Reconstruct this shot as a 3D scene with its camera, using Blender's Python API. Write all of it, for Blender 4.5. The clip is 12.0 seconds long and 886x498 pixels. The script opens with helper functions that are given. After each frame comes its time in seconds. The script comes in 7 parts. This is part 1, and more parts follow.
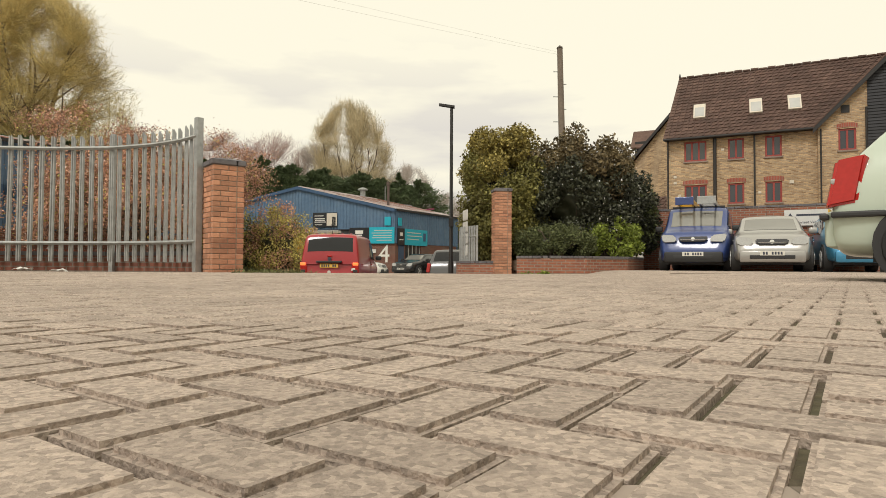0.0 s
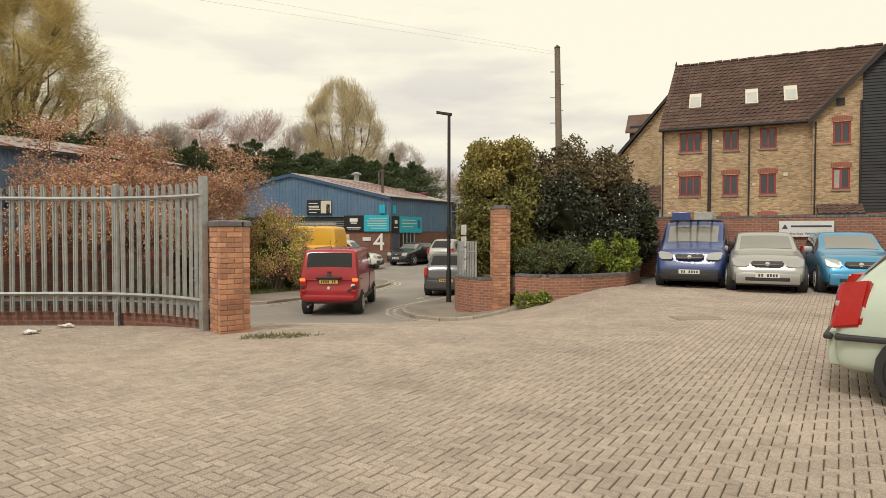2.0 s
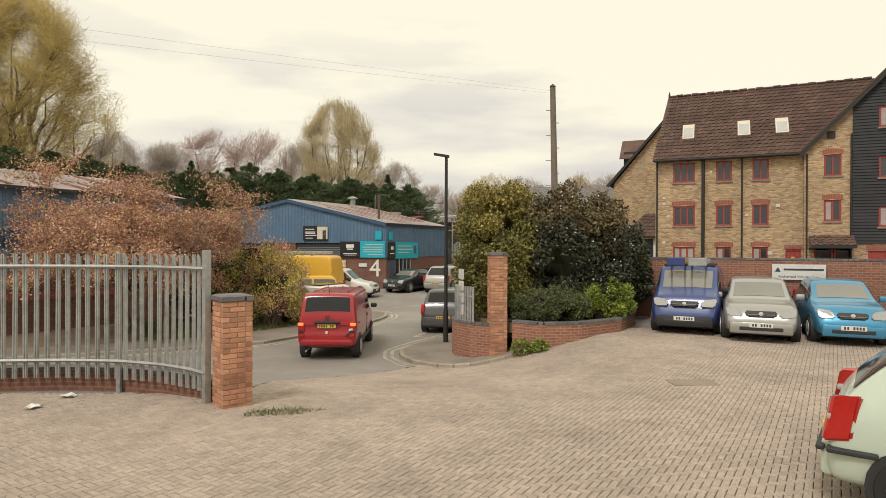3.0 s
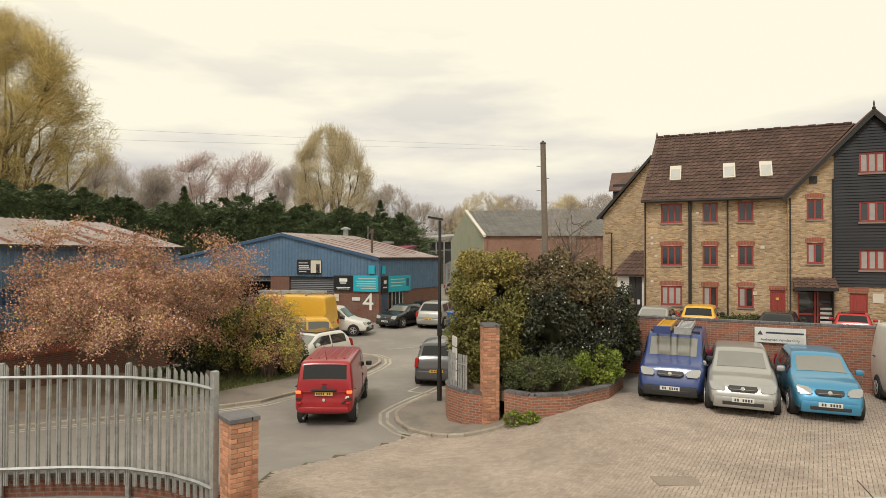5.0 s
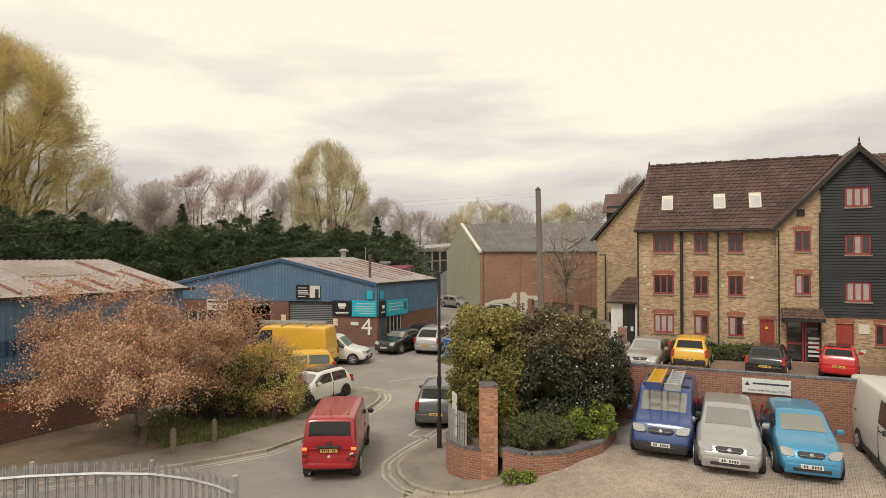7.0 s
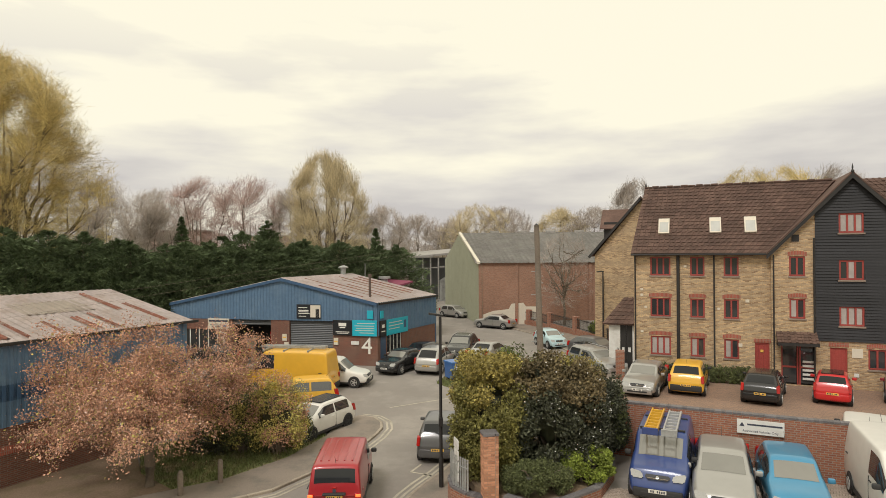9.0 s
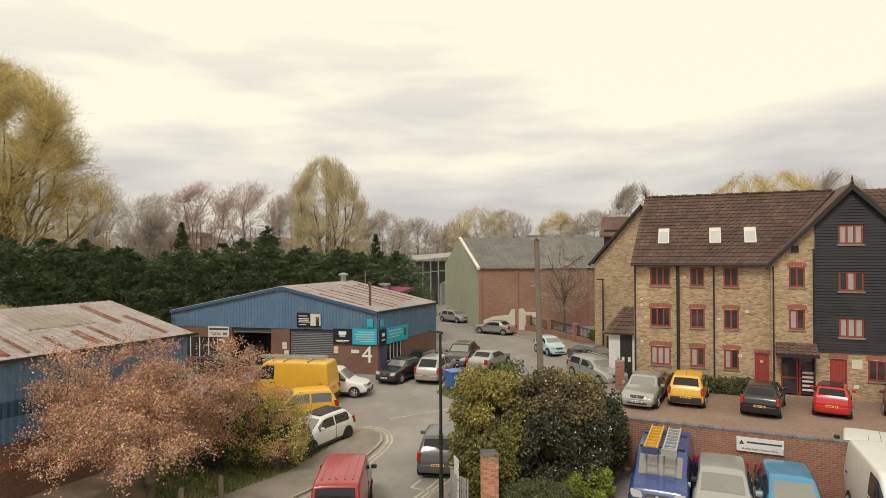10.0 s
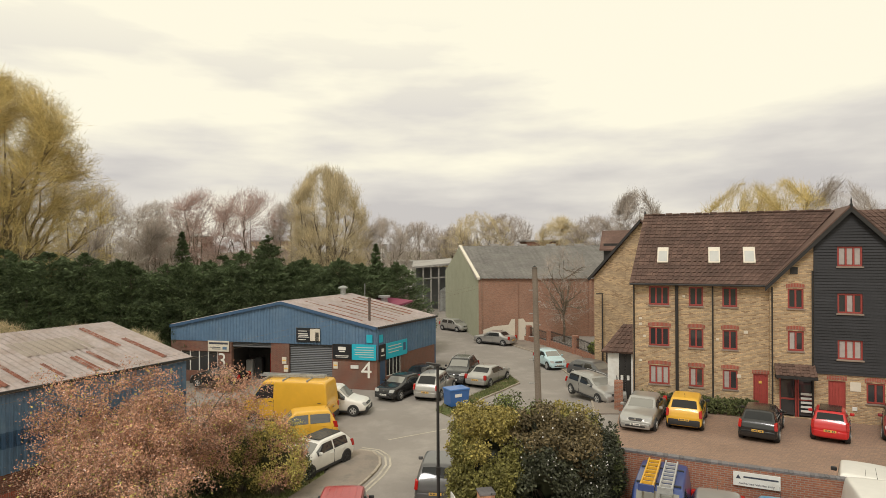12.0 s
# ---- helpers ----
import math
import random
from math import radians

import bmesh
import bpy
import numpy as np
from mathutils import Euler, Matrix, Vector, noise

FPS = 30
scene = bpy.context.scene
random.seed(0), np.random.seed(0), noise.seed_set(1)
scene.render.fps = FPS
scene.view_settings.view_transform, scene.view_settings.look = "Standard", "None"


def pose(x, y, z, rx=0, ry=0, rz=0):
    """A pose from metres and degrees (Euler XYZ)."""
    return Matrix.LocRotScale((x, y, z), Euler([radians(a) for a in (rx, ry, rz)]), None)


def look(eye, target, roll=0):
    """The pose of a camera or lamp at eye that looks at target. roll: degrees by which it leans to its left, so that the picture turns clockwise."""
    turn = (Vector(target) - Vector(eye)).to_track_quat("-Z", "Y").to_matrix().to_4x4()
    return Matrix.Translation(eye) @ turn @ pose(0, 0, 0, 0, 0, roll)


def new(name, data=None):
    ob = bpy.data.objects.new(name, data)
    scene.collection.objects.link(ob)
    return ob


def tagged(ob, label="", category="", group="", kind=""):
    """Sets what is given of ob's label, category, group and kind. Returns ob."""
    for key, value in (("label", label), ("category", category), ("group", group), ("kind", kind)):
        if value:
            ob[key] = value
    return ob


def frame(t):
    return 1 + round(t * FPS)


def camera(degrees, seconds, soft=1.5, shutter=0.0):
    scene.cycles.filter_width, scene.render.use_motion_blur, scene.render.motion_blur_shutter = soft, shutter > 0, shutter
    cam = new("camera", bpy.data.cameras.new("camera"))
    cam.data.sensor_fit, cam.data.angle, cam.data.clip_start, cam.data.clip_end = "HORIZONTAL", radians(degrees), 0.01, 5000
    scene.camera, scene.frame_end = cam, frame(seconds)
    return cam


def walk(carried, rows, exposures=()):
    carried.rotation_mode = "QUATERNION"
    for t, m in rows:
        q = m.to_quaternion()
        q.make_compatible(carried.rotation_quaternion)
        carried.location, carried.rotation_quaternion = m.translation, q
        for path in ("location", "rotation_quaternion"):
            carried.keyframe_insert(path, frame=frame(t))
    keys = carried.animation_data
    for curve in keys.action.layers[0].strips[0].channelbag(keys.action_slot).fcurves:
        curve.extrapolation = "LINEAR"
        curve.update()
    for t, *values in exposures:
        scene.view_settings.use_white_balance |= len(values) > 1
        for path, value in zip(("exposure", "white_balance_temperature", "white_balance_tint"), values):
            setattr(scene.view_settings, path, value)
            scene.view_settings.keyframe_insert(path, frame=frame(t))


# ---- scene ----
cam = camera(72.7, 12.0, soft=0.65)
PATH = [
    (0, (0.106, 0.246, 0.133), (0.082, 2.245, 0.186), 0.3),
    (0.5, (0.078, 0.24, 0.268), (0.059, 2.24, 0.243), 0.2),
    (1, (0.05, 0.247, 0.536), (0.034, 2.247, 0.494), 0.1),
    (1.5, (-0.028, 0.19, 0.973), (-0.036, 2.19, 0.918), 0.1),
    (2, (-0.092, 0.155, 1.458), (-0.089, 2.154, 1.407), 0.1),
    (2.5, (-0.127, 0.097, 1.895), (-0.116, 2.097, 1.865), 0.1),
    (3, (-0.173, 0.011, 2.364), (-0.153, 2.011, 2.357), 0.2),
    (5, (-0.268, -0.537, 4.133), (-0.219, 1.462, 4.156), 0.2),
    (5.5, (-0.329, -0.726, 4.586), (-0.275, 1.273, 4.609), 0.1),
    (6, (-0.373, -0.914, 5.083), (-0.313, 1.085, 5.104), 0.1),
    (6.5, (-0.402, -1.113, 5.565), (-0.34, 0.886, 5.582), 0.0),
    (7, (-0.434, -1.263, 6.051), (-0.368, 0.736, 6.068), -0.1),
    (9, (-0.556, -1.672, 7.758), (-0.482, 0.327, 7.762), -0.4),
    (9.5, (-0.558, -1.693, 8.049), (-0.484, 0.306, 8.053), -0.4),
    (10, (-0.555, -1.705, 8.38), (-0.481, 0.294, 8.384), -0.4),
    (10.5, (-0.551, -1.7, 8.684), (-0.477, 0.299, 8.687), -0.4),
    (11, (-0.479, -1.726, 9.02), (-0.407, 0.273, 9.022), -0.3),
    (11.5, (-0.458, -1.726, 9.334), (-0.386, 0.273, 9.333), -0.3),
    (12, (-0.42, -1.749, 9.611), (-0.35, 0.25, 9.611), -0.3),
]
walk(cam, [(t, look(e, g, r)) for t, e, g, r in PATH])

# ---- world, sun, exposure ----
EXPOSURE = 0.0
scene.view_settings.exposure = EXPOSURE
world = bpy.data.worlds.new("world")
scene.world = world
world.use_nodes = True
wn, wl = world.node_tree.nodes, world.node_tree.links
wn.clear()
w_out = wn.new("ShaderNodeOutputWorld")
w_bg = wn.new("ShaderNodeBackground")
w_bg.inputs[1].default_value = 1.0
w_sky = wn.new("ShaderNodeTexSky")
w_sky.sky_type, w_sky.sun_disc = "NISHITA", False
w_sky.sun_elevation, w_sky.sun_rotation = radians(52), radians(150)
w_dim = wn.new("ShaderNodeVectorMath"); w_dim.operation = "SCALE"; w_dim.inputs[3].default_value = 0.06
wl.new(w_sky.outputs[0], w_dim.inputs[0])
w_tc = wn.new("ShaderNodeTexCoord")
w_map = wn.new("ShaderNodeMapping"); w_map.inputs["Scale"].default_value = (1.0, 1.0, 4.5)
wl.new(w_tc.outputs["Generated"], w_map.inputs[0])
w_n1 = wn.new("ShaderNodeTexNoise"); w_n1.inputs["Scale"].default_value = 2.6; w_n1.inputs["Detail"].default_value = 5; w_n1.inputs["Roughness"].default_value = 0.5
wl.new(w_map.outputs[0], w_n1.inputs[0])
w_sep = wn.new("ShaderNodeSeparateXYZ"); wl.new(w_tc.outputs["Generated"], w_sep.inputs[0])
w_h = wn.new("ShaderNodeMapRange"); w_h.inputs[1].default_value, w_h.inputs[2].default_value = 0.0, 0.42
wl.new(w_sep.outputs[2], w_h.inputs[0])
w_cl = wn.new("ShaderNodeMapRange"); w_cl.inputs[1].default_value, w_cl.inputs[2].default_value, w_cl.inputs[3].default_value, w_cl.inputs[4].default_value = 0.36, 0.66, -0.24, 0.34
wl.new(w_n1.outputs[0], w_cl.inputs[0])
w_add = wn.new("ShaderNodeMath"); w_add.operation = "ADD"; w_add.use_clamp = True
wl.new(w_h.outputs[0], w_add.inputs[0]); wl.new(w_cl.outputs[0], w_add.inputs[1])
w_ramp = wn.new("ShaderNodeValToRGB")
w_ramp.color_ramp.elements[0].position, w_ramp.color_ramp.elements[0].color = 0.0, (0.62, 0.585, 0.56, 1)
w_ramp.color_ramp.elements[1].position, w_ramp.color_ramp.elements[1].color = 0.62, (1.06, 1.0, 0.80, 1)
e_mid = w_ramp.color_ramp.elements.new(0.28); e_mid.color = (0.80, 0.755, 0.68, 1)
wl.new(w_add.outputs[0], w_ramp.inputs[0])
w_sum = wn.new("ShaderNodeMix"); w_sum.data_type = "RGBA"; w_sum.blend_type = "MIX"; w_sum.inputs[0].default_value = 0.94
wl.new(w_dim.outputs[0], w_sum.inputs[6]); wl.new(w_ramp.outputs[0], w_sum.inputs[7])
wl.new(w_sum.outputs[2], w_bg.inputs[0]); wl.new(w_bg.outputs[0], w_out.inputs[0])

sun = new("sun", bpy.data.lights.new("sun", "SUN"))
sun.data.energy, sun.data.angle, sun.data.color = 1.6, radians(14), (1.0, 0.95, 0.91)
sun.rotation_euler = (radians(38), 0, radians(-30))


# ---- materials ----
def mat(name, color, rough=0.7, metal=0.0, vary=0.18, scale=6.0, bump=0.2, big=0.6, dirt=None, coat=0.0, rand=0.0):
    m = bpy.data.materials.new(name)
    m.use_nodes = True
    n, l = m.node_tree.nodes, m.node_tree.links
    b = n["Principled BSDF"]
    b.inputs["Roughness"].default_value, b.inputs["Metallic"].default_value = rough, metal
    b.inputs["Coat Weight"].default_value = coat
    b.inputs["Coat Roughness"].default_value = 0.06
    geo = n.new("ShaderNodeNewGeometry")
    fine = n.new("ShaderNodeTexNoise"); fine.inputs["Scale"].default_value = scale; fine.inputs["Detail"].default_value = 6
    wide = n.new("ShaderNodeTexNoise"); wide.inputs["Scale"].default_value = big; wide.inputs["Detail"].default_value = 4
    l.new(geo.outputs["Position"], fine.inputs[0]); l.new(geo.outputs["Position"], wide.inputs[0])
    mixv = n.new("ShaderNodeMath"); mixv.operation = "MULTIPLY_ADD"; mixv.inputs[1].default_value = 0.5
    l.new(fine.outputs[0], mixv.inputs[0])
    half = n.new("ShaderNodeMath"); half.operation = "MULTIPLY"; half.inputs[1].default_value = 0.5
    l.new(wide.outputs[0], half.inputs[0]); l.new(half.outputs[0], mixv.inputs[2])
    rng = n.new("ShaderNodeMapRange"); rng.inputs[1].default_value, rng.inputs[2].default_value = 0.32, 0.68
    rng.inputs[3].default_value, rng.inputs[4].default_value = 1 - vary, 1 + vary
    l.new(mixv.outputs[0], rng.inputs[0])
    value = rng.outputs[0]
    if rand:
        info = n.new("ShaderNodeObjectInfo")
        rr = n.new("ShaderNodeMath"); rr.operation = "ADD"
        l.new(info.outputs["Random"], rr.inputs[0]); l.new(geo.outputs["Random Per Island"], rr.inputs[1])
        fr = n.new("ShaderNodeMath"); fr.operation = "FRACT"; l.new(rr.outputs[0], fr.inputs[0])
        r2 = n.new("ShaderNodeMapRange"); r2.inputs[3].default_value, r2.inputs[4].default_value = 1 - rand, 1 + rand
        l.new(fr.outputs[0], r2.inputs[0])
        mm = n.new("ShaderNodeMath"); mm.operation = "MULTIPLY"; l.new(value, mm.inputs[0]); l.new(r2.outputs[0], mm.inputs[1]); value = mm.outputs[0]
    vec = n.new("ShaderNodeVectorMath"); vec.operation = "SCALE"
    if dirt:
        dm = n.new("ShaderNodeTexNoise"); dm.inputs["Scale"].default_value = big * 2.3; dm.inputs["Detail"].default_value = 7; dm.inputs["Roughness"].default_value = 0.65
        l.new(geo.outputs["Position"], dm.inputs[0])
        dr = n.new("ShaderNodeMapRange"); dr.inputs[1].default_value, dr.inputs[2].default_value = 0.48, 0.72
        l.new(dm.outputs[0], dr.inputs[0])
        mx = n.new("ShaderNodeMix"); mx.data_type = "RGBA"; l.new(dr.outputs[0], mx.inputs[0])
        mx.inputs[6].default_value, mx.inputs[7].default_value = (*color, 1), (*dirt, 1)
        l.new(mx.outputs[2], vec.inputs[0])
    else:
        vec.inputs[0].default_value = color
    l.new(value, vec.inputs[3]); l.new(vec.outputs[0], b.inputs["Base Color"])
    if bump:
        bp = n.new("ShaderNodeBump"); bp.inputs["Strength"].default_value = bump; bp.inputs["Distance"].default_value = 0.02
        l.new(fine.outputs[0], bp.inputs["Height"]); l.new(bp.outputs[0], b.inputs["Normal"])
    return m


def brick_mat(name, c1, c2, mortar, bw=0.225, bh=0.075, gap=0.012, rough=0.85, bump=0.5, offset=0.5):
    m = mat(name, c1, rough, vary=0.2, scale=14, bump=0, big=0.35)
    n, l = m.node_tree.nodes, m.node_tree.links
    b = n["Principled BSDF"]
    uv = n.new("ShaderNodeUVMap")
    t = n.new("ShaderNodeTexBrick")
    t.inputs["Scale"].default_value = 1.0
    t.inputs["Brick Width"].default_value, t.inputs["Row Height"].default_value, t.inputs["Mortar Size"].default_value = bw, bh, gap
    t.inputs["Mortar Smooth"].default_value = 0.2
    t.inputs["Bias"].default_value = -0.1
    t.offset = offset
    t.inputs[1].default_value, t.inputs[2].default_value, t.inputs[3].default_value = (*c1, 1), (*c2, 1), (*mortar, 1)
    l.new(uv.outputs[0], t.inputs[0])
    vec = [x for x in n if x.bl_idname == "ShaderNodeVectorMath"][0]
    l.new(t.outputs[0], vec.inputs[0])
    bp = n.new("ShaderNodeBump"); bp.inputs["Strength"].default_value = bump; bp.inputs["Distance"].default_value = 0.01; bp.invert = True
    l.new(t.outputs[1], bp.inputs["Height"]); l.new(bp.outputs[0], b.inputs["Normal"])
    return m


def glass_mat(name, color, rough=0.05):
    m = mat(name, color, rough, vary=0.1, bump=0, scale=2)
    m.node_tree.nodes["Principled BSDF"].inputs["Specular IOR Level"].default_value = 0.9
    return m


def glow_mat(name, color, strength):
    m = mat(name, color, 0.3, bump=0)
    b = m.node_tree.nodes["Principled BSDF"]
    b.inputs["Emission Color"].default_value, b.inputs["Emission Strength"].default_value = (*color, 1), strength
    return m


PAVE = mat("paving_block", (0.412, 0.335, 0.278), 0.85, vary=0.24, scale=230, bump=0.45, big=0.5, rand=0.11, dirt=(0.335, 0.272, 0.224))
pn, pl = PAVE.node_tree.nodes, PAVE.node_tree.links
speck = pn.new("ShaderNodeTexVoronoi"); speck.inputs["Scale"].default_value = 170
pgeo = pn.new("ShaderNodeNewGeometry"); pl.new(pgeo.outputs["Position"], speck.inputs["Vector"])
sep = pn.new("ShaderNodeSeparateColor"); pl.new(speck.outputs["Color"], sep.inputs[0])
sr = pn.new("ShaderNodeMapRange"); sr.inputs[1].default_value, sr.inputs[2].default_value, sr.inputs[3].default_value, sr.inputs[4].default_value = 0.0, 1.0, 0.72, 1.3
pl.new(sep.outputs[0], sr.inputs[0])
pv = [x for x in pn if x.bl_idname == "ShaderNodeVectorMath"][0]
pv2 = pn.new("ShaderNodeVectorMath"); pv2.operation = "SCALE"
pl.new(pv.outputs[0], pv2.inputs[0]); pl.new(sr.outputs[0], pv2.inputs[3]); pl.new(pv2.outputs[0], pn["Principled BSDF"].inputs["Base Color"])
SAND = mat("joint_sand", (0.105, 0.082, 0.055), 0.95, vary=0.3, scale=60, bump=0.4, dirt=(0.11, 0.12, 0.05))
ASPHALT = mat("asphalt", (0.255, 0.23, 0.207), 0.92, vary=0.14, scale=45, bump=0.3, big=0.25, dirt=(0.32, 0.29, 0.26))
ASPHALT_OLD = mat("old_asphalt", (0.25, 0.21, 0.175), 0.94, vary=0.18, scale=30, bump=0.3, big=0.4, dirt=(0.16, 0.145, 0.125))
FAR_GROUND = mat("rough_ground", (0.12, 0.12, 0.06), 0.95, vary=0.35, scale=3, bump=0.5, dirt=(0.16, 0.13, 0.09))
GRASS = mat("grass", (0.125, 0.145, 0.05), 0.9, vary=0.4, scale=12, bump=0.6, dirt=(0.25, 0.19, 0.115), rand=0.35)
EARTH = mat("bare_earth", (0.21, 0.15, 0.10), 0.95, vary=0.3, scale=18, bump=0.6, dirt=(0.15, 0.12, 0.06))
KERB = mat("kerb_stone", (0.36, 0.31, 0.25), 0.9, vary=0.2, scale=20, bump=0.4, dirt=(0.22, 0.19, 0.15), rand=0.12)
LINE_PAINT = mat("worn_line_paint", (0.44, 0.40, 0.32), 0.85, vary=0.3, scale=30, bump=0.1, dirt=(0.3, 0.27, 0.22))
RED_BRICK = brick_mat("red_brick", (0.36, 0.135, 0.075), (0.25, 0.085, 0.055), (0.30, 0.24, 0.19))
PIER_BRICK = mat("pier_brick", (0.50, 0.25, 0.15), 0.85, vary=0.16, scale=25, bump=0.4, rand=0.26, dirt=(0.36, 0.15, 0.09))
MORTAR = mat("mortar", (0.33, 0.26, 0.20), 0.95, vary=0.2, scale=40, bump=0.4)
DARK_BRICK = brick_mat("dark_red_brick", (0.23, 0.085, 0.055), (0.155, 0.06, 0.042), (0.19, 0.15, 0.12))
STOCK_BRICK = brick_mat("yellow_stock_brick", (0.60, 0.42, 0.235), (0.235, 0.14, 0.075), (0.40, 0.32, 0.225), gap=0.014)
LINTEL_BRICK = brick_mat("red_lintel_brick", (0.40, 0.10, 0.065), (0.30, 0.075, 0.05), (0.3, 0.2, 0.15), bw=0.075, bh=0.24, offset=0.0)
BLUE_COPING = mat("blue_grey_coping", (0.15, 0.14, 0.145), 0.7, vary=0.2, scale=20, bump=0.3, rand=0.2)
LOT_PAVE = brick_mat("lot_brick_paving", (0.32, 0.205, 0.145), (0.25, 0.17, 0.13), (0.17, 0.13, 0.10), bw=0.21, bh=0.105, gap=0.008)
TILE = mat("brown_roof_tile", (0.105, 0.062, 0.048), 0.85, vary=0.25, scale=9, bump=0.3, big=0.5, dirt=(0.15, 0.092, 0.07), rand=0.2)
BLACK_BOARD = mat("black_weatherboard", (0.022, 0.022, 0.026), 0.65, vary=0.3, scale=12, bump=0.2, rand=0.2)
BLACK_TRIM = mat("black_trim", (0.025, 0.023, 0.022), 0.55, vary=0.2, bump=0.05)
RED_FRAME = mat("red_window_paint", (0.33, 0.055, 0.045), 0.5, vary=0.15, bump=0.05)
SILL = mat("stone_sill", (0.27, 0.21, 0.17), 0.85, vary=0.2, scale=20)
PANE = glass_mat("window_pane", (0.04, 0.042, 0.045))
CURTAIN = mat("curtain", (0.40, 0.36, 0.34), 0.9, vary=0.15, scale=5, bump=0.1)
WHITE_PAINT = mat("white_paint", (0.70, 0.69, 0.66), 0.6, vary=0.08, scale=5, bump=0.05, dirt=(0.55, 0.52, 0.47))
BLUE_SHEET = mat("blue_profiled_sheet", (0.10, 0.175, 0.275), 0.55, vary=0.14, scale=4, bump=0.05, big=0.4, dirt=(0.135, 0.21, 0.30))
DARK_BLUE = mat("dark_blue_sheet", (0.045, 0.10, 0.19), 0.55, vary=0.14, scale=4, bump=0.05)
OLD_ROOF = mat("weathered_roof_sheet", (0.62, 0.545, 0.525), 0.85, vary=0.16, scale=5, bump=0.15, big=0.4, dirt=(0.50, 0.40, 0.345))
GREY_ROOF = mat("grey_roof_sheet", (0.30, 0.285, 0.265), 0.85, vary=0.25, scale=4, bump=0.2, big=0.5, dirt=(0.36, 0.34, 0.32))
ROOFLIGHT = mat("translucent_rooflight", (0.50, 0.43, 0.37), 0.7, vary=0.15, scale=8, dirt=(0.54, 0.48, 0.41))
GREEN_WALL = mat("sage_green_render", (0.36, 0.37, 0.27), 0.85, vary=0.12, scale=4)
SHUTTER = mat("roller_shutter", (0.10, 0.105, 0.11), 0.5, vary=0.15, scale=10)
BLACK_SIGN = mat("black_sign", (0.018, 0.019, 0.022), 0.4, vary=0.1, bump=0)
TEAL_SIGN = mat("teal_sign", (0.02, 0.42, 0.55), 0.4, vary=0.06, bump=0)
CREAM_SIGN = mat("cream_sign", (0.66, 0.60, 0.50), 0.5, vary=0.08, bump=0)
TEXT_WHITE = mat("white_lettering", (0.78, 0.76, 0.70), 0.6, vary=0.05, bump=0)
TEXT_DARK = mat("dark_lettering", (0.05, 0.055, 0.08), 0.6, vary=0.05, bump=0)
GALV = mat("galvanised_steel", (0.40, 0.41, 0.40), 0.5, metal=0.45, vary=0.2, scale=12, bump=0.1, big=2.0, dirt=(0.30, 0.30, 0.29))
# Near-black colour that stands in for the darkness of unlit rooms.
DARK_VOID = mat("unlit_interior_black", (0.02, 0.018, 0.016), 0.9, vary=0.3)
POLE_WOOD = mat("weathered_pole_wood", (0.21, 0.17, 0.135), 0.9, vary=0.25, scale=14, bump=0.4)
MAGENTA = mat("maroon_roof", (0.22, 0.045, 0.085), 0.7, vary=0.15)
RUBBER = mat("tyre_rubber", (0.022, 0.022, 0.022), 0.85, vary=0.2, scale=20, bump=0.1)
ALLOY = mat("alloy_rim", (0.47, 0.465, 0.45), 0.35, metal=0.2, vary=0.1, bump=0)
BLACK_PLASTIC = mat("black_plastic", (0.03, 0.03, 0.031), 0.6, vary=0.15, scale=20, bump=0.05)
CAR_GLASS = glass_mat("tinted_car_glass", (0.028, 0.03, 0.033), 0.04)
# Base colour raised to carry the sky's reflection and the interior behind the glass.
SCREEN_GLASS = glass_mat("sky_lightened_windscreen", (0.19, 0.185, 0.165), 0.07)
SCREEN_GLASS.node_tree.nodes["Principled BSDF"].inputs["IOR"].default_value = 1.7
CAR_GLASS.node_tree.nodes["Principled BSDF"].inputs["IOR"].default_value = 1.72
REAR_GLASS = glass_mat("dark_rear_glass", (0.014, 0.015, 0.017), 0.06)
REAR_GLASS.node_tree.nodes["Principled BSDF"].inputs["Specular IOR Level"].default_value = 0.45
LIGHT_CLEAR = mat("clear_lamp", (0.40, 0.40, 0.385), 0.12, vary=0.15, scale=30, bump=0)
LIGHT_RED = mat("red_lamp", (0.42, 0.018, 0.014), 0.15, vary=0.15, scale=30, bump=0)
LIGHT_LIT = glow_mat("lit_tail_lamp", (1.0, 0.20, 0.05), 1.0)
PLATE_W = mat("white_plate", (0.72, 0.70, 0.63), 0.4, vary=0.04, bump=0)
PLATE_Y = mat("yellow_plate", (0.78, 0.48, 0.10), 0.4, vary=0.04, bump=0)
CHROME = mat("chrome_trim", (0.6, 0.6, 0.58), 0.2, metal=1.0, vary=0.05, bump=0)


def paint(name, c, rough=0.32, dirt=None):
    return mat(name, c, rough, vary=0.07, scale=3, bump=0, coat=0.5, dirt=dirt)


# ---- building helpers ----
def finish(bm, name, smooth=None):
    me = bpy.data.meshes.new(name)
    bmesh.ops.recalc_face_normals(bm, faces=bm.faces)
    uvl = bm.loops.layers.uv.new("UVMap")
    for f in bm.faces:
        nx, ny, nz = f.normal
        if abs(nz) > 0.75:
            for lp in f.loops:
                lp[uvl].uv = lp.vert.co.xy
        else:
            k = math.hypot(nx, ny) or 1
            tx, ty = -ny / k, nx / k
            for lp in f.loops:
                co = lp.vert.co
                lp[uvl].uv = (co.x * tx + co.y * ty, co.z)
    bm.to_mesh(me)
    bm.free()
    if smooth is not None:
        for p in me.polygons:
            p.use_smooth = True
        me.set_sharp_from_angle(angle=radians(smooth))
    return me


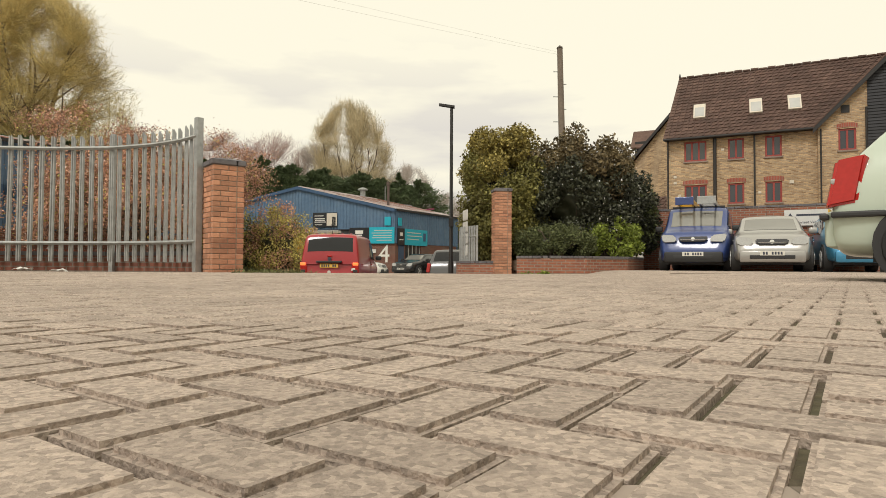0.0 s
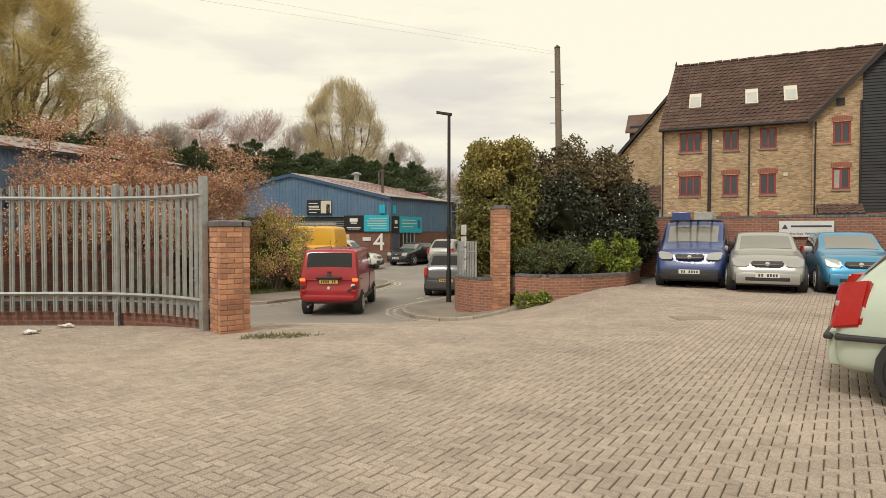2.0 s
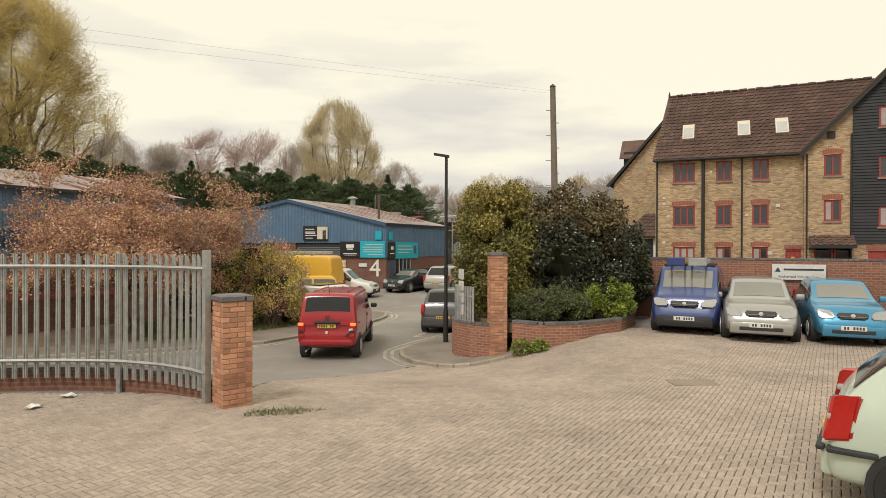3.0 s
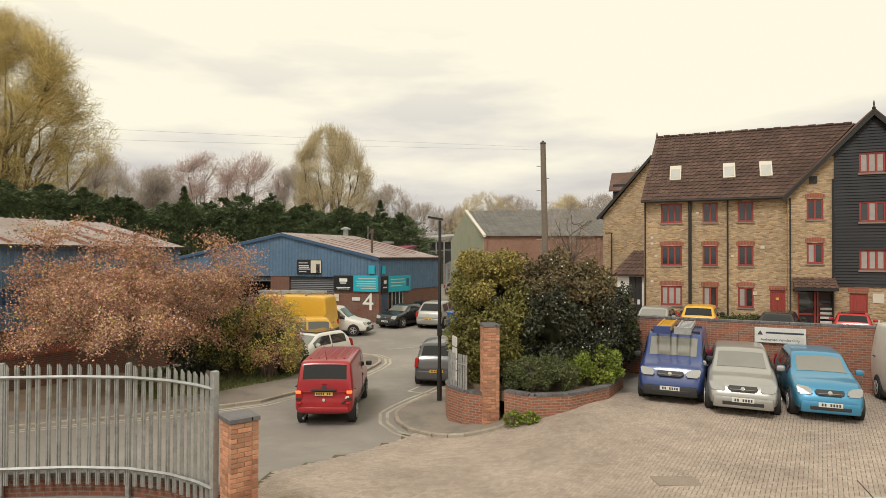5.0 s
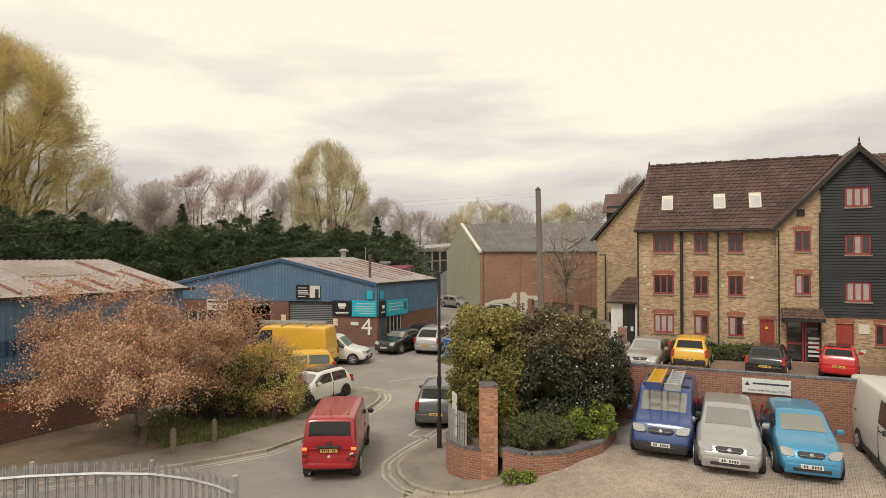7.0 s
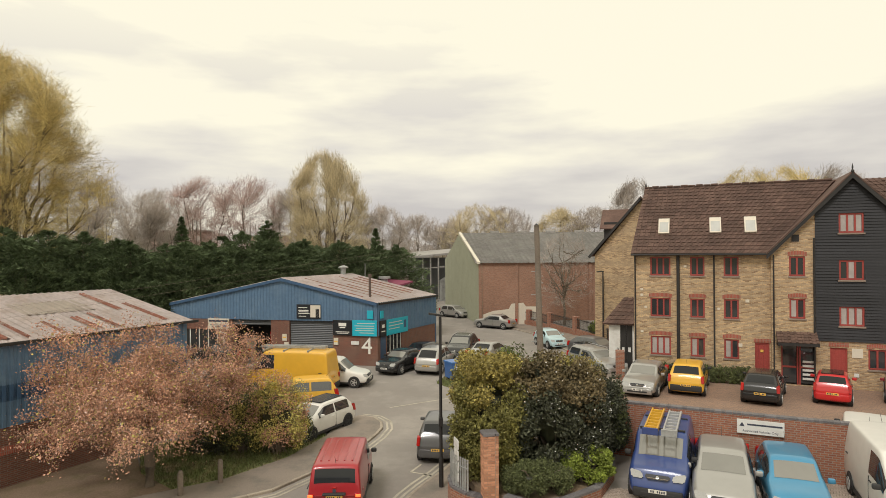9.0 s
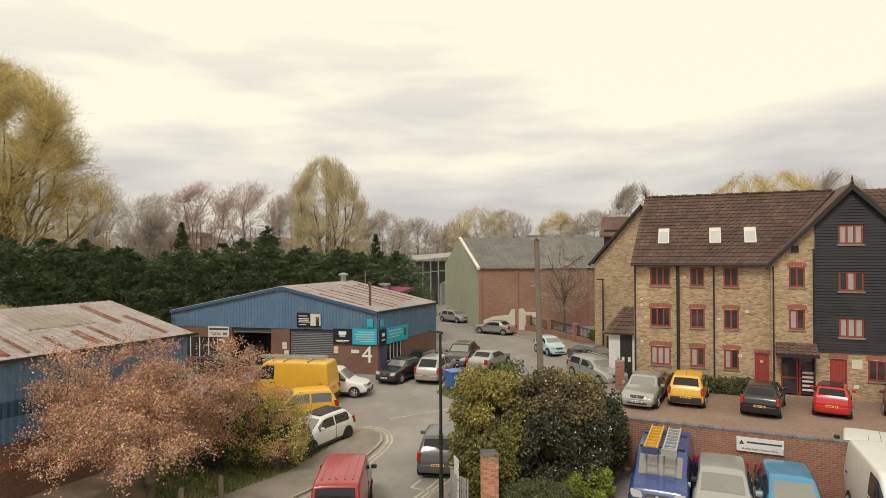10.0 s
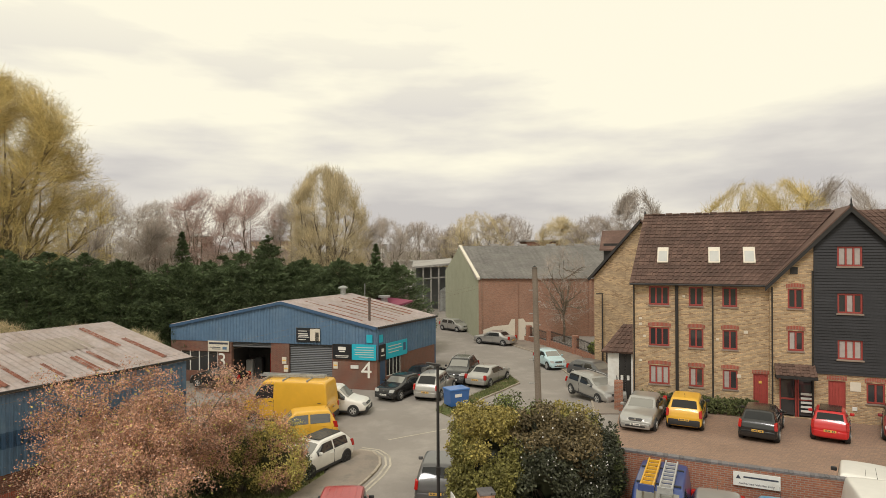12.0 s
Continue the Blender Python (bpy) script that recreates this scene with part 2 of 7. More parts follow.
def part(name, bm, material, parent=None, label="", smooth=None):
    me = finish(bm, name, smooth)
    me.materials.append(material)
    ob = new(name, me)
    if parent is not None:
        ob.parent = parent
    if label:
        ob["label"] = label
    return ob


def thing(name, m, label, category, group="", kind=""):
    ob = new(name)
    ob.matrix_world = m
    return tagged(ob, label, category, group, kind)


def box(x0, x1, y0, y1, z0, z1, bev=0.0, bm=None):
    bm = bm or bmesh.new()
    r = bmesh.ops.create_cube(bm, size=1.0)
    for v in r["verts"]:
        v.co = Vector(((x0 + x1) / 2 + v.co.x * (x1 - x0), (y0 + y1) / 2 + v.co.y * (y1 - y0), (z0 + z1) / 2 + v.co.z * (z1 - z0)))
    if bev:
        es = list({e for v in r["verts"] for e in v.link_edges})
        bmesh.ops.bevel(bm, geom=es, offset=bev, segments=2, affect="EDGES", profile=0.5)
    return bm


def prism(pts, d, bm=None):
    """A closed outline of 3D points, thickened along the vector d."""
    bm = bm or bmesh.new()
    d = Vector(d)
    a = [bm.verts.new(Vector(p)) for p in pts]
    b = [bm.verts.new(Vector(p) + d) for p in pts]
    n = len(a)
    bm.faces.new(a)
    bm.faces.new(b[::-1])
    for i in range(n):
        bm.faces.new((a[i], b[i], b[(i + 1) % n], a[(i + 1) % n]))
    return bm


def lathe(profile, seg=20, bm=None, axis="z", at=(0, 0, 0)):
    bm = bm or bmesh.new()
    rings = []
    for r, h in profile:
        ring = []
        for k in range(seg):
            a = 2 * math.pi * k / seg
            c, s = r * math.cos(a), r * math.sin(a)
            p = (c, s, h) if axis == "z" else (h, c, s)
            ring.append(bm.verts.new(Vector(p) + Vector(at)))
        rings.append(ring)
    for r0, r1 in zip(rings, rings[1:]):
        for k in range(seg):
            bm.faces.new((r0[k], r0[(k + 1) % seg], r1[(k + 1) % seg], r1[k]))
    bm.faces.new(rings[0][::-1])
    bm.faces.new(rings[-1])
    return bm


def tube(bm, pts, radii, seg=6):
    rings = []
    for i, (p, r) in enumerate(zip(pts, radii)):
        p = Vector(p)
        d = Vector(pts[min(i + 1, len(pts) - 1)]) - Vector(pts[max(i - 1, 0)])
        q = d.normalized().to_track_quat("Z", "Y")
        rings.append([bm.verts.new(p + q @ Vector((r * math.cos(2 * math.pi * k / seg), r * math.sin(2 * math.pi * k / seg), 0))) for k in range(seg)])
    for a, b in zip(rings, rings[1:]):
        for k in range(seg):
            bm.faces.new((a[k], a[(k + 1) % seg], b[(k + 1) % seg], b[k]))
    bm.faces.new(rings[0][::-1])
    bm.faces.new(rings[-1])
    return bm


def text_part(name, body, size, m, material, parent, label=""):
    cu = bpy.data.curves.new(name, "FONT")
    cu.body, cu.size, cu.extrude, cu.align_x, cu.align_y = body, size, 0.004, "CENTER", "CENTER"
    ob = new(name, cu)
    dg = bpy.context.evaluated_depsgraph_get()
    me = bpy.data.meshes.new_from_object(ob.evaluated_get(dg))
    bpy.data.objects.remove(ob)
    me.materials.clear()
    me.materials.append(material)
    ob = new(name, me)
    ob.parent = parent
    ob.matrix_local = m
    if label:
        ob["label"] = label
    return ob


def sm(t):
    t = min(1.0, max(0.0, t))
    return t * t * (3 - 2 * t)


def gz(x, y):
    """Height of the ground: a level yard that falls to the road at the gateway, and rises again to the flats' car park."""
    road = -0.9 + 0.35 * sm((y - 24) / 20)
    x0 = min(10.5, max(0.0, (y - 18) * 0.42))
    return road * sm((y - 8.6) / 8.4) * (1 - sm((x - x0) / 4.6))


# ---- ground ----
def steps(lo, hi, step, far):
    inner = list(np.arange(lo, hi + 0.01, step))
    out = [far * k for k in (1.0, 0.45, 0.2, 0.1, 0.02)]
    return [lo - o for o in out] + inner + [hi + o for o in out[::-1]]


def in_yard(x, y):
    if y < -13 or y > 18.6 or x < -16 or x > 16.5:
        return False
    if x < -3.4:
        return y < 9.9
    edge = 11.6 + (x + 3.6) * 1.65 if x < -0.6 else 17.6
    return y < min(edge, 18.6)


def build_ground():
    xs, ys = steps(-26, 30, 0.5, 1500), steps(-14, 62, 0.5, 2500)
    bm = bmesh.new()
    g = [[bm.verts.new((x, y, gz(x, y))) for x in xs] for y in ys]
    for j in range(len(ys) - 1):
        for i in range(len(xs) - 1):
            f = bm.faces.new((g[j][i], g[j][i + 1], g[j + 1][i + 1], g[j + 1][i]))
            c = f.calc_center_median()
            if in_yard(c.x, c.y):
                f.material_index = 1
            elif abs(c.x) > 32 or c.y > 150 or c.y < -13:
                f.material_index = 2
            f.smooth = True
    ob = part("ground", bm, ASPHALT)
    ob.data.materials.append(SAND)
    ob.data.materials.append(FAR_GROUND)
    return tagged(ob, "grey-brown asphalt road and yard surface with worn patches", "ground", kind="structure")


build_ground()


def sheet(name, pts, material, label, category, h=0.012, kind="structure", step=1.0):
    """A thin raised layer over the ground inside an outline of plan points."""
    bm = bmesh.new()
    base = [bm.verts.new((x, y, 0)) for x, y in pts]
    f = bm.faces.new(base)
    xs, ys = [p[0] for p in pts], [p[1] for p in pts]
    for lo, hi, ax in ((min(xs), max(xs), 0), (min(ys), max(ys), 1)):
        c = lo + step
        while c < hi:
            no = Vector((1, 0, 0)) if ax == 0 else Vector((0, 1, 0))
            bmesh.ops.bisect_plane(bm, geom=bm.verts[:] + bm.edges[:] + bm.faces[:], plane_co=no * c, plane_no=no)
            c += step
    r = bmesh.ops.extrude_face_region(bm, geom=bm.faces[:])
    top = {e for e in r["geom"] if isinstance(e, bmesh.types.BMVert)}
    for v in bm.verts:
        v.co.z = gz(v.co.x, v.co.y) + (h if v in top else -0.05)
    return tagged(part(name, bm, material), label, category, kind=kind)


def kerb_run(pts, parent, w=0.13, h=0.1, piece=0.9):
    """Kerb stones one by one along a line of plan points."""
    d = [0.0]
    for a, b in zip(pts, pts[1:]):
        d.append(d[-1] + math.dist(a, b))
    def at(s):
        for i in range(len(pts) - 1):
            if s <= d[i + 1] or i == len(pts) - 2:
                k = (s - d[i]) / max(1e-6, d[i + 1] - d[i])
                return Vector((pts[i][0] + (pts[i + 1][0] - pts[i][0]) * k, pts[i][1] + (pts[i + 1][1] - pts[i][1]) * k, 0))
    n = max(1, int(d[-1] / piece))
    for i in range(n):
        a, b = at(d[-1] * i / n + 0.004), at(d[-1] * (i + 1) / n - 0.004)
        t = (b - a).normalized()
        no = Vector((-t.y, t.x, 0)) * w / 2
        bm = prism([(*(p + o).xy, gz(p.x, p.y) - 0.08) for p, o in ((a, no), (b, no), (b, -no), (a, -no))], (0, 0, 0.08 + h))
        bmesh.ops.bevel(bm, geom=[e for e in bm.edges if e.verts[0].co.z > gz(a.x, a.y) + h * 0.5 - 0.06 and e.verts[1].co.z > gz(a.x, a.y) + h * 0.5 - 0.06], offset=0.015, segments=1, affect="EDGES")
        part("kerb_stone", bm, KERB, parent)


def arc(cx, cy, r, a0, a1, n=10):
    return [(cx + r * math.cos(radians(a0 + (a1 - a0) * k / n)), cy + r * math.sin(radians(a0 + (a1 - a0) * k / n))) for k in range(n + 1)]


# pavement along the far side of the road, with its kerb turning into the unit's yard
LEFT_KERB = [(-30, 12.6), (-20, 14.9), (-13, 16.9), (-8.2, 18.9), (-6.0, 20.2), (-4.5, 22.4), (-3.4, 24.6), (-2.75, 26.4), (-2.5, 27.6), (-2.6, 28.6), (-3.0, 29.3), (-3.8, 29.6)]
pave_l = sheet("pavement", LEFT_KERB + [(-4.6, 29.0), (-5.0, 26.4), (-6.2, 23.6), (-8.0, 21.4), (-11.0, 19.6), (-16, 17.8), (-30, 14.6)], ASPHALT_OLD, "old tarmac footway beside the road", "pavement", h=0.085)
kerb_run(LEFT_KERB, pave_l)
# pavement on the corner beside the gateway
RIGHT_KERB = [(2.1, 15.95), (1.4, 15.9), (0.5, 15.95), (-0.2, 16.25), (-0.8, 16.85), (-1.2, 17.75), (-1.28, 18.75), (-0.95, 19.6), (-0.5, 20.5), (0.2, 21.7), (1.0, 23.4), (1.8, 25.4), (3.2, 28.5)]
pave_r = sheet("pavement", RIGHT_KERB + [(4.6, 28.0), (3.0, 22.6), (1.6, 20.0), (1.2, 18.0), (2.1, 16.9)], ASPHALT_OLD, "tarmac footway on the corner by the gateway", "pavement", h=0.085, step=0.5)
kerb_run(RIGHT_KERB, pave_r, piece=0.45)
# pavement across the road, below the flats
FAR_KERB = [(9.6, 33.0), (10.8, 38.0), (11.4, 43.5), (11.2, 48.3), (10.4, 57), (7.0, 67), (5.0, 73), (2, 85)]
pave_f = sheet("pavement", FAR_KERB + [(5, 86), (8.0, 73), (10.0, 67), (13.2, 57), (14.0, 48.3), (13.6, 43), (12.2, 37), (10.9, 32.6)], ASPHALT_OLD, "tarmac footway in front of the flats", "pavement", h=0.09)
kerb_run(FAR_KERB, pave_f)
sheet("bare_earth", [(-30, 14.6), (-16, 17.8), (-11, 19.6), (-9.6, 20.6), (-11.5, 22.2), (-13.2, 25.4), (-30, 20)], EARTH, "bare trodden earth under the cherry tree", "earth", h=0.05)
sheet("grass_verge", [(-9.6, 20.5), (-8.0, 21.4), (-6.2, 23.6), (-5.0, 26.4), (-5.4, 27.4), (-9, 27.5), (-13, 25.4), (-11.5, 22.2)], GRASS, "rough green grass verge", "grass", h=0.07)
island = [(1.3, 35.0), (2.2, 36.2), (3.6, 39.0), (5.2, 41.0), (6.9, 43.4), (6.4, 46.6), (4.4, 51.0), (3.9, 51.0), (5.3, 46.8), (5.7, 44.4), (4.4, 41.8), (2.7, 39.4), (0.9, 37.7), (0.4, 36.4)]
isl = sheet("grass_island", island, GRASS, "rough grass island between yard and road", "grass", h=0.08)
kerb_run(island[:7], isl)
sheet("lot_paving", [(6.6, 21.2), (14.4, 17.2), (29, 10.5), (34, 27), (16, 33.2), (13.5, 35.5), (10.9, 32.6), (9.3, 28.6)], LOT_PAVE, "brown brick-paved car park of the flats", "paving", h=0.02)


YARD_PAVE = brick_mat("yard_block_paving", (0.40, 0.33, 0.27), (0.36, 0.295, 0.245), (0.21, 0.17, 0.13), bw=0.155, bh=0.0775, gap=0.008)
for ring in ([(-14, -9), (16, -9), (16, 0.6), (-14, 0.6)], [(-14, 0.605), (-1.9, 0.605), (-9.7, 9.75), (-14, 8.0)], [(1.9, 0.605), (16, 0.605), (16, 17.0), (15.3, 16.4)]):
    sheet("yard_paving", ring, YARD_PAVE, "buff block paving at the back of the yard", "paving", h=0.006, step=2.0)


def line_strip(pts, w=0.1):
    bm = bmesh.new()
    L, R = [], []
    for i, p in enumerate(pts):
        a, b = pts[max(0, i - 1)], pts[min(len(pts) - 1, i + 1)]
        t = Vector((b[0] - a[0], b[1] - a[1])).normalized()
        for side, out in ((w / 2, L), (-w / 2, R)):
            x, y = p[0] - t.y * side, p[1] + t.x * side
            out.append((bm.verts.new((x, y, gz(x, y) + 0.004)), bm.verts.new((x, y, gz(x, y) + 0.008))))
    for i in range(len(pts) - 1):
        for q in ((L[i][1], R[i][1], R[i + 1][1], L[i + 1][1]), (L[i][0], L[i][1], L[i + 1][1], L[i + 1][0]), (R[i][1], R[i][0], R[i + 1][0], R[i + 1][1])):
            bm.faces.new(q)
    return bm


def shifted(pts, d):
    out = []
    for i, p in enumerate(pts):
        a, b = pts[max(0, i - 1)], pts[min(len(pts) - 1, i + 1)]
        t = Vector((b[0] - a[0], b[1] - a[1])).normalized()
        out.append((p[0] - t.y * d, p[1] + t.x * d))
    return out


def dense(pts, k=6):
    return [(a[0] + (b[0] - a[0]) * i / k, a[1] + (b[1] - a[1]) * i / k) for a, b in zip(pts, pts[1:]) for i in range(k)] + [pts[-1]]


for run, sgn in ((LEFT_KERB, -1), (RIGHT_KERB[3:], 1)):
    for off in (0.28, 0.5):
        tagged(part("road_line", line_strip(shifted(dense(run), sgn * off)), LINE_PAINT), "worn pale double line along the kerb", "road marking", "double lines", "structure")
for a, b in (((0.1, 21.3), (-1.0, 21.9)), ((-1.0, 21.9), (-0.6, 22.7)), ((-2.3, 31.2), (2.0, 33.4))):
    tagged(part("road_line", line_strip([a, b], 0.09), LINE_PAINT), "faded white bay marking", "road marking", "bay marks", "structure")
cover = box(3.9, 4.7, 10.25, 10.7, gz(4.5, 10.5) - 0.02, gz(4.5, 10.5) + 0.018, 0.004)
tagged(part("drain_cover", cover, mat("iron_cover", (0.26, 0.21, 0.17), 0.8, vary=0.3, scale=30)), "flat brown metal inspection cover in the paving", "drain cover")


# ---- walls, piers and fence of the yard ----
def wall_run(name, pts, z0, z1, th, material, label, coping=None, follow=False, kind="structure"):
    """A wall of even thickness along plan points."""
    bm = bmesh.new()
    A, B = shifted(pts, th / 2), shifted(pts, -th / 2)
    rows = []
    for a, b in zip(A, B):
        g = gz(*a) if follow else 0
        rows.append([bm.verts.new((*a, g + z0)), bm.verts.new((*a, (0 if not follow else g) + z1)), bm.verts.new((*b, (0 if not follow else g) + z1)), bm.verts.new((*b, g + z0))])
    for r, s in zip(rows, rows[1:]):
        for k in range(4):
            bm.faces.new((r[k], r[(k + 1) % 4], s[(k + 1) % 4], s[k]))
    bm.faces.new(rows[0][::-1])
    bm.faces.new(rows[-1])
    ob = tagged(part(name, bm, material), label, "wall", kind=kind)
    if coping:
        dd = dense(pts, 1)
        total = sum(math.dist(a, b) for a, b in zip(dd, dd[1:]))
        n = int(total / coping)
        fine = dense(pts, 40)
        for i in range(n):
            a, b = fine[int(i * (len(fine) - 1) / n)], fine[int((i + 1) * (len(fine) - 1) / n)]
            a, b = Vector(a), Vector(b)
            t = (b - a).normalized()
            b -= t * 0.01
            no = Vector((-t.y, t.x)) * (th / 2 + 0.02)
            zz = (gz(*a) if follow else 0) + z1
            bm = prism([(*(a + no), zz), (*(b + no), zz), (*(b - no), zz), (*(a - no), zz)], (0, 0, 0.065))
            part("coping_brick", bm, BLUE_COPING, ob)
    return ob


YARD_WALL = [(6.75, 20.95), (9.5, 19.45), (12.0, 18.15), (14.2, 17.1), (18, 15.2), (24, 12.4)]
yard_wall = wall_run("wall_yard", YARD_WALL, -0.3, 1.98, 0.24, RED_BRICK, "red-brown brick boundary wall with dark coping", coping=0.23)
wall_run("wall_back", [(-12.2, 8.2), (-14.2, 2.0), (-14.2, -9.2), (16.2, -9.2), (23.9, 12.2)], -0.3, 2.0, 0.24, RED_BRICK, "plain red brick wall closing the yard", coping=0.9)
BED_WALL = [(1.95, 16.4), (2.6, 15.85), (3.6, 16.0), (4.9, 16.9), (5.8, 18.4), (6.5, 20.7)]
bed_wall = wall_run("wall_bed", dense(BED_WALL, 3), -0.35, 0.32, 0.22, RED_BRICK, "low curved red brick retaining wall round the shrub bed", coping=0.23)
CURVE_WALL = [(1.35, 16.7), (0.85, 17.0), (0.45, 17.6), (0.4, 18.3), (0.75, 19.2), (1.5, 20.6), (2.6, 23.0)]
curve_wall = wall_run("wall_corner", dense(CURVE_WALL, 3), -1.0, 0.18, 0.22, RED_BRICK, "curved dwarf brick wall on the street corner", coping=0.23)
bed = bmesh.new()
prism([(x, y, 0.0) for x, y in [(1.9, 16.6)] + BED_WALL[1:] + [(6.7, 20.9), (4.2, 22.0), (2.6, 22.8), (1.5, 20.4), (0.9, 18.6), (1.1, 17.4)]], (0, 0, 0.27), bed)
tagged(part("planting_bed", bed, EARTH), "raised bed of dark soil behind the low wall", "soil", kind="structure")


def brick_pier(name, x, y, zb, courses, turn, label, single=True, w=0.56):
    """A square pier: mortar core, bricks laid course by course, coping bricks and a sloped cap."""
    pier = thing(name, pose(x, y, zb, 0, 0, turn), label, "brick pier")
    h = courses * 0.075
    part("core", box(-w / 2 + 0.012, w / 2 - 0.012, -w / 2 + 0.012, w / 2 - 0.012, -0.3, h), MORTAR, pier)
    cache = {}
    def brick_mesh(a, b):
        key = (round(a, 3), round(b, 3))
        if key not in cache:
            cache[key] = finish(box(-a / 2, a / 2, -b / 2, b / 2, 0, 0.065, 0.006), "brick")
            cache[key].materials.append(PIER_BRICK)
        return cache[key]
    for c in range(-2, courses):
        z = c * 0.075
        for side in range(4):
            cuts = [0.0]
            s = 0.22 if (c + side) % 2 == 0 else 0.11
            while s < w - 0.14:
                cuts.append(s)
                s += 0.22
            cuts.append(w - 0.11)
            for a, b in zip(cuts, cuts[1:]):
                if b - a < 0.03:
                    continue
                mid = -w / 2 + (a + b) / 2
                ob = new("brick", brick_mesh(b - a - 0.01, 0.1))
                ob.parent = pier
                ob.matrix_local = pose(0, 0, z, 0, 0, 90 * side) @ pose(mid, -w / 2 + 0.05 + random.uniform(-0.003, 0.003), 0)
    e = w / 2 + 0.02
    for k in range(4):
        part("coping_brick", box(-e, e - 0.02 - 0.12, -e, -e + 0.12, h, h + 0.07, 0.012), BLUE_COPING, pier).matrix_local = pose(0, 0, 0, 0, 0, 90 * k)
    cap = bmesh.new()
    lo = [cap.verts.new((sx * e, sy * e, h + 0.07)) for sx, sy in ((-1, -1), (1, -1), (1, 1), (-1, 1))]
    hi = [cap.verts.new((sx * e * 0.72, sy * e * 0.8, h + 0.095)) for sx, sy in ((-1, -1), (1, -1), (1, 1), (-1, 1))]
    cap.faces.new(lo[::-1]); cap.faces.new(hi)
    for k in range(4):
        cap.faces.new((lo[k], lo[(k + 1) % 4], hi[(k + 1) % 4], hi[k]))
    part("cap", cap, BLUE_COPING, pier, "dark sloped brick cap")
    return pier


brick_pier("gate_pier", -3.22, 9.02, -0.02, 21, 38, "square orange-red brick gate pier with a dark blue-grey cap", w=0.45)
brick_pier("gate_pier", 1.5, 16.66, gz(1.5, 16.66) - 0.05, 38, 8, "tall slim red brick gate pier beside ivy-like hedge", w=0.46)


def palisade(arc_pts, posts, height, zb, label):
    """Curved steel palisade fence: W-pales with split tops, two rails, square posts."""
    f = thing("palisade_fence", pose(0, 0, 0), label, "fence")
    fine = dense(arc_pts, 20)
    d = [0.0]
    for a, b in zip(fine, fine[1:]):
        d.append(d[-1] + math.dist(a, b))
    def at(s):
        i = min(len(fine) - 2, max(0, int(np.searchsorted(d, s)) - 1))
        k = (s - d[i]) / (d[i + 1] - d[i])
        a, b = Vector(fine[i]), Vector(fine[i + 1])
        t = (b - a).normalized()
        return a + (b - a) * k, t
    pale_bm = bmesh.new()
    prof = [(-0.041, 0.012), (-0.028, -0.012), (-0.010, -0.012), (0, 0.006), (0.010, -0.012), (0.028, -0.012), (0.041, 0.012)]
    tops = [-0.07, -0.02, 0.0, -0.055, 0.0, -0.02, -0.07]
    front = [[pale_bm.verts.new((px, py, z)) for (px, py), z in zip(prof, [0.12] * 7)], [pale_bm.verts.new((px, py, height + tz)) for (px, py), tz in zip(prof, tops)]]
    back = [[pale_bm.verts.new((px, py + 0.004, 0.12)) for px, py in prof], [pale_bm.verts.new((px, py + 0.004, height + tz)) for (px, py), tz in zip(prof, tops)]]
    for k in range(6):
        pale_bm.faces.new((front[0][k], front[0][k + 1], front[1][k + 1], front[1][k]))
        pale_bm.faces.new((back[0][k + 1], back[0][k], back[1][k], back[1][k + 1]))
        pale_bm.faces.new((front[1][k], front[1][k + 1], back[1][k + 1], back[1][k]))
    pale_me = finish(pale_bm, "pale")
    pale_me.materials.append(GALV)
    s = 0.08
    while s < d[-1] - 0.05:
        p, t = at(s)
        ob = new("pale", pale_me)
        ob.parent = f
        ob.matrix_local = pose(p.x, p.y, zb + random.uniform(-0.01, 0.01), 0, random.uniform(-0.5, 0.5), math.degrees(math.atan2(t.y, t.x)))
        s += 0.17
    for z in (0.42, height - 0.22):
        pts = [(*(at(d[-1] * k / 40)[0] + Vector((-at(d[-1] * k / 40)[1].y, at(d[-1] * k / 40)[1].x)) * -0.04), zb + z) for k in range(41)]
        part("rail", tube(bmesh.new(), pts, [0.03] * 41, 4), GALV, f, smooth=50)
    for s in posts:
        p, t = at(min(s, d[-1]))
        part("post", box(-0.035, 0.035, 0.0, 0.07, -0.3, height + 0.02, 0.006), GALV, f).matrix_local = pose(p.x, p.y, zb, 0, 0, math.degrees(math.atan2(t.y, t.x)))
    p, t = at(d[-1] - 0.02)
    part("end_post", box(-0.05, 0.05, -0.05, 0.05, -0.3, height + 0.06, 0.006), GALV, f, "thick galvanised end post").matrix_local = pose(p.x, p.y, zb, 0, 0, math.degrees(math.atan2(t.y, t.x)))
    return f


FENCE_ARC = [(-12.0, 8.3), (-10.5, 9.1), (-9.0, 9.68), (-7.6, 10.0), (-6.4, 10.1), (-5.4, 10.02), (-4.6, 9.75), (-4.0, 9.4), (-3.62, 9.08)]
palisade(FENCE_ARC, (0.1, 2.6, 4.75, 6.9), 2.2, 0.04, "grey galvanised steel palisade fence curving to the gate pier")
wall_run("wall_dwarf", dense(shifted(FENCE_ARC, 0.2), 3), -0.9, 0.26, 0.2, DARK_BRICK, "dark red dwarf brick wall behind the palisade fence", coping=0.23)


# ---- block of flats ----
FU = Vector((0.9063, -0.4226, 0))
FN = Vector((-0.4226, -0.9063, 0))
FO = Vector((13.58, 34.86, 0))


def fp(u, z, out=0.0):
    """A point on the flats' front: u along it, z up, out towards the yard."""
    return FO + FU * u + Vector((0, 0, z)) + FN * out


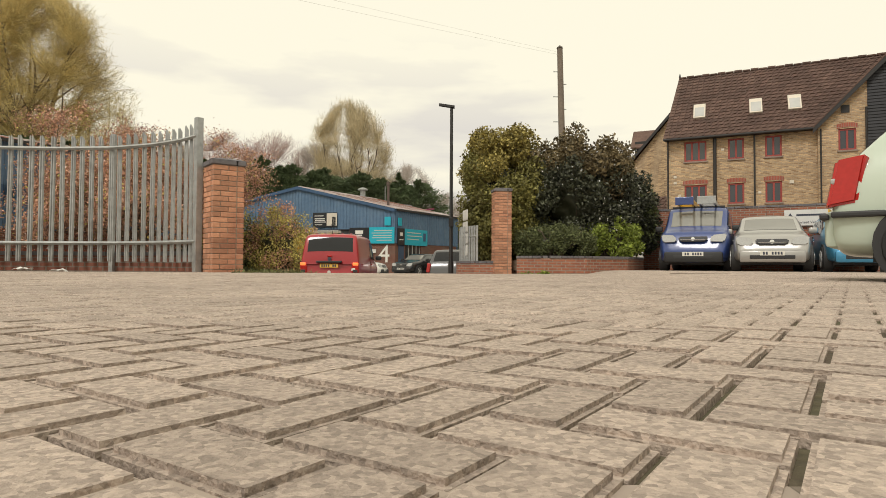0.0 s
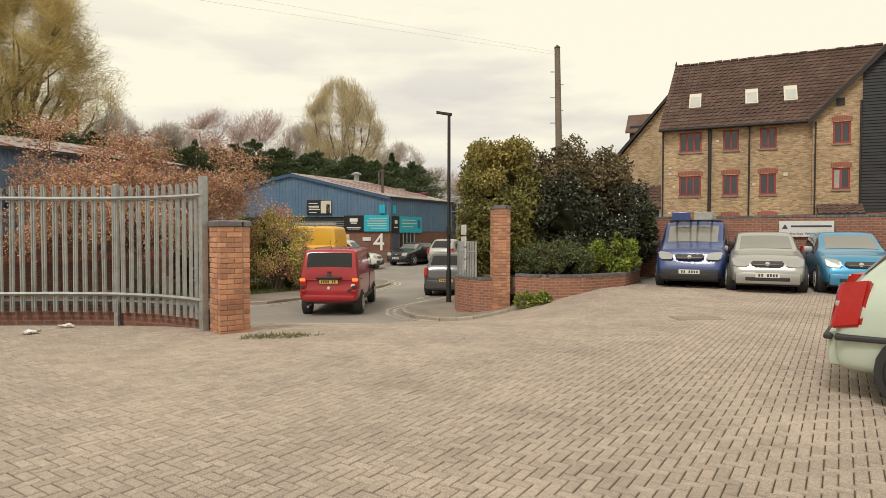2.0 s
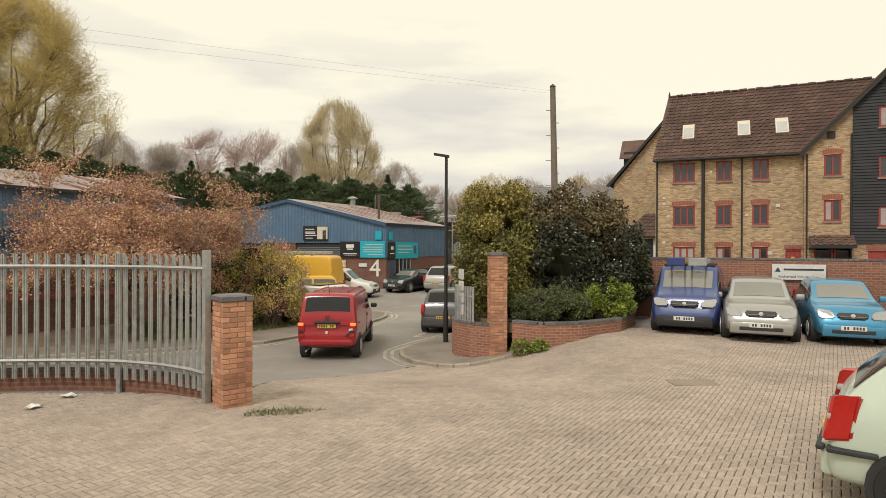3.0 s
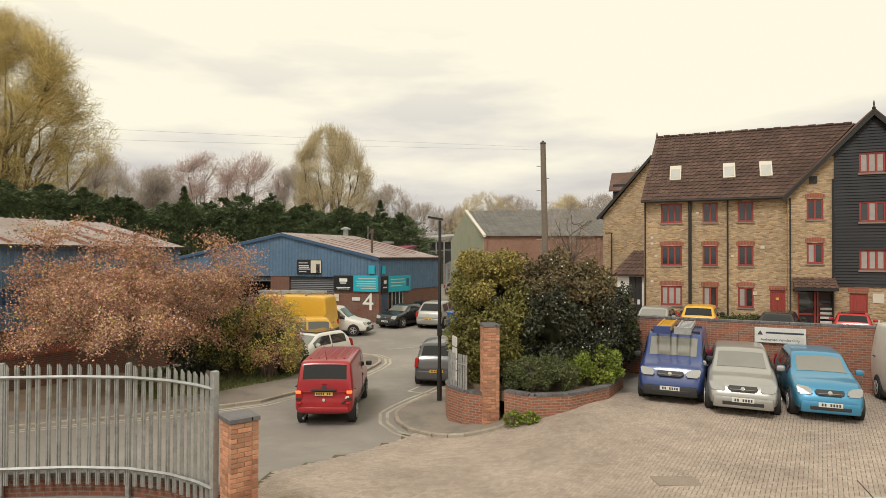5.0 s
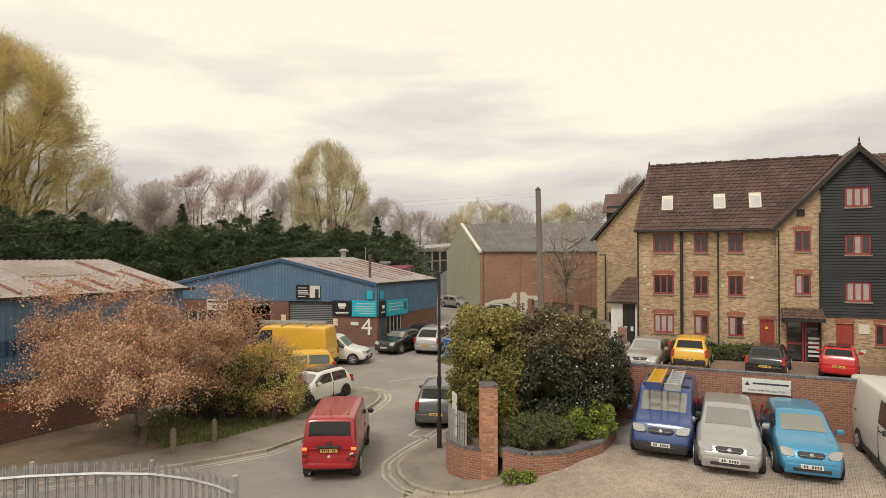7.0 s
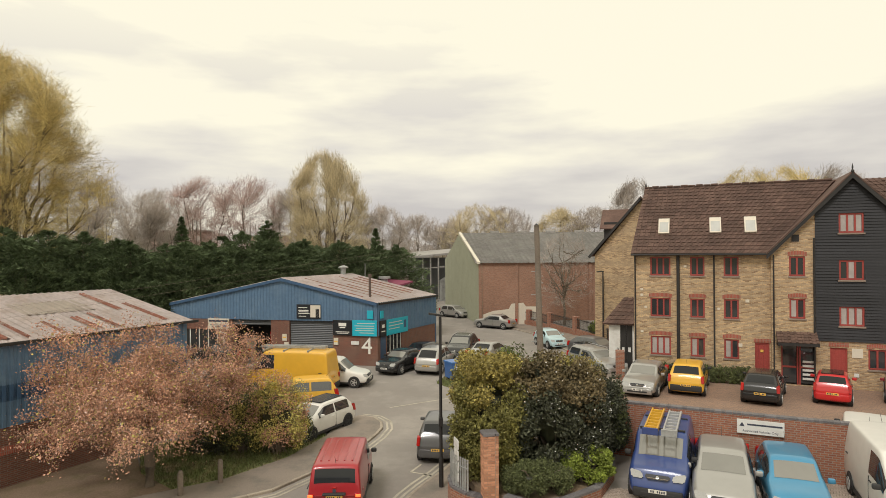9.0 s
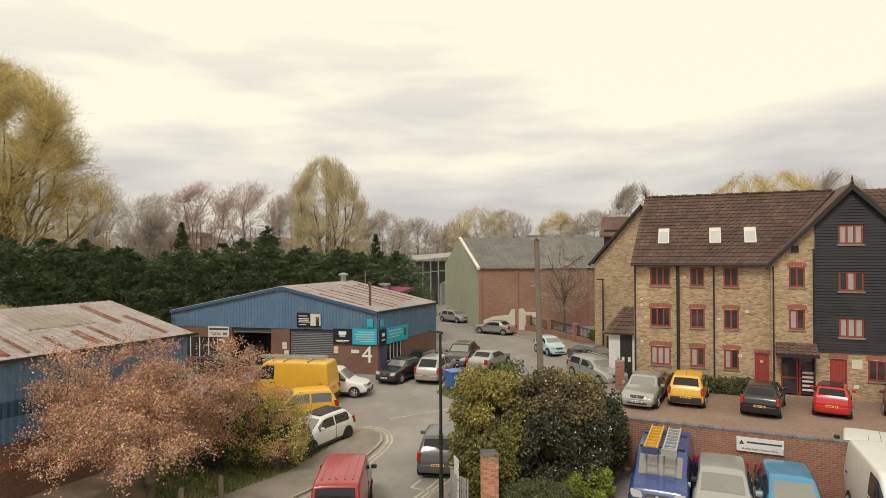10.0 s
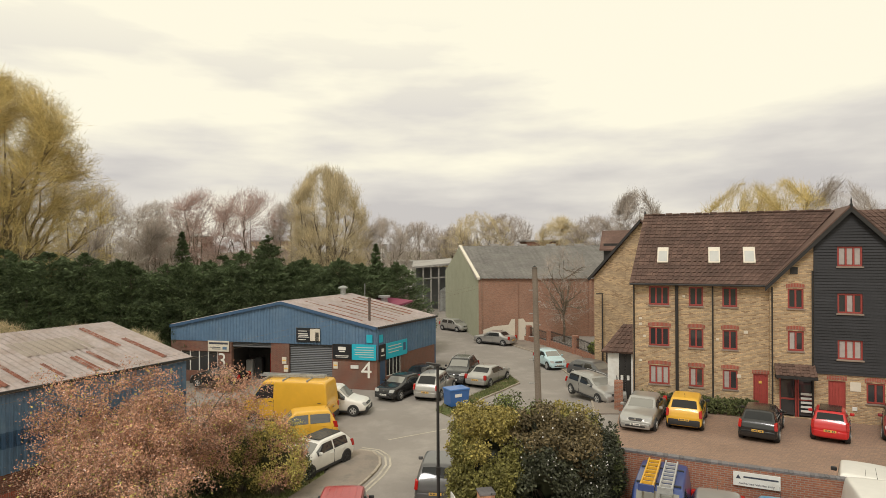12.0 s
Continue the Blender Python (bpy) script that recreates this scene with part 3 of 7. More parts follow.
FM = Matrix(((FU.x, -FN.x, 0, FO.x), (FU.y, -FN.y, 0, FO.y), (0, 0, 1, 0), (0, 0, 0, 1)))
flats = thing("block_of_flats", FM, "four-storey yellow brick flats with brown tiled roof and black gable", "building")


def wall_with_holes(u0, u1, z0, z1, holes, y, th):
    """A wall in the local x-z plane with real openings through it; its front lies at y."""
    us = sorted({u0, u1, *[h[0] for h in holes], *[h[1] for h in holes]})
    zs = sorted({z0, z1, *[h[2] for h in holes], *[h[3] for h in holes]})
    us = [u for u in us if u0 <= u <= u1]
    zs = [z for z in zs if z0 <= z <= z1]
    bm = bmesh.new()
    for a, b in zip(us, us[1:]):
        run = None
        for c, d in zip(zs, zs[1:]):
            m = ((a + b) / 2, (c + d) / 2)
            solid = not any(h[0] < m[0] < h[1] and h[2] < m[1] < h[3] for h in holes)
            if solid:
                run = (run[0], d) if run else (c, d)
            if (not solid or d == zs[-1]) and run:
                box(a, b, y, y + th, run[0], run[1], 0, bm)
                run = None
    return bm


EAVE, RIDGE, RD = 7.5, 11.75, 2.75
G = 0.05
HOLES = []
WINDOWS = []
for u, w, lights in ((-0.04, 1.17, 3), (2.23, 0.8, 2), (4.06, 0.8, 2)):
    for z in (1.28, 3.62, 6.12):
        WINDOWS.append((u, w, z, 1.14, 0.0, lights, z != 6.12))
for z in (3.78, 6.16):
    WINDOWS.append((7.4, 0.78, z, 1.12, 0.25, 2, True))
for z in (3.46, 5.98, 8.55):
    WINDOWS.append((9.78, 1.16, z, 1.08, 0.3, 3, False))
WINDOWS.append((11.1, 0.84, 1.15, 1.1, 0.25, 2, True))
main_holes = [(u, u + w, z, z + h) for u, w, z, h, o, n, a in WINDOWS if o == 0.0] + [(5.67, 6.42, G, 2.3)]
brick_holes = [(u, u + w, z, z + h) for u, w, z, h, o, n, a in WINDOWS if o == 0.25] + [(6.97, 8.66, G, 2.4), (9.34, 10.15, G, 2.25), (7.52, 7.9, 8.05, 8.5)]
black_holes = [(u, u + w, z, z + h) for u, w, z, h, o, n, a in WINDOWS if o == 0.3]
part("wall", wall_with_holes(-1.0, 6.5, -0.6, EAVE, main_holes, 0.0, 0.3), STOCK_BRICK, flats, "yellow stock brick front wall")
part("wall", wall_with_holes(6.5, 8.66, -0.6, 7.66, [h for h in brick_holes if h[3] < 7.6 and h[0] < 8.6], -0.25, 0.3), STOCK_BRICK, flats, "yellow stock brick wall")
part("wall", wall_with_holes(8.66, 14.6, -0.6, 2.6, [h for h in brick_holes if h[0] > 8.7], -0.25, 0.3), STOCK_BRICK, flats, "yellow stock brick wall")
part("wall", wall_with_holes(8.66, 12.14, 2.6, 9.9, black_holes, -0.27, 0.3), BLACK_TRIM, flats, "black boarded wall")
part("wall", box(12.14, 14.6, -0.27, 0.03, 2.6, 7.66), BLACK_TRIM, flats)
GA = (10.4, 11.75)
part("gable", prism([(6.5, -0.25, 7.66), (8.66, -0.25, 7.66), (8.66, -0.25, 7.66 + 2.16 * 1.05)], (0, 0.3, 0)), STOCK_BRICK, flats, "brick part of the gable")
part("gable", prism([(8.66, -0.27, 9.9), (12.14, -0.27, 9.9), (GA[0], -0.27, GA[1])], (0, 0.3, 0)), BLACK_TRIM, flats, "black boarded gable")
part("gable", prism([(12.14, -0.27, 7.66), (14.3, -0.27, 7.66), (12.14, -0.27, 9.93)], (0, 0.3, 0)), BLACK_TRIM, flats)
part("wall", box(-1.0, -0.7, 0.3, 5.5, -0.6, EAVE), STOCK_BRICK, flats, "brick end wall")
part("gable", prism([(-1.0, 0.0, EAVE), (-1.0, 5.5, EAVE), (-0.42, RD, RIDGE - 0.12)], (0.3, 0, 0)), STOCK_BRICK, flats)
part("wall", box(-0.7, 30, 5.2, 5.5, -0.6, EAVE), STOCK_BRICK, flats)
part("wall", box(14.6, 30, 0, 0.3, -0.6, EAVE), STOCK_BRICK, flats)
part("wall", box(14.3, 14.6, -0.25, 0.3, -0.6, 7.6), STOCK_BRICK, flats)


def tiled_slope(x0, x1, y0, z0, y1, z1, parent, rows=14, th=0.07, cols=0.3):
    """A tiled roof slope, in stepped rows of ribbed tiles, from an eave at (y0, z0) to a ridge at (y1, z1); x0 and x1 may be pairs (eave, ridge)."""
    x0e, x0r = x0 if isinstance(x0, tuple) else (x0, x0)
    x1e, x1r = x1 if isinstance(x1, tuple) else (x1, x1)
    bm = bmesh.new()
    slope = Vector((0, y1 - y0, z1 - z0))
    nrm = Vector((0, -(z1 - z0), y1 - y0)).normalized()
    if nrm.z < 0:
        nrm = -nrm
    for r in range(rows):
        k0, k1 = r / rows, (r + 1.08) / rows
        k1 = min(k1, 1.0)
        a0, a1 = x0e + (x0r - x0e) * k0, x0e + (x0r - x0e) * k1
        b0, b1 = x1e + (x1r - x1e) * k0, x1e + (x1r - x1e) * k1
        n = max(2, int((b0 - a0) / cols))
        base = Vector((0, y0, z0))
        for c in range(n):
            xa, xb = a0 + (b0 - a0) * c / n, a0 + (b0 - a0) * (c + 1) / n
            ya, yb = a1 + (b1 - a1) * c / n, a1 + (b1 - a1) * (c + 1) / n
            xm, ym = xa + (xb - xa) * 0.55, ya + (yb - ya) * 0.55
            j = random.uniform(-0.006, 0.006)
            lo = [Vector((x, 0, 0)) + base + slope * k0 + nrm * (h + j) for x, h in ((xa, 0.05), (xm, 0.05), (xm + 0.03, 0.085), (xb - 0.02, 0.085))]
            hi = [Vector((x, 0, 0)) + base + slope * k1 + nrm * (h + j) for x, h in ((ya, 0.018), (ym, 0.018), (ym + 0.03, 0.05), (yb - 0.02, 0.05))]
            vl, vh = [bm.verts.new(p) for p in lo], [bm.verts.new(p) for p in hi]
            vb = [bm.verts.new(p - nrm * 0.05) for p in lo]
            for q in range(3):
                bm.faces.new((vl[q], vl[q + 1], vh[q + 1], vh[q]))
                bm.faces.new((vb[q], vb[q + 1], vl[q + 1], vl[q]))
    tiles = part("roof_tiles", bm, TILE, parent, "brown concrete roof tiles with pale lichen")
    tiles["kind"] = "stuff"
    deck = bmesh.new()
    prism([Vector((x0e, y0, z0)), Vector((x1e, y0, z0)), Vector((x1r, y1, z1)), Vector((x0r, y1, z1))], -nrm * th, deck)
    part("roof", deck, TILE, parent)


tiled_slope((-1.15, -0.5), (6.3, 10.2), -0.35, EAVE - 0.05, RD, RIDGE, flats, rows=20)
tiled_slope((14.4, 10.6), (30, 30), -0.35, EAVE - 0.05, RD, RIDGE, flats, rows=20)
part("roof", prism([(-1.15, 5.85, EAVE), (30, 5.85, EAVE), (30, RD, RIDGE), (-0.5, RD, RIDGE)], (0, 0, -0.07)), TILE, flats)
for k in range(24):
    part("ridge_tile", box(-0.5 + k * 0.44, -0.08 + k * 0.44, RD - 0.12, RD + 0.12, RIDGE - 0.02, RIDGE + 0.08 + 0.03 * (k % 2), 0.03), TILE, flats)
# roof of the black gable, running back from its front
for sgn in (-1, 1):
    xe, ze = GA[0] + sgn * 4.15, GA[1] - 4.15 * 1.05
    bm = prism([(xe, -0.55, ze), (GA[0], -0.55, GA[1] + 0.06), (GA[0], 4.6, GA[1] + 0.06), (xe, 4.6, ze)], (0, 0, 0.09))
    part("roof", bm, TILE, flats)
    part("bargeboard", prism([(xe, -0.57, ze - 0.02), (GA[0], -0.57, GA[1] + 0.04), (GA[0], -0.57, GA[1] - 0.24), (xe, -0.57, ze - 0.28)], (0, 0.05, 0)), BLACK_TRIM, flats, "black painted bargeboard")
part("finial", lathe([(0.06, 0), (0.09, 0.15), (0.03, 0.25), (0.05, 0.35), (0.01, 0.55)], 8, at=(GA[0], -0.5, GA[1])), BLACK_TRIM, flats, "black pointed finial")
part("finial", lathe([(0.05, 0), (0.07, 0.1), (0.01, 0.35)], 8, at=(-0.45, RD, RIDGE)), BLACK_TRIM, flats)
part("gutter", box(-1.15, 6.45, -0.47, -0.34, EAVE - 0.16, EAVE - 0.05, 0.03), BLACK_TRIM, flats, "black gutter")
part("soffit", box(-1.1, 6.45, -0.33, 0.0, EAVE - 0.14, EAVE - 0.08), BLACK_TRIM, flats)
for u, r in ((1.56, 0.09), (3.54, 0.045), (6.62, 0.04), (8.6, 0.045), (-0.92, 0.045)):
    o = -0.3 if u > 6.5 else -0.07
    part("downpipe", lathe([(r, 0.1), (r, 7.35 if u < 8 else 8.3)], 10, at=(u, o - 0.03, 0)), BLACK_TRIM, flats, "black plastic downpipe", smooth=40)
part("vent", box(7.52, 7.9, -0.28, -0.2, 8.1, 8.5), BLACK_TRIM, flats)
# boards of the black gable
z = 2.6
while z < 11.5:
    left = 8.66 if z < 9.9 else GA[0] - (GA[1] - z) / 1.05
    right = min(14.3, GA[0] + (GA[1] - z) / 1.05)
    cuts = [(left, right)]
    for h in black_holes:
        if h[2] - 0.02 < z + 0.08 < h[3] + 0.02:
            cuts = [(left, h[0]), (h[1], right)]
    for a, b in cuts:
        if b - a > 0.15:
            part("board", prism([(a, -0.27, z), (a, -0.315, z + 0.004), (a, -0.28, z + 0.165), (a, -0.27, z + 0.165)], (b - a, 0, 0)), BLACK_BOARD, flats)
    z += 0.16


def window(u, w, z, h, y, lights, lintel, parent, curtain=False):
    win = new("window")
    win.parent = parent
    win.matrix_local = pose(u, y, z)
    f = 0.09
    part("window_frame", box(0, w, 0.05, 0.12, 0, f, 0.008), RED_FRAME, win, "dark red painted frame")
    part("window_frame", box(0, w, 0.05, 0.12, h - f, h, 0.008), RED_FRAME, win, "dark red painted frame")
    n = lights
    for k in range(n + 1):
        x = (w - f) * k / n
        part("mullion", box(x, x + f, 0.045, 0.125, f, h - f, 0.006), RED_FRAME, win)
    for k in range(n):
        part("pane", box((w - f) * k / n + f, (w - f) * (k + 1) / n, 0.085, 0.095, f, h - f), PANE, win)
        if curtain and (k + int(u * 3)) % 2 == 0 or curtain == 2:
            part("curtain", box((w - f) * k / n + f + 0.01, (w - f) * (k + 1) / n - 0.01, 0.076, 0.083, f + 0.01, h - f), CURTAIN, win, "pale net curtain")
    part("sill", box(-0.06, w + 0.06, -0.06, 0.1, -0.09, 0.0, 0.01), SILL, win)
    if lintel:
        bm = bmesh.new()
        seg = 8
        lo = [(-0.08 + (w + 0.16) * k / seg, -0.012, h + 0.07 * math.sin(math.pi * k / seg)) for k in range(seg + 1)]
        hi = [(x, yy, zz + 0.24) for x, yy, zz in lo[::-1]]
        prism(lo + hi, (0, 0.06, 0), bm)
        part("lintel", bm, LINTEL_BRICK, win, "arched red brick lintel")
    # Black sheet behind the panes, painted as the unlit room.
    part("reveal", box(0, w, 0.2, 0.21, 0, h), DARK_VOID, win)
    return win


for i, (u, w, z, h, o, n, a) in enumerate(WINDOWS):
    window(u, w, z, h, -o, n, a, flats, curtain=(2 if i in (0, 13, 11) else i % 3 == 0))
    if o == 0.0 and z > 3 and i % 2:
        part("vent", box(u - 0.35, u - 0.2, -0.03, 0.0, z + 0.5, z + 0.62, 0.01), CREAM_SIGN, flats, "small cream vent")
for u, w, o in ((5.67, 0.75, 0.0), (9.34, 0.81, -0.25)):
    d = new("door"); d.parent = flats; d.matrix_local = pose(u, o, G)
    d["label"] = "closed dark red painted door"
    part("door_frame", box(0, 0.06, 0.05, 0.14, 0, 2.25, 0, box(w - 0.06, w, 0.05, 0.14, 0, 2.25, 0, box(0.06, w - 0.06, 0.05, 0.14, 2.15, 2.25))), RED_FRAME, d)
    for k in range(5):
        part("board", box(0.062 + (w - 0.124) * k / 5 + 0.004, 0.062 + (w - 0.124) * (k + 1) / 5, 0.08, 0.12, 0.02, 2.15, 0.005), RED_FRAME, d)
    part("lintel", box(-0.06, w + 0.06, -0.012, 0.05, 2.26, 2.48), LINTEL_BRICK, d)
ent = new("entrance"); ent.parent = flats; ent.matrix_local = pose(6.97, -0.25, G)
ent["label"] = "glazed red entrance doors under a tiled canopy"
for x in (0.0, 0.78, 0.9, 1.62):
    part("door_frame", box(x, x + 0.08, 0.1, 0.18, 0, 2.3, 0.006), RED_FRAME, ent)
for x in (0.08, 0.98):
    part("pane", box(x, x + 0.68, 0.135, 0.145, 0.1, 2.2), PANE, ent)
    part("rail", box(x, x + 0.68, 0.11, 0.17, 0.95, 1.05), RED_FRAME, ent)
for k in range(5):
    part("letter_box", box(1.06, 1.6, 0.06, 0.1, 0.3 + k * 0.24, 0.42 + k * 0.24, 0.008), WHITE_PAINT, ent)
can = new("canopy"); can.parent = flats; can.matrix_local = pose(0, 0, 0)
tiled_slope(6.72, 8.72, -1.15, 2.5, -0.26, 3.02, flats, rows=4)
part("fascia", box(6.72, 8.72, -1.2, -1.14, 2.36, 2.52), BLACK_TRIM, can)
part("bracket", box(6.74, 6.84, -1.1, -0.26, 2.3, 2.4), BLACK_TRIM, can)
for u, z, w, h, m, o in ((10.35, 1.75, 0.5, 0.5, CREAM_SIGN, 0.26), (6.02 - 1.2, 2.0, 0.2, 0.2, CREAM_SIGN, 0.01), (5.95, 1.75, 0.16, 0.14, PLATE_Y, -0.06), (10.45, 0.7, 0.22, 0.2, WHITE_PAINT, 0.26), (-0.62, 5.2, 0.16, 0.14, CREAM_SIGN, 0.01), (-0.62, 4.85, 0.16, 0.14, CREAM_SIGN, 0.01), (-0.62, 2.6, 0.16, 0.14, CREAM_SIGN, 0.01), (5.2, 4.6, 0.2, 0.17, CREAM_SIGN, 0.01)):
    part("notice", box(u, u + w, -o - 0.025, -o, z, z + h, 0.005), m, flats)
# roof windows
for u in (0.42, 3.33, 5.22):
    rw = new("roof_window"); rw.parent = flats
    ang = math.degrees(math.atan2(RIDGE - EAVE, RD + 0.35))
    rw.matrix_local = pose(u, 0.5, EAVE - 0.05 + 0.85 * (RIDGE - EAVE + 0.05) / (RD + 0.35)) @ pose(0, 0, 0, ang, 0, 0)
    rw["label"] = "white-framed roof window, sky reflection put into its pale pane colour"
    part("frame", box(0, 0.64, 0, 1.15, 0.03, 0.15, 0.01), CREAM_SIGN, rw)
    # The pane's pale base colour paints in the reflected sky.
    part("pane", box(0.07, 0.57, 0.09, 0.85, 0.15, 0.16), glass_mat("roof_window_sky_pane", (0.5, 0.5, 0.48), 0.1), rw)
# rear wing and the lean-to store beside the flats
wing = thing("rear_wing", pose(15.0, 46.0, 0, 0, 0, -25), "yellow brick rear wing of the flats with a steep black-edged gable", "building")
part("wall", box(-1.6, 7, 0, 7, -0.6, 7.3), STOCK_BRICK, wing)
part("gable", prism([(-1.6, 0.0, 7.3), (5.6, 0.0, 7.3), (2.0, 0.0, 11.6)], (0, 7, 0)), STOCK_BRICK, wing)
part("roof", prism([(-1.9, -0.35, 7.15), (2.0, -0.35, 11.75), (2.0, -0.35, 11.9), (-2.05, -0.35, 7.2)], (0, 7.5, 0)), TILE, wing)
part("roof", prism([(5.9, -0.35, 7.15), (2.0, -0.35, 11.75), (2.0, -0.35, 11.9), (6.05, -0.35, 7.2)], (0, 7.5, 0)), TILE, wing)
part("bargeboard", prism([(-1.95, -0.4, 7.0), (2.0, -0.4, 11.6), (2.0, -0.4, 11.85), (-2.1, -0.4, 7.15)], (0, 0.06, 0)), BLACK_TRIM, wing, "black bargeboard")
part("dormer", box(-1.1, 1.2, 1.8, 4.5, 7.8, 10.0), BLACK_TRIM, wing, "black boarded dormer")
part("dormer_roof", prism([(-1.4, 1.5, 9.4), (1.4, 1.5, 9.4), (1.4, 3.2, 11.0), (-1.4, 3.2, 11.0)], (0, 0, 0.12)), TILE, wing)
store = thing("bin_store", pose(12.35, 36.2, 0.0, 0, 0, -25), "white rendered lean-to store with black doors and tiled roof", "outbuilding")
part("wall", wall_with_holes(-0.95, 1.05, -0.6, 3.0, [(-0.25, 0.5, 0.0, 2.9)], 0, 0.2), WHITE_PAINT, store, "white painted wall")
part("wall", box(-0.95, 1.05, 0.2, 2.6, -0.6, 3.0), WHITE_PAINT, store)
for x in (-0.25, 0.13):
    part("door", box(x, x + 0.365, 0.05, 0.1, 0.0, 2.9, 0.005), BLACK_TRIM, store, "black door")
    part("notice", box(x + 0.1, x + 0.26, 0.03, 0.05, 1.2, 1.5), WHITE_PAINT, store)
tiled_slope((-1.3, -0.2), 1.3, -0.35, 3.0, 2.2, 4.5, store, rows=7)


# ---- industrial units ----
def corrugated(p0, p1, z_lo, tops, out, depth=0.035, pitch=0.25):
    """Profiled sheet between plan points p0 and p1; tops: (share, height) pairs of its upper edge."""
    bm = bmesh.new()
    a, b = Vector((*p0, 0)), Vector((*p1, 0))
    n = int((b - a).length / pitch)
    o = Vector((out[0], out[1], 0)).normalized()
    cols = []
    for k in range(n):
        for f, d in ((0.0, 0), (0.38, 0), (0.5, depth), (0.88, depth)):
            s = (k + f) / n
            cols.append((s, d))
    cols.append((1.0, 0))
    rows = []
    for s, d in cols:
        top = np.interp(s, [t[0] for t in tops], [t[1] for t in tops])
        lo = np.interp(s, [0, 1], z_lo) if isinstance(z_lo, tuple) else z_lo
        p = a + (b - a) * s + o * (0.02 + d)
        rows.append((bm.verts.new(p + Vector((0, 0, lo))), bm.verts.new(p + Vector((0, 0, float(top)))), bm.verts.new(p - o * 0.05 + Vector((0, 0, float(top))))))
    for r, s in zip(rows, rows[1:]):
        bm.faces.new((r[0], s[0], s[1], r[1]))
        bm.faces.new((r[1], s[1], s[2], r[2]))
    return bm


def roof_sheet(a, b, c, d, pitch=0.3, depth=0.05, lift=0.0):
    """Corrugated roof between eave a-b and ridge d-c, ribs running from eave to ridge."""
    a, b, c, d = (Vector(p) for p in (a, b, c, d))
    n = max(2, int((b - a).length / pitch))
    up = (b - a).cross(d - a).normalized()
    if up.z < 0:
        up = -up
    bm = bmesh.new()
    rows = []
    for k in range(2 * n + 1):
        s = k / (2 * n)
        e, r = a + (b - a) * s, d + (c - d) * s
        h = lift + depth * (k % 2)
        rows.append([bm.verts.new(e + (r - e) * t + up * h) for t in (0, 0.25, 0.5, 0.75, 1)])
    for r0, r1 in zip(rows, rows[1:]):
        for k in range(4):
            bm.faces.new((r0[k], r1[k], r1[k + 1], r0[k + 1]))
    g = bmesh.ops.solidify(bm, geom=bm.faces[:], thickness=0.03)
    return bm


UA, UB, UC = Vector((-3.7, 41.8, 0)), Vector((-20.1, 46.15, 0)), Vector((0.7, 49.2, 0))
UD = UB + UC - UA
UL = (UB - UA).length
unit = thing("industrial_unit", pose(0, 0, 0), "blue profiled-sheet industrial unit on red brick with two vehicle doors", "building")
ux, un = (UB - UA).normalized(), Vector((-0.256, -0.967, 0))
UM = Matrix(((ux.x, -un.x, 0, UA.x), (ux.y, -un.y, 0, UA.y), (0, 0, 1, 0), (0, 0, 0, 1)))
front = new("front"); front.parent = unit; front.matrix_local = UM
part("brick_wall", wall_with_holes(0, 8.4, -0.9, 2.7, [(3.45, 6.9, -0.9, 2.62)], 0.0, 0.3), DARK_BRICK, front, "dark red brick wall")
part("brick_wall", wall_with_holes(11.7, UL, -0.9, 2.7, [(12.9, 16.1, 0.3, 1.82)], 0.0, 0.3), DARK_BRICK, front, "dark red brick wall")
part("cladding", corrugated(UA.xy, UB.xy, 2.62, ((0, 3.98), (0.44, 5.75), (1, 3.8)), un), BLUE_SHEET, unit, "blue profiled sheet cladding")
part("cladding", corrugated(UC.xy, UA.xy, 1.62, ((0, 3.98), (1, 3.98)), (0.86, -0.51)), BLUE_SHEET, unit, "blue profiled sheet cladding")
side = (UC - UA)
sl = side.length
sd = side.normalized()
so = Vector((0.86, -0.51, 0))
bm = bmesh.new()
SM = Matrix(((sd.x, -so.x, 0, UA.x), (sd.y, -so.y, 0, UA.y), (0, 0, 1, 0), (0, 0, 0, 1)))
sidew = new("side"); sidew.parent = unit; sidew.matrix_local = SM
part("brick_wall", wall_with_holes(0, sl, -0.9, 1.64, [(1.2, 3.2, 0.2, 1.55)], 0.0, 0.3), DARK_BRICK, sidew, "dark red brick wall")
part("cladding_backing", box(0.05, sl, 0.02, 0.1, 1.64, 3.95), DARK_BLUE, sidew)
for k in range(5):
    part("window_frame", box(1.2 + k * 0.48, 1.26 + k * 0.48, 0.05, 0.12, 0.2, 1.55), WHITE_PAINT, sidew, "white window frame")
part("window_frame", box(1.2, 3.2, 0.04, 0.13, 0.16, 0.24), WHITE_PAINT, sidew)
part("pane", box(1.2, 3.2, 0.09, 0.1, 0.2, 1.55), PANE, sidew)
part("door", box(0.35, 1.0, -0.04, 0.0, -0.55, 1.5, 0.01), mat("blue_door", (0.06, 0.10, 0.17), 0.5), sidew, "closed blue side door")
apex_f = UA + (UB - UA) * 0.44 + Vector((0, 0, 5.77))
apex_b = apex_f + side
z4, z38 = Vector((0, 0, 4.0)), Vector((0, 0, 3.82))
over = un * 0.15
ROOF_RUST = OLD_ROOF
part("roof", roof_sheet(UA + z4 + over + so * 0.1, UC + z4 + so * 0.1, apex_b, apex_f + over), ROOF_RUST, unit, "weathered grey-brown roof sheets with rust streaks")
part("roof", roof_sheet(UB + z38 + over, UD + z38, apex_b, apex_f + over), ROOF_RUST, unit)
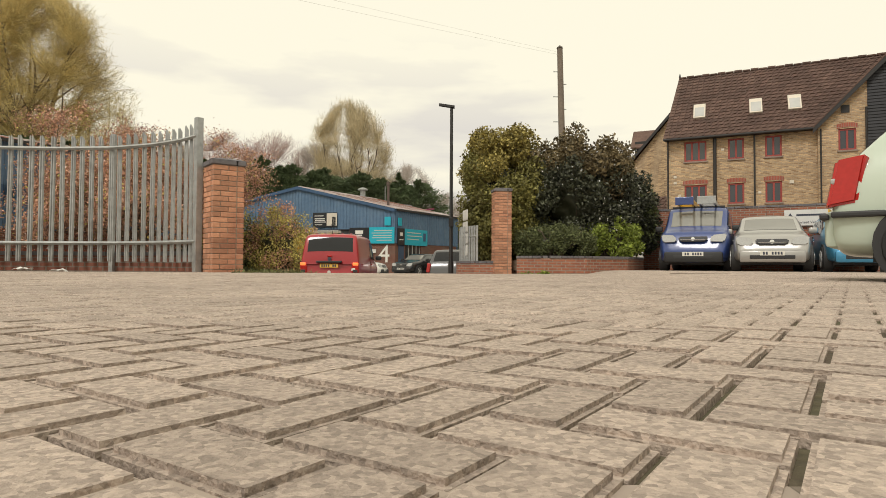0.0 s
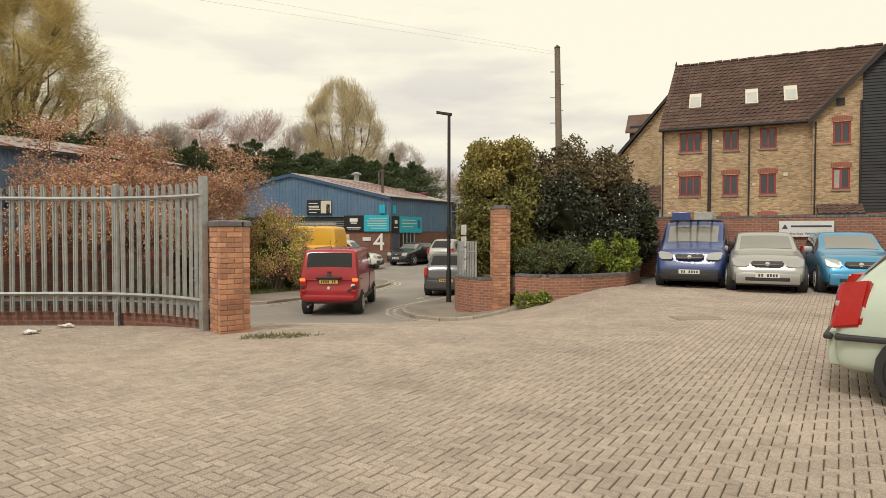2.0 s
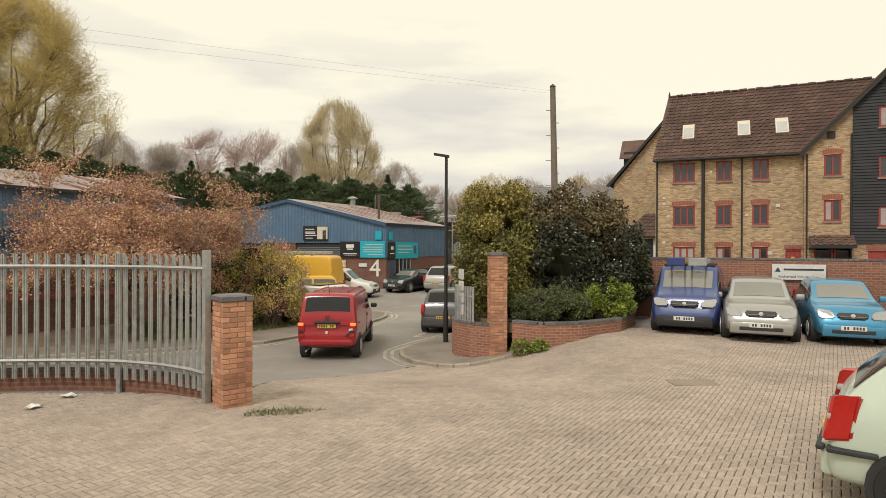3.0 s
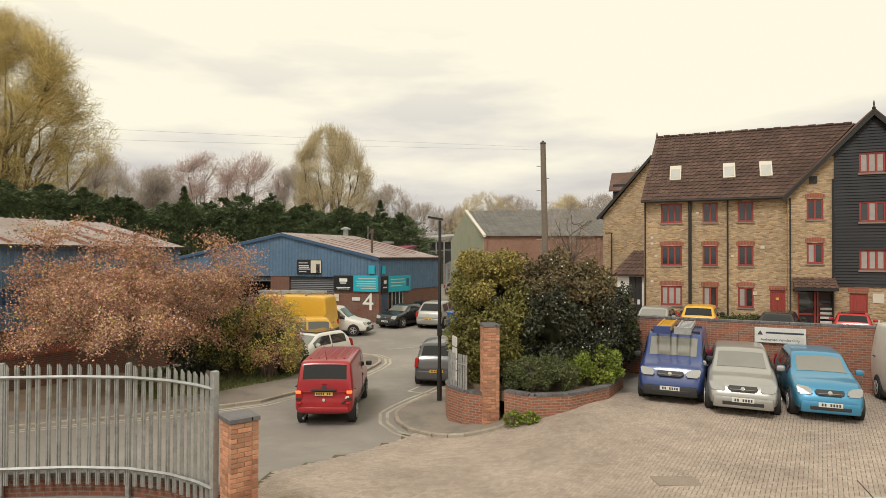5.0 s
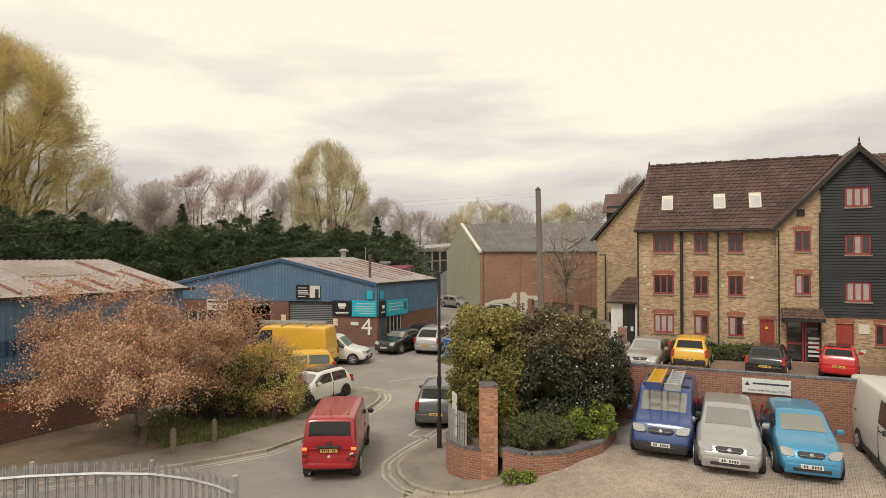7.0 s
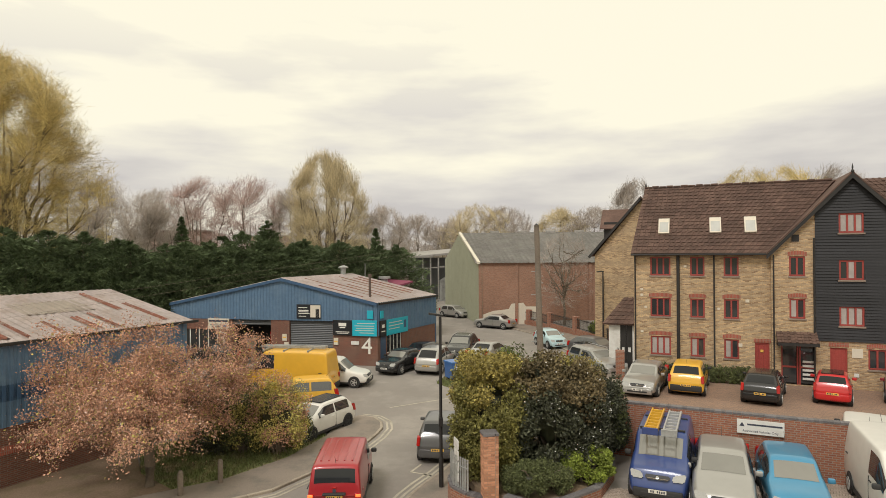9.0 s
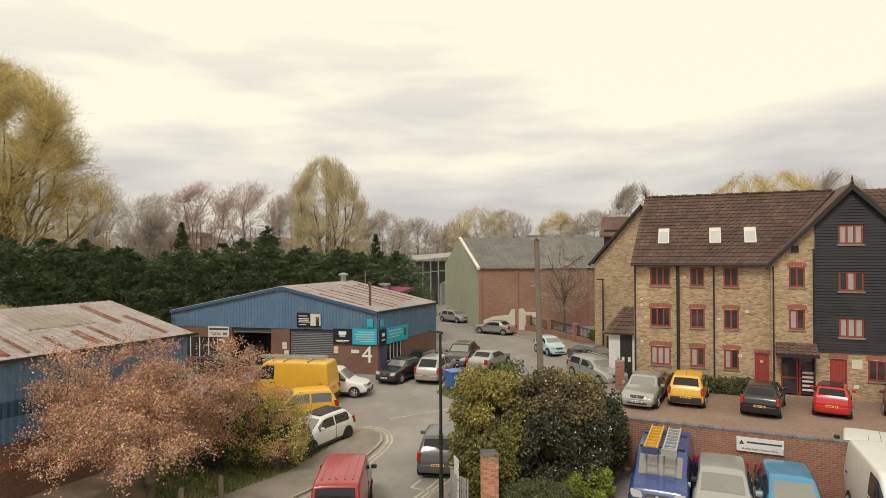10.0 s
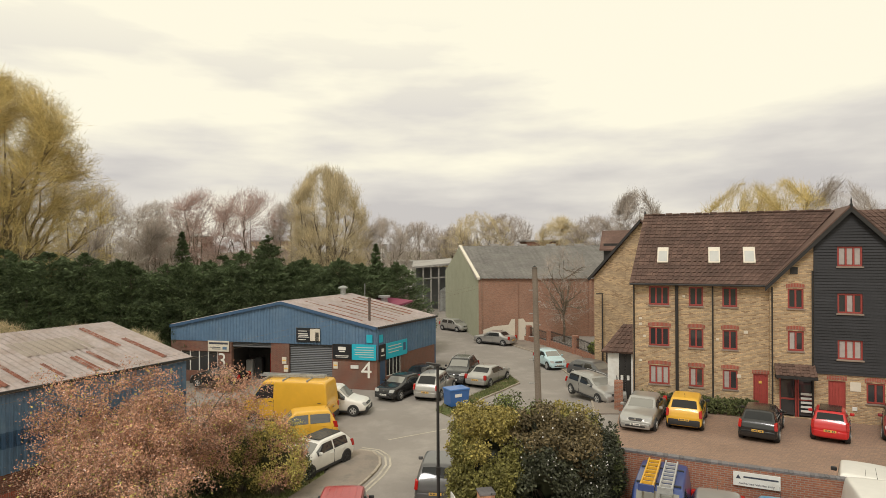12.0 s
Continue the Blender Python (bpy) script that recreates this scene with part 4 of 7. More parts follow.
part("verge", prism([UA + z4 + over, apex_f + over, apex_f + over - Vector((0, 0, 0.22)), UA + z4 + over - Vector((0, 0, 0.22))], un * 0.06), DARK_BLUE, unit, "blue verge flashing")
part("verge", prism([UB + z38 + over, apex_f + over, apex_f + over - Vector((0, 0, 0.22)), UB + z38 + over - Vector((0, 0, 0.22))], un * 0.06), DARK_BLUE, unit, "blue verge flashing")
part("gutter", prism([UA + z4 + so * 0.1, UC + z4 + so * 0.1, UC + z4 + so * 0.24, UA + z4 + so * 0.24], (0, 0, -0.14)), BLACK_TRIM, unit)
part("back_wall", prism([UD, UC, UC + z4, apex_b, UD + z38], side.normalized() * -0.2), DARK_BLUE, unit)
part("end_wall", prism([UB, UD, UD + z38, UB + z38], (UA - UB).normalized() * 0.2), BLUE_SHEET, unit)
for s, t in ((0.3, 0.45), (0.62, 0.3), (0.6, 0.7)):
    q = lambda a, b: UA + z4 + side * a + (apex_f - UA - z4) * b
    bm = roof_sheet(q(s, t - 0.14), q(s + 0.13, t - 0.14), q(s + 0.13, t + 0.14), q(s, t + 0.14), lift=0.02)
    part("rooflight", bm, ROOFLIGHT, unit, "yellowed translucent rooflight")
flue = UA + z4 + side * 0.12 + (apex_f - UA - z4) * 0.16
part("flue", lathe([(0.09, -0.3), (0.09, 1.5), (0.14, 1.5), (0.14, 1.75)], 10, at=flue), mat("rusty_flue", (0.12, 0.085, 0.07), 0.8), unit, "rusty metal flue pipe")
part("flue", lathe([(0.22, -0.3), (0.22, 0.5), (0.42, 0.52), (0.42, 0.62), (0.1, 0.75)], 10, at=apex_b - side * 0.15), GALV, unit, "grey roof ventilator")
part("mast", lathe([(0.03, -0.3), (0.03, 1.2)], 6, at=apex_b - side * 0.1 + Vector((1.6, 0, -0.3))), GALV, unit)
# doors of the unit
shut = new("roller_shutter"); shut.parent = unit; shut.matrix_local = UM; shut["label"] = "closed dark grey roller shutter"
for k in range(26):
    z = -0.85 + k * 0.133
    part("slat", prism([(3.47, 0.18, z), (3.47, 0.14, z + 0.06), (3.47, 0.18, z + 0.125)], (3.41, 0, 0)), SHUTTER, shut)
shut = new("roller_shutter"); shut.parent = unit; shut.matrix_local = UM; shut["label"] = "raised dark roller shutter"
for k in range(5):
    z = 2.2 + k * 0.133
    part("slat", prism([(8.42, 0.18, z), (8.42, 0.14, z + 0.06), (8.42, 0.18, z + 0.125)], (3.26, 0, 0)), SHUTTER, shut)
# Back and side walls coloured near-black for the unlit workshop.
part("interior", box(8.4, 11.7, 2.5, 2.6, -0.9, 2.85, 0, box(8.3, 8.4, 0.3, 2.6, -0.9, 2.85, 0, box(11.7, 11.8, 0.3, 2.6, -0.9, 2.85))), DARK_VOID, front, "workshop interior walls, near-black in place of its lack of light")
for x, h, m in ((8.9, 1.5, LIGHT_RED), (10.2, 1.1, BLACK_PLASTIC), (11.0, 0.9, ALLOY)):
    part("tool_cabinet", box(x, x + 0.55, 1.8, 2.3, -0.6, h, 0.03), m, front)
for k in range(5):
    part("window_frame", box(12.9 + k * 0.79, 12.98 + k * 0.79, 0.06, 0.14, 0.3, 1.82), WHITE_PAINT, front, "white window frame")
part("pane", box(12.9, 16.1, 0.09, 0.1, 0.3, 1.82), PANE, front)
# Black sheet for the unlit space behind this window.
part("reveal", box(12.8, 16.2, 0.3, 0.32, 0.2, 1.9), DARK_VOID, front)


def sign(parent, x0, x1, z0, z1, y, material, label, bars=(), flip=True):
    s = new("sign"); s.parent = parent; s["label"] = label
    part("board", box(x0, x1, y - 0.05, y, z0, z1, 0.004), material, s)
    for bx0, bx1, bz0, bz1, m in bars:
        part("lettering_bar", box(x0 + (x1 - x0) * bx0, x0 + (x1 - x0) * bx1, y - 0.058, y - 0.048, z0 + (z1 - z0) * bz0, z0 + (z1 - z0) * bz1), m, s)
    return s


W, D = TEXT_WHITE, TEXT_DARK
sign(front, 4.35, 6.25, 2.78, 3.83, -0.08, BLACK_SIGN, "black company sign with a pale picture", ((0.55, 0.92, 0.75, 0.8, W), (0.5, 0.92, 0.55, 0.61, W), (0.5, 0.9, 0.45, 0.5, W), (0.45, 0.92, 0.33, 0.38, W), (0.6, 0.9, 0.15, 0.19, W), (0.0, 0.42, 0.1, 0.95, CREAM_SIGN), (0.05, 0.2, 0.1, 0.7, BLACK_TRIM)))
sign(front, 1.9, 3.38, 1.62, 2.72, -0.08, BLACK_SIGN, "black company sign with white lettering", ((0.3, 0.7, 0.6, 0.82, W), (0.35, 0.65, 0.48, 0.55, W), (0.15, 0.85, 0.2, 0.25, W), (0.2, 0.8, 0.12, 0.15, W)))
sign(front, 0.02, 1.88, 1.6, 2.74, -0.08, TEAL_SIGN, "bright teal company sign", ((0.08, 0.8, 0.78, 0.82, CREAM_SIGN), (0.1, 0.9, 0.62, 0.66, CREAM_SIGN), (0.1, 0.85, 0.47, 0.51, CREAM_SIGN), (0.1, 0.88, 0.33, 0.37, CREAM_SIGN), (0.1, 0.7, 0.18, 0.22, CREAM_SIGN)))
sign(sidew, 0.15, 0.95, 1.5, 2.68, -0.08, BLACK_SIGN, "black company sign on the side wall", ((0.3, 0.7, 0.55, 0.75, W), (0.2, 0.8, 0.3, 0.36, W)))
sign(sidew, 0.98, 3.9, 1.52, 2.68, -0.08, TEAL_SIGN, "teal company sign on the side wall", ((0.1, 0.7, 0.75, 0.8, CREAM_SIGN), (0.1, 0.75, 0.55, 0.6, CREAM_SIGN), (0.1, 0.6, 0.35, 0.4, CREAM_SIGN), (0.8, 0.92, 0.3, 0.8, DARK_BLUE)))
sign(sidew, 0.2, 0.6, 2.85, 3.4, -0.08, TEAL_SIGN, "small teal notice")
sign(front, 0.3, 0.75, 2.85, 3.45, -0.08, TEAL_SIGN, "small teal notice")
sign(front, 11.85, 13.65, 1.85, 2.66, -0.06, CREAM_SIGN, "cream garage sign with dark lettering", ((0.05, 0.95, 0.68, 0.86, D), (0.1, 0.3, 0.2, 0.45, BLUE_SHEET), (0.4, 0.9, 0.35, 0.42, D), (0.4, 0.8, 0.2, 0.26, D)))
for x, z in ((3.0, 0.9), (7.1, 1.1), (6.95, 0.5)):
    sign(front, x, x + 0.35, z, z + 0.5, -0.02, CREAM_SIGN, "small paper notice", ((0.1, 0.9, 0.4, 0.6, PLATE_Y),))
sign(front, 1.4, 2.0, 0.95, 1.2, -0.02, WHITE_PAINT, "small white plate")
back_turn = pose(0, 0, 0, 90, 0, 180)
text_part("unit_number", "4", 1.75, pose(0.8, -0.02, 0.82) @ back_turn, TEXT_WHITE, front, "large white painted numeral 4")
text_part("unit_number", "3", 1.6, pose(12.5, -0.02, 1.1) @ back_turn, TEXT_WHITE, front, "large white painted numeral 3")

shed = thing("long_shed", pose(0, 0, 0), "long shed with rust-streaked roof, blue sheeting and brick base", "building")
SA = Vector((-11.8, 27.6, 0)); sdir = Vector((-0.528, -0.849, 0)); sin_ = Vector((-0.849, 0.528, 0))
SB = SA + sdir * 26
SC = SA + sin_ * 13
part("brick_wall", prism([SA + Vector((0, 0, -1)), SB + Vector((0, 0, -1)), SB + sin_ * 0.3 + Vector((0, 0, -1)), SA + sin_ * 0.3 + Vector((0, 0, -1))], (0, 0, 2.35)), DARK_BRICK, shed, "dark red brick base wall")
part("brick_wall", prism([SA + Vector((0, 0, -1)), SC + Vector((0, 0, -1)), SC + Vector((0.2, 0.3, -1)), SA + Vector((0.2, 0.3, -1))], (0, 0, 2.35)), DARK_BRICK, shed)
part("band", prism([SA + Vector((0, 0, 0.35)), SB + Vector((0, 0, 0.35)), SB - sin_ * 0.03 + Vector((0, 0, 0.35)), SA - sin_ * 0.03 + Vector((0, 0, 0.35))], (0, 0, 0.3)), LINTEL_BRICK, shed, "soldier course band")
part("cladding", corrugated(SA.xy, SB.xy, 1.35, ((0, 4.45), (1, 4.45)), -sin_.xy), BLUE_SHEET, shed, "blue profiled sheet cladding")
part("cladding_band", corrugated(SA.xy, SB.xy, 2.3, ((0, 2.9), (1, 2.9)), -sin_.xy + Vector((0, 0)), depth=0.045), DARK_BLUE, shed, "darker blue band of sheeting")
part("cladding", corrugated((SA + sin_ * 13).xy, SA.xy, 1.35, ((0, 4.45), (0.5, 5.75), (1, 4.45)), (0.528, 0.849)), BLUE_SHEET, shed)
zs, zr = Vector((0, 0, 4.5)), Vector((0, 0, 5.78))
ridge_a, ridge_b = SA + sin_ * 6.5 + zr, SB + sin_ * 6.5 + zr
oh = sin_ * -0.3 - sdir * 0.3
part("roof", roof_sheet(SA + oh + zs - Vector((0, 0, 0.06)), SB + sin_ * -0.3 + zs - Vector((0, 0, 0.06)), ridge_b, ridge_a - sdir * 0.3), OLD_ROOF, shed, "pale weathered roof sheets with rust streaks")
part("roof", roof_sheet(SC + zs, SC + sdir * 26 + zs, ridge_b, ridge_a - sdir * 0.3), OLD_ROOF, shed)
part("gutter", prism([SA + oh + zs, SB + zs - sin_ * 0.3, SB + zs - sin_ * 0.42, SA + oh * 1.3 + zs], (0, 0, -0.12)), BLACK_TRIM, shed)
qq = lambda a, b: SA + zs + sdir * a + (ridge_a - SA - zs) * b
part("rooflight", roof_sheet(qq(2.6, 0.45), qq(5.6, 0.45), qq(5.6, 0.74), qq(2.6, 0.74), lift=0.03), ROOFLIGHT, shed, "yellowed translucent rooflight")
RUST = mat("rust_streak", (0.36, 0.155, 0.105), 0.9, vary=0.3, scale=6, bump=0.1, big=1.2, dirt=(0.55, 0.46, 0.40))
for k in range(13):
    a = 3.0 + k * 1.15 + random.uniform(-0.35, 0.35)
    s1 = random.uniform(0.4, 0.97) if k > 2 else random.uniform(0.25, 0.4)
    w = random.uniform(0.16, 0.5)
    part("rusted_sheet", roof_sheet(qq(a, 0.02), qq(a + w, 0.02), qq(a + w, s1), qq(a, s1), lift=0.035), RUST, shed, "rust-stained sheet")
for a, s0 in ((0.7, 0.05), (1.5, 0.4)):
    part("rusted_sheet", roof_sheet(qq(a, s0), qq(a + 0.3, s0), qq(a + 0.3, s0 + 0.5), qq(a, s0 + 0.5), lift=0.035), RUST, shed)
for k in range(8):
    t0 = 0.06 + k * 0.115 + random.uniform(-0.02, 0.02)
    b0, b1, w = random.uniform(0.02, 0.2), random.uniform(0.6, 0.97), random.uniform(0.008, 0.02)
    q = lambda a, b: UA + z4 + side * a + (apex_f - UA - z4) * b
    part("rusted_sheet", roof_sheet(q(t0, b0), q(t0 + w, b0), q(t0 + w, b1), q(t0, b1), lift=0.035), RUST, unit, "rust-stained sheet")

# ---- distant buildings ----
wh = thing("warehouse", pose(5.85, 65, 0, 0, 0, -8), "large brick warehouse with sage green gable and grey sheet roof", "building")
part("brick_wall", box(0, 34, 0, 0.4, -1.5, 6.35), brick_mat("warehouse_brick", (0.36, 0.18, 0.115), (0.26, 0.12, 0.08), (0.30, 0.22, 0.17)), wh, "red-brown brick side wall")
for k in range(9):
    part("pilaster", box(k * 4, k * 4 + 0.35, -0.12, 0, -1.5, 6.2), wh.children[0].data.materials[0], wh)
part("gable_wall", prism([(0, 0, -1.5), (0, 0, 6.35), (-3.03, 11.7, 9.9), (-6.06, 23.4, 6.35), (-6.06, 23.4, -1.5)], (0.4, 0, 0)), GREEN_WALL, wh, "sage green rendered gable")
part("roof", roof_sheet((-0.3, -0.3, 6.3), (34, -0.3, 6.3), (34, 11.7, 9.95), (-3.0, 11.7, 9.95), pitch=0.5), GREY_ROOF, wh, "grey corrugated roof")
part("roof", roof_sheet((-6.1, 23.7, 6.3), (34, 23.7, 6.3), (34, 11.7, 9.95), (-3.0, 11.7, 9.95), pitch=0.5), GREY_ROOF, wh)
part("verge", prism([(-0.15, -0.3, 6.2), (-3.1, 11.7, 9.85), (-3.1, 11.7, 10.1), (-0.15, -0.3, 6.45)], (0.35, 0, 0)), CREAM_SIGN, wh, "pale verge board")
for k in range(8):
    part("ridge_vent", box(1 + k * 3.6, 2.2 + k * 3.6, 11.4, 12.0, 9.85, 10.2, 0.05), GREY_ROOF, wh)
part("patch", prism([(0.5, -0.004, -1.2), (6.4, -0.004, -1.2), (6.3, -0.004, 1.5), (5.2, -0.004, 1.5), (4.9, -0.004, 1.9), (3.6, -0.004, 1.8), (3.3, -0.004, 1.2), (1.6, -0.004, 1.0), (0.5, -0.004, 0.6)], (0, -0.03, 0)), CREAM_SIGN, wh, "flaking pale painted patch")
cs = thing("open_canopy", pose(-1.7, 95, -0.9), "steel-framed open loading canopy with pale flat roof", "canopy")
part("roof", prism([(-0.3, -0.4, 7.4), (6.4, -0.4, 8.0), (6.4, 9, 8.6), (-0.3, 9, 8.1)], (0, 0, 0.3)), GREY_ROOF, cs)
for k in range(5):
    part("column", box(0.1 + k * 1.25, 0.32 + k * 1.25, -0.1, 0.15, -1.5, 7.6), GREY_ROOF, cs)
    part("brace", box(0.1 + k * 1.25, 1.35 + k * 1.25, 0, 0.1, 5.6 + 0.1 * k, 5.75 + 0.1 * k), GREY_ROOF, cs)
part("back_wall", box(0, 6, 6, 6.3, -1.5, 7.4), SHUTTER, cs)
part("tank", lathe([(0.8, 0), (0.8, 4.2), (0.1, 4.7)], 16, at=(5, 2.2, -0.5)), GALV, cs, "pale metal silo", smooth=40)
mr = thing("low_workshop", pose(-7, 55.5, 0, 0, 0, -58), "low workshop with maroon sheet roof", "building")
part("roof", prism([(-6, -1.5, 3.9), (6, -1.5, 3.9), (6, 3, 4.9), (-6, 3, 4.9)], (0, 0, 0.15)), MAGENTA, mr, "maroon roof")
part("wall", box(-5.8, 5.8, -1.2, 3, -1, 3.9), DARK_BRICK, mr)
part("vent", lathe([(0.3, 0), (0.3, 0.6), (0.55, 0.62), (0.55, 0.8)], 10, at=(3.5, 1.5, 4.6)), GALV, mr)
for i, (x, y, w, h, m) in enumerate(((-62, 150, 14, 13, DARK_BRICK), (-44, 170, 10, 12, STOCK_BRICK), (-18, 190, 12, 11, GREY_ROOF), (-2, 120, 8, 7, GREY_ROOF), (24, 118, 7, 11, DARK_BRICK))):
    far = thing("distant_building", pose(x, y, 0), "far low building among the trees", "building", "distant buildings")
    part("wall", box(-w / 2, w / 2, 0, 8, -1, h), m, far)
    part("roof", box(-w / 2 - 0.2, w / 2 + 0.2, -0.2, 8.2, h, h + 0.3), GREY_ROOF, far)
    for r in range(3):
        for k in range(int(w / 2)):
            part("window", box(-w / 2 + 0.6 + k * 2, -w / 2 + 1.6 + k * 2, -0.05, 0.02, h - 2.6 - r * 2.8, h - 1.3 - r * 2.8), WHITE_PAINT, far)

# ---- street furniture ----
lamp = thing("street_lamp", pose(0.13, 20.15, gz(0.13, 20.15)), "black steel street lamp with flat lantern head", "street lamp")
part("post", lathe([(0.085, 0), (0.085, 1.1), (0.06, 1.2), (0.05, 6.25)], 12), BLACK_TRIM, lamp, smooth=40)
part("lantern", prism([(0.1, -0.09, 6.25), (-0.42, -0.07, 6.33), (-0.42, 0.07, 6.33), (0.1, 0.09, 6.25)], (0, 0, 0.07)), BLACK_TRIM, lamp, "flat black lantern")
part("box", box(-0.08, 0.08, -0.1, 0.1, 2.3, 2.6, 0.01), BLACK_TRIM, lamp)
lamp2 = thing("street_lamp", pose(14.0, 46.0, gz(14, 46)), "dark street lamp on the far footway", "street lamp")
part("post", lathe([(0.08, 0), (0.05, 6.0)], 8), BLACK_TRIM, lamp2)
part("lantern", box(-0.5, 0.08, -0.08, 0.08, 6.0, 6.08, 0.02), BLACK_TRIM, lamp2)
pole = thing("telegraph_pole", pose(4.42, 24.0, gz(4.4, 24) - 0.12), "tall weathered wooden telegraph pole with step irons", "utility pole")
part("pole", tube(bmesh.new(), [(0.25, 0, -0.3), (0.1, 0, 5), (0, 0, 9.5)], [0.16, 0.135, 0.11], 12), POLE_WOOD, pole, smooth=50)
for k in range(11):
    s = 1 if k % 2 else -1
    part("step_iron", box(min(0, s * 0.26), max(0, s * 0.26), -0.015, 0.015, 3.5 + k * 0.5, 3.53 + k * 0.5), GALV, pole)
part("cap", lathe([(0.13, 0), (0.02, 0.12)], 10, at=(0, 0, 9.45)), BLACK_TRIM, pole)
wires = thing("overhead_wires", pose(4.42, 24.0, 8.6), "two thin overhead telephone wires from the pole", "cable")
for a, b, sag in (((0, 0, 0), (-24.0, -22.9, -3.4), 0.05), ((0, 0, -0.1), (-24.0, -22.6, -3.65), 0.08)):
    a, b = Vector(a), Vector(b)
    pts = [a + (b - a) * (k / 16) - Vector((0, 0, sag * 4 * (k / 16) * (1 - k / 16))) for k in range(17)]
    part("wire", tube(bmesh.new(), pts, [0.002] * 17, 4), POLE_WOOD, wires)
for x, y in ((-9.08, 19.9), (-8.05, 21.0)):
    b = thing("timber_bollard", pose(x, y, gz(x, y) + 0.05), "short weathered timber bollard in the verge", "bollard", "verge bollards")
    part("post", lathe([(0.1, -0.1), (0.1, 0.8), (0.06, 0.9)], 10), POLE_WOOD, b, smooth=50)
rail_ = thing("corner_railing", pose(0, 0, 0), "short grey steel pale fence on the corner wall", "fence")
cw = dense(CURVE_WALL[1:6], 6)
for p in cw[::1]:
    part("pale", box(-0.03, 0.03, -0.01, 0.01, 0, 1.0, 0.004), GALV, rail_).matrix_local = pose(p[0], p[1], 0.24)
part("rail", tube(bmesh.new(), [(*p, 0.95) for p in cw], [0.02] * len(cw), 5), GALV, rail_)
nb = thing("notice_boards", pose(0.55, 17.6, 0.2, 0, 0, -78), "stacked rounded white boards fixed to the corner railing", "sign")
for k in range(4):
    part("board", box(-0.25, 0.25, -0.03, 0, 0.2 + k * 0.34, 0.5 + k * 0.34, 0.03), WHITE_PAINT, nb)
ws = thing("wall_sign", pose(11.05, 18.6, 0, 0, 0, -27.2), "white rectangular parking sign on the brick wall", "sign")
part("board", box(-0.72, 0.72, -0.17, -0.13, 1.38, 1.86, 0.006), WHITE_PAINT, ws)
part("lettering_bar", box(-0.4, 0.66, -0.176, -0.168, 1.675, 1.73), TEXT_DARK, ws)
part("logo", prism([(-0.64, -0.172, 1.63), (-0.48, -0.172, 1.63), (-0.56, -0.172, 1.77)], (0, -0.006, 0)), TEXT_DARK, ws)
text_part("lettering", "Authorised Vehicles Only", 0.105, pose(0.0, -0.172, 1.48) @ pose(0, 0, 0, 90, 0, 0), TEXT_DARK, ws, "dark lettering")
# railings with brick piers in front of the far car park
rf = thing("railing_with_piers", pose(0, 0, 0), "black railings between brick piers on a low wall", "fence")
RAILS = [(11.2, 33.6), (12.6, 38.5), (14.1, 44.0), (14.5, 47.6), (13.6, 53), (12.4, 58.5), (11.2, 63.5), (9.6, 68)]
for a, b in zip(RAILS, RAILS[1:]):
    a, b = Vector(a), Vector(b)
    t = (b - a).normalized()
    m = pose(a.x, a.y, gz(a.x, a.y), 0, 0, math.degrees(math.atan2(t.y, t.x)))
    L = (b - a).length
    part("pier", box(-0.25, 0.25, -0.25, 0.25, -0.2, 1.75, 0.02), RED_BRICK, rf, "brick pier").matrix_local = m
    part("low_wall", box(0.25, L - 0.25, -0.11, 0.11, -0.3, 0.5), RED_BRICK, rf).matrix_local = m
    part("rail", box(0.25, L - 0.25, -0.02, 0.02, 1.35, 1.4, 0, box(0.25, L - 0.25, -0.02, 0.02, 0.62, 0.67)), BLACK_TRIM, rf).matrix_local = m
    bar = finish(box(-0.012, 0.012, -0.012, 0.012, 0.5, 1.5), "bar")
    bar.materials.append(BLACK_TRIM)
    for k in range(int((L - 0.5) / 0.16)):
        ob = new("bar", bar); ob.parent = rf; ob.matrix_local = m @ pose(0.33 + k * 0.16, 0, 0)


# ---- vehicles ----
def mesh_from(name, verts, faces, material, parent, label=""):
    me = bpy.data.meshes.new(name)
    me.from_pydata(verts, [], faces)
    me.materials.append(material)
    ob = new(name, me)
    ob.parent = parent
    if label:
        ob["label"] = label
    return ob


def wheel(parent, x, y, r, side, rim_mat=None):
    w = new("wheel"); w.parent = parent; w.matrix_local = pose(x, y, r)
    s = side
    part("tyre", lathe([(r * 0.66, -0.1), (r * 0.95, -0.1), (r, -0.06), (r, 0.06), (r * 0.95, 0.1), (r * 0.66, 0.1)], 24, axis="x"), RUBBER, w, smooth=35)
    bm = lathe([(r * 0.67, 0.05), (r * 0.67, 0.112), (r * 0.61, 0.112), (r * 0.59, 0.08)], 20, axis="x")
    for k in range(5):
        a = 2 * math.pi * k / 5
        c, q = math.cos(a), math.sin(a)
        t = Vector((0, -q, c)) * r * 0.1
        d = Vector((0, c, q))
        prism([d * r * 0.1 - t + Vector((0.09, 0, 0)), d * r * 0.62 - t * 0.8 + Vector((0.09, 0, 0)), d * r * 0.62 + t * 0.8 + Vector((0.09, 0, 0)), d * r * 0.1 + t + Vector((0.09, 0, 0))], (0.03, 0, 0), bm)
    lathe([(r * 0.16, 0.07), (r * 0.16, 0.125), (r * 0.05, 0.13)], 10, bm, axis="x")
    rim = part("rim", bm, rim_mat or ALLOY, w, smooth=35)
    if s < 0:
        rim.matrix_local = pose(0, 0, 0, 0, 0, 180)


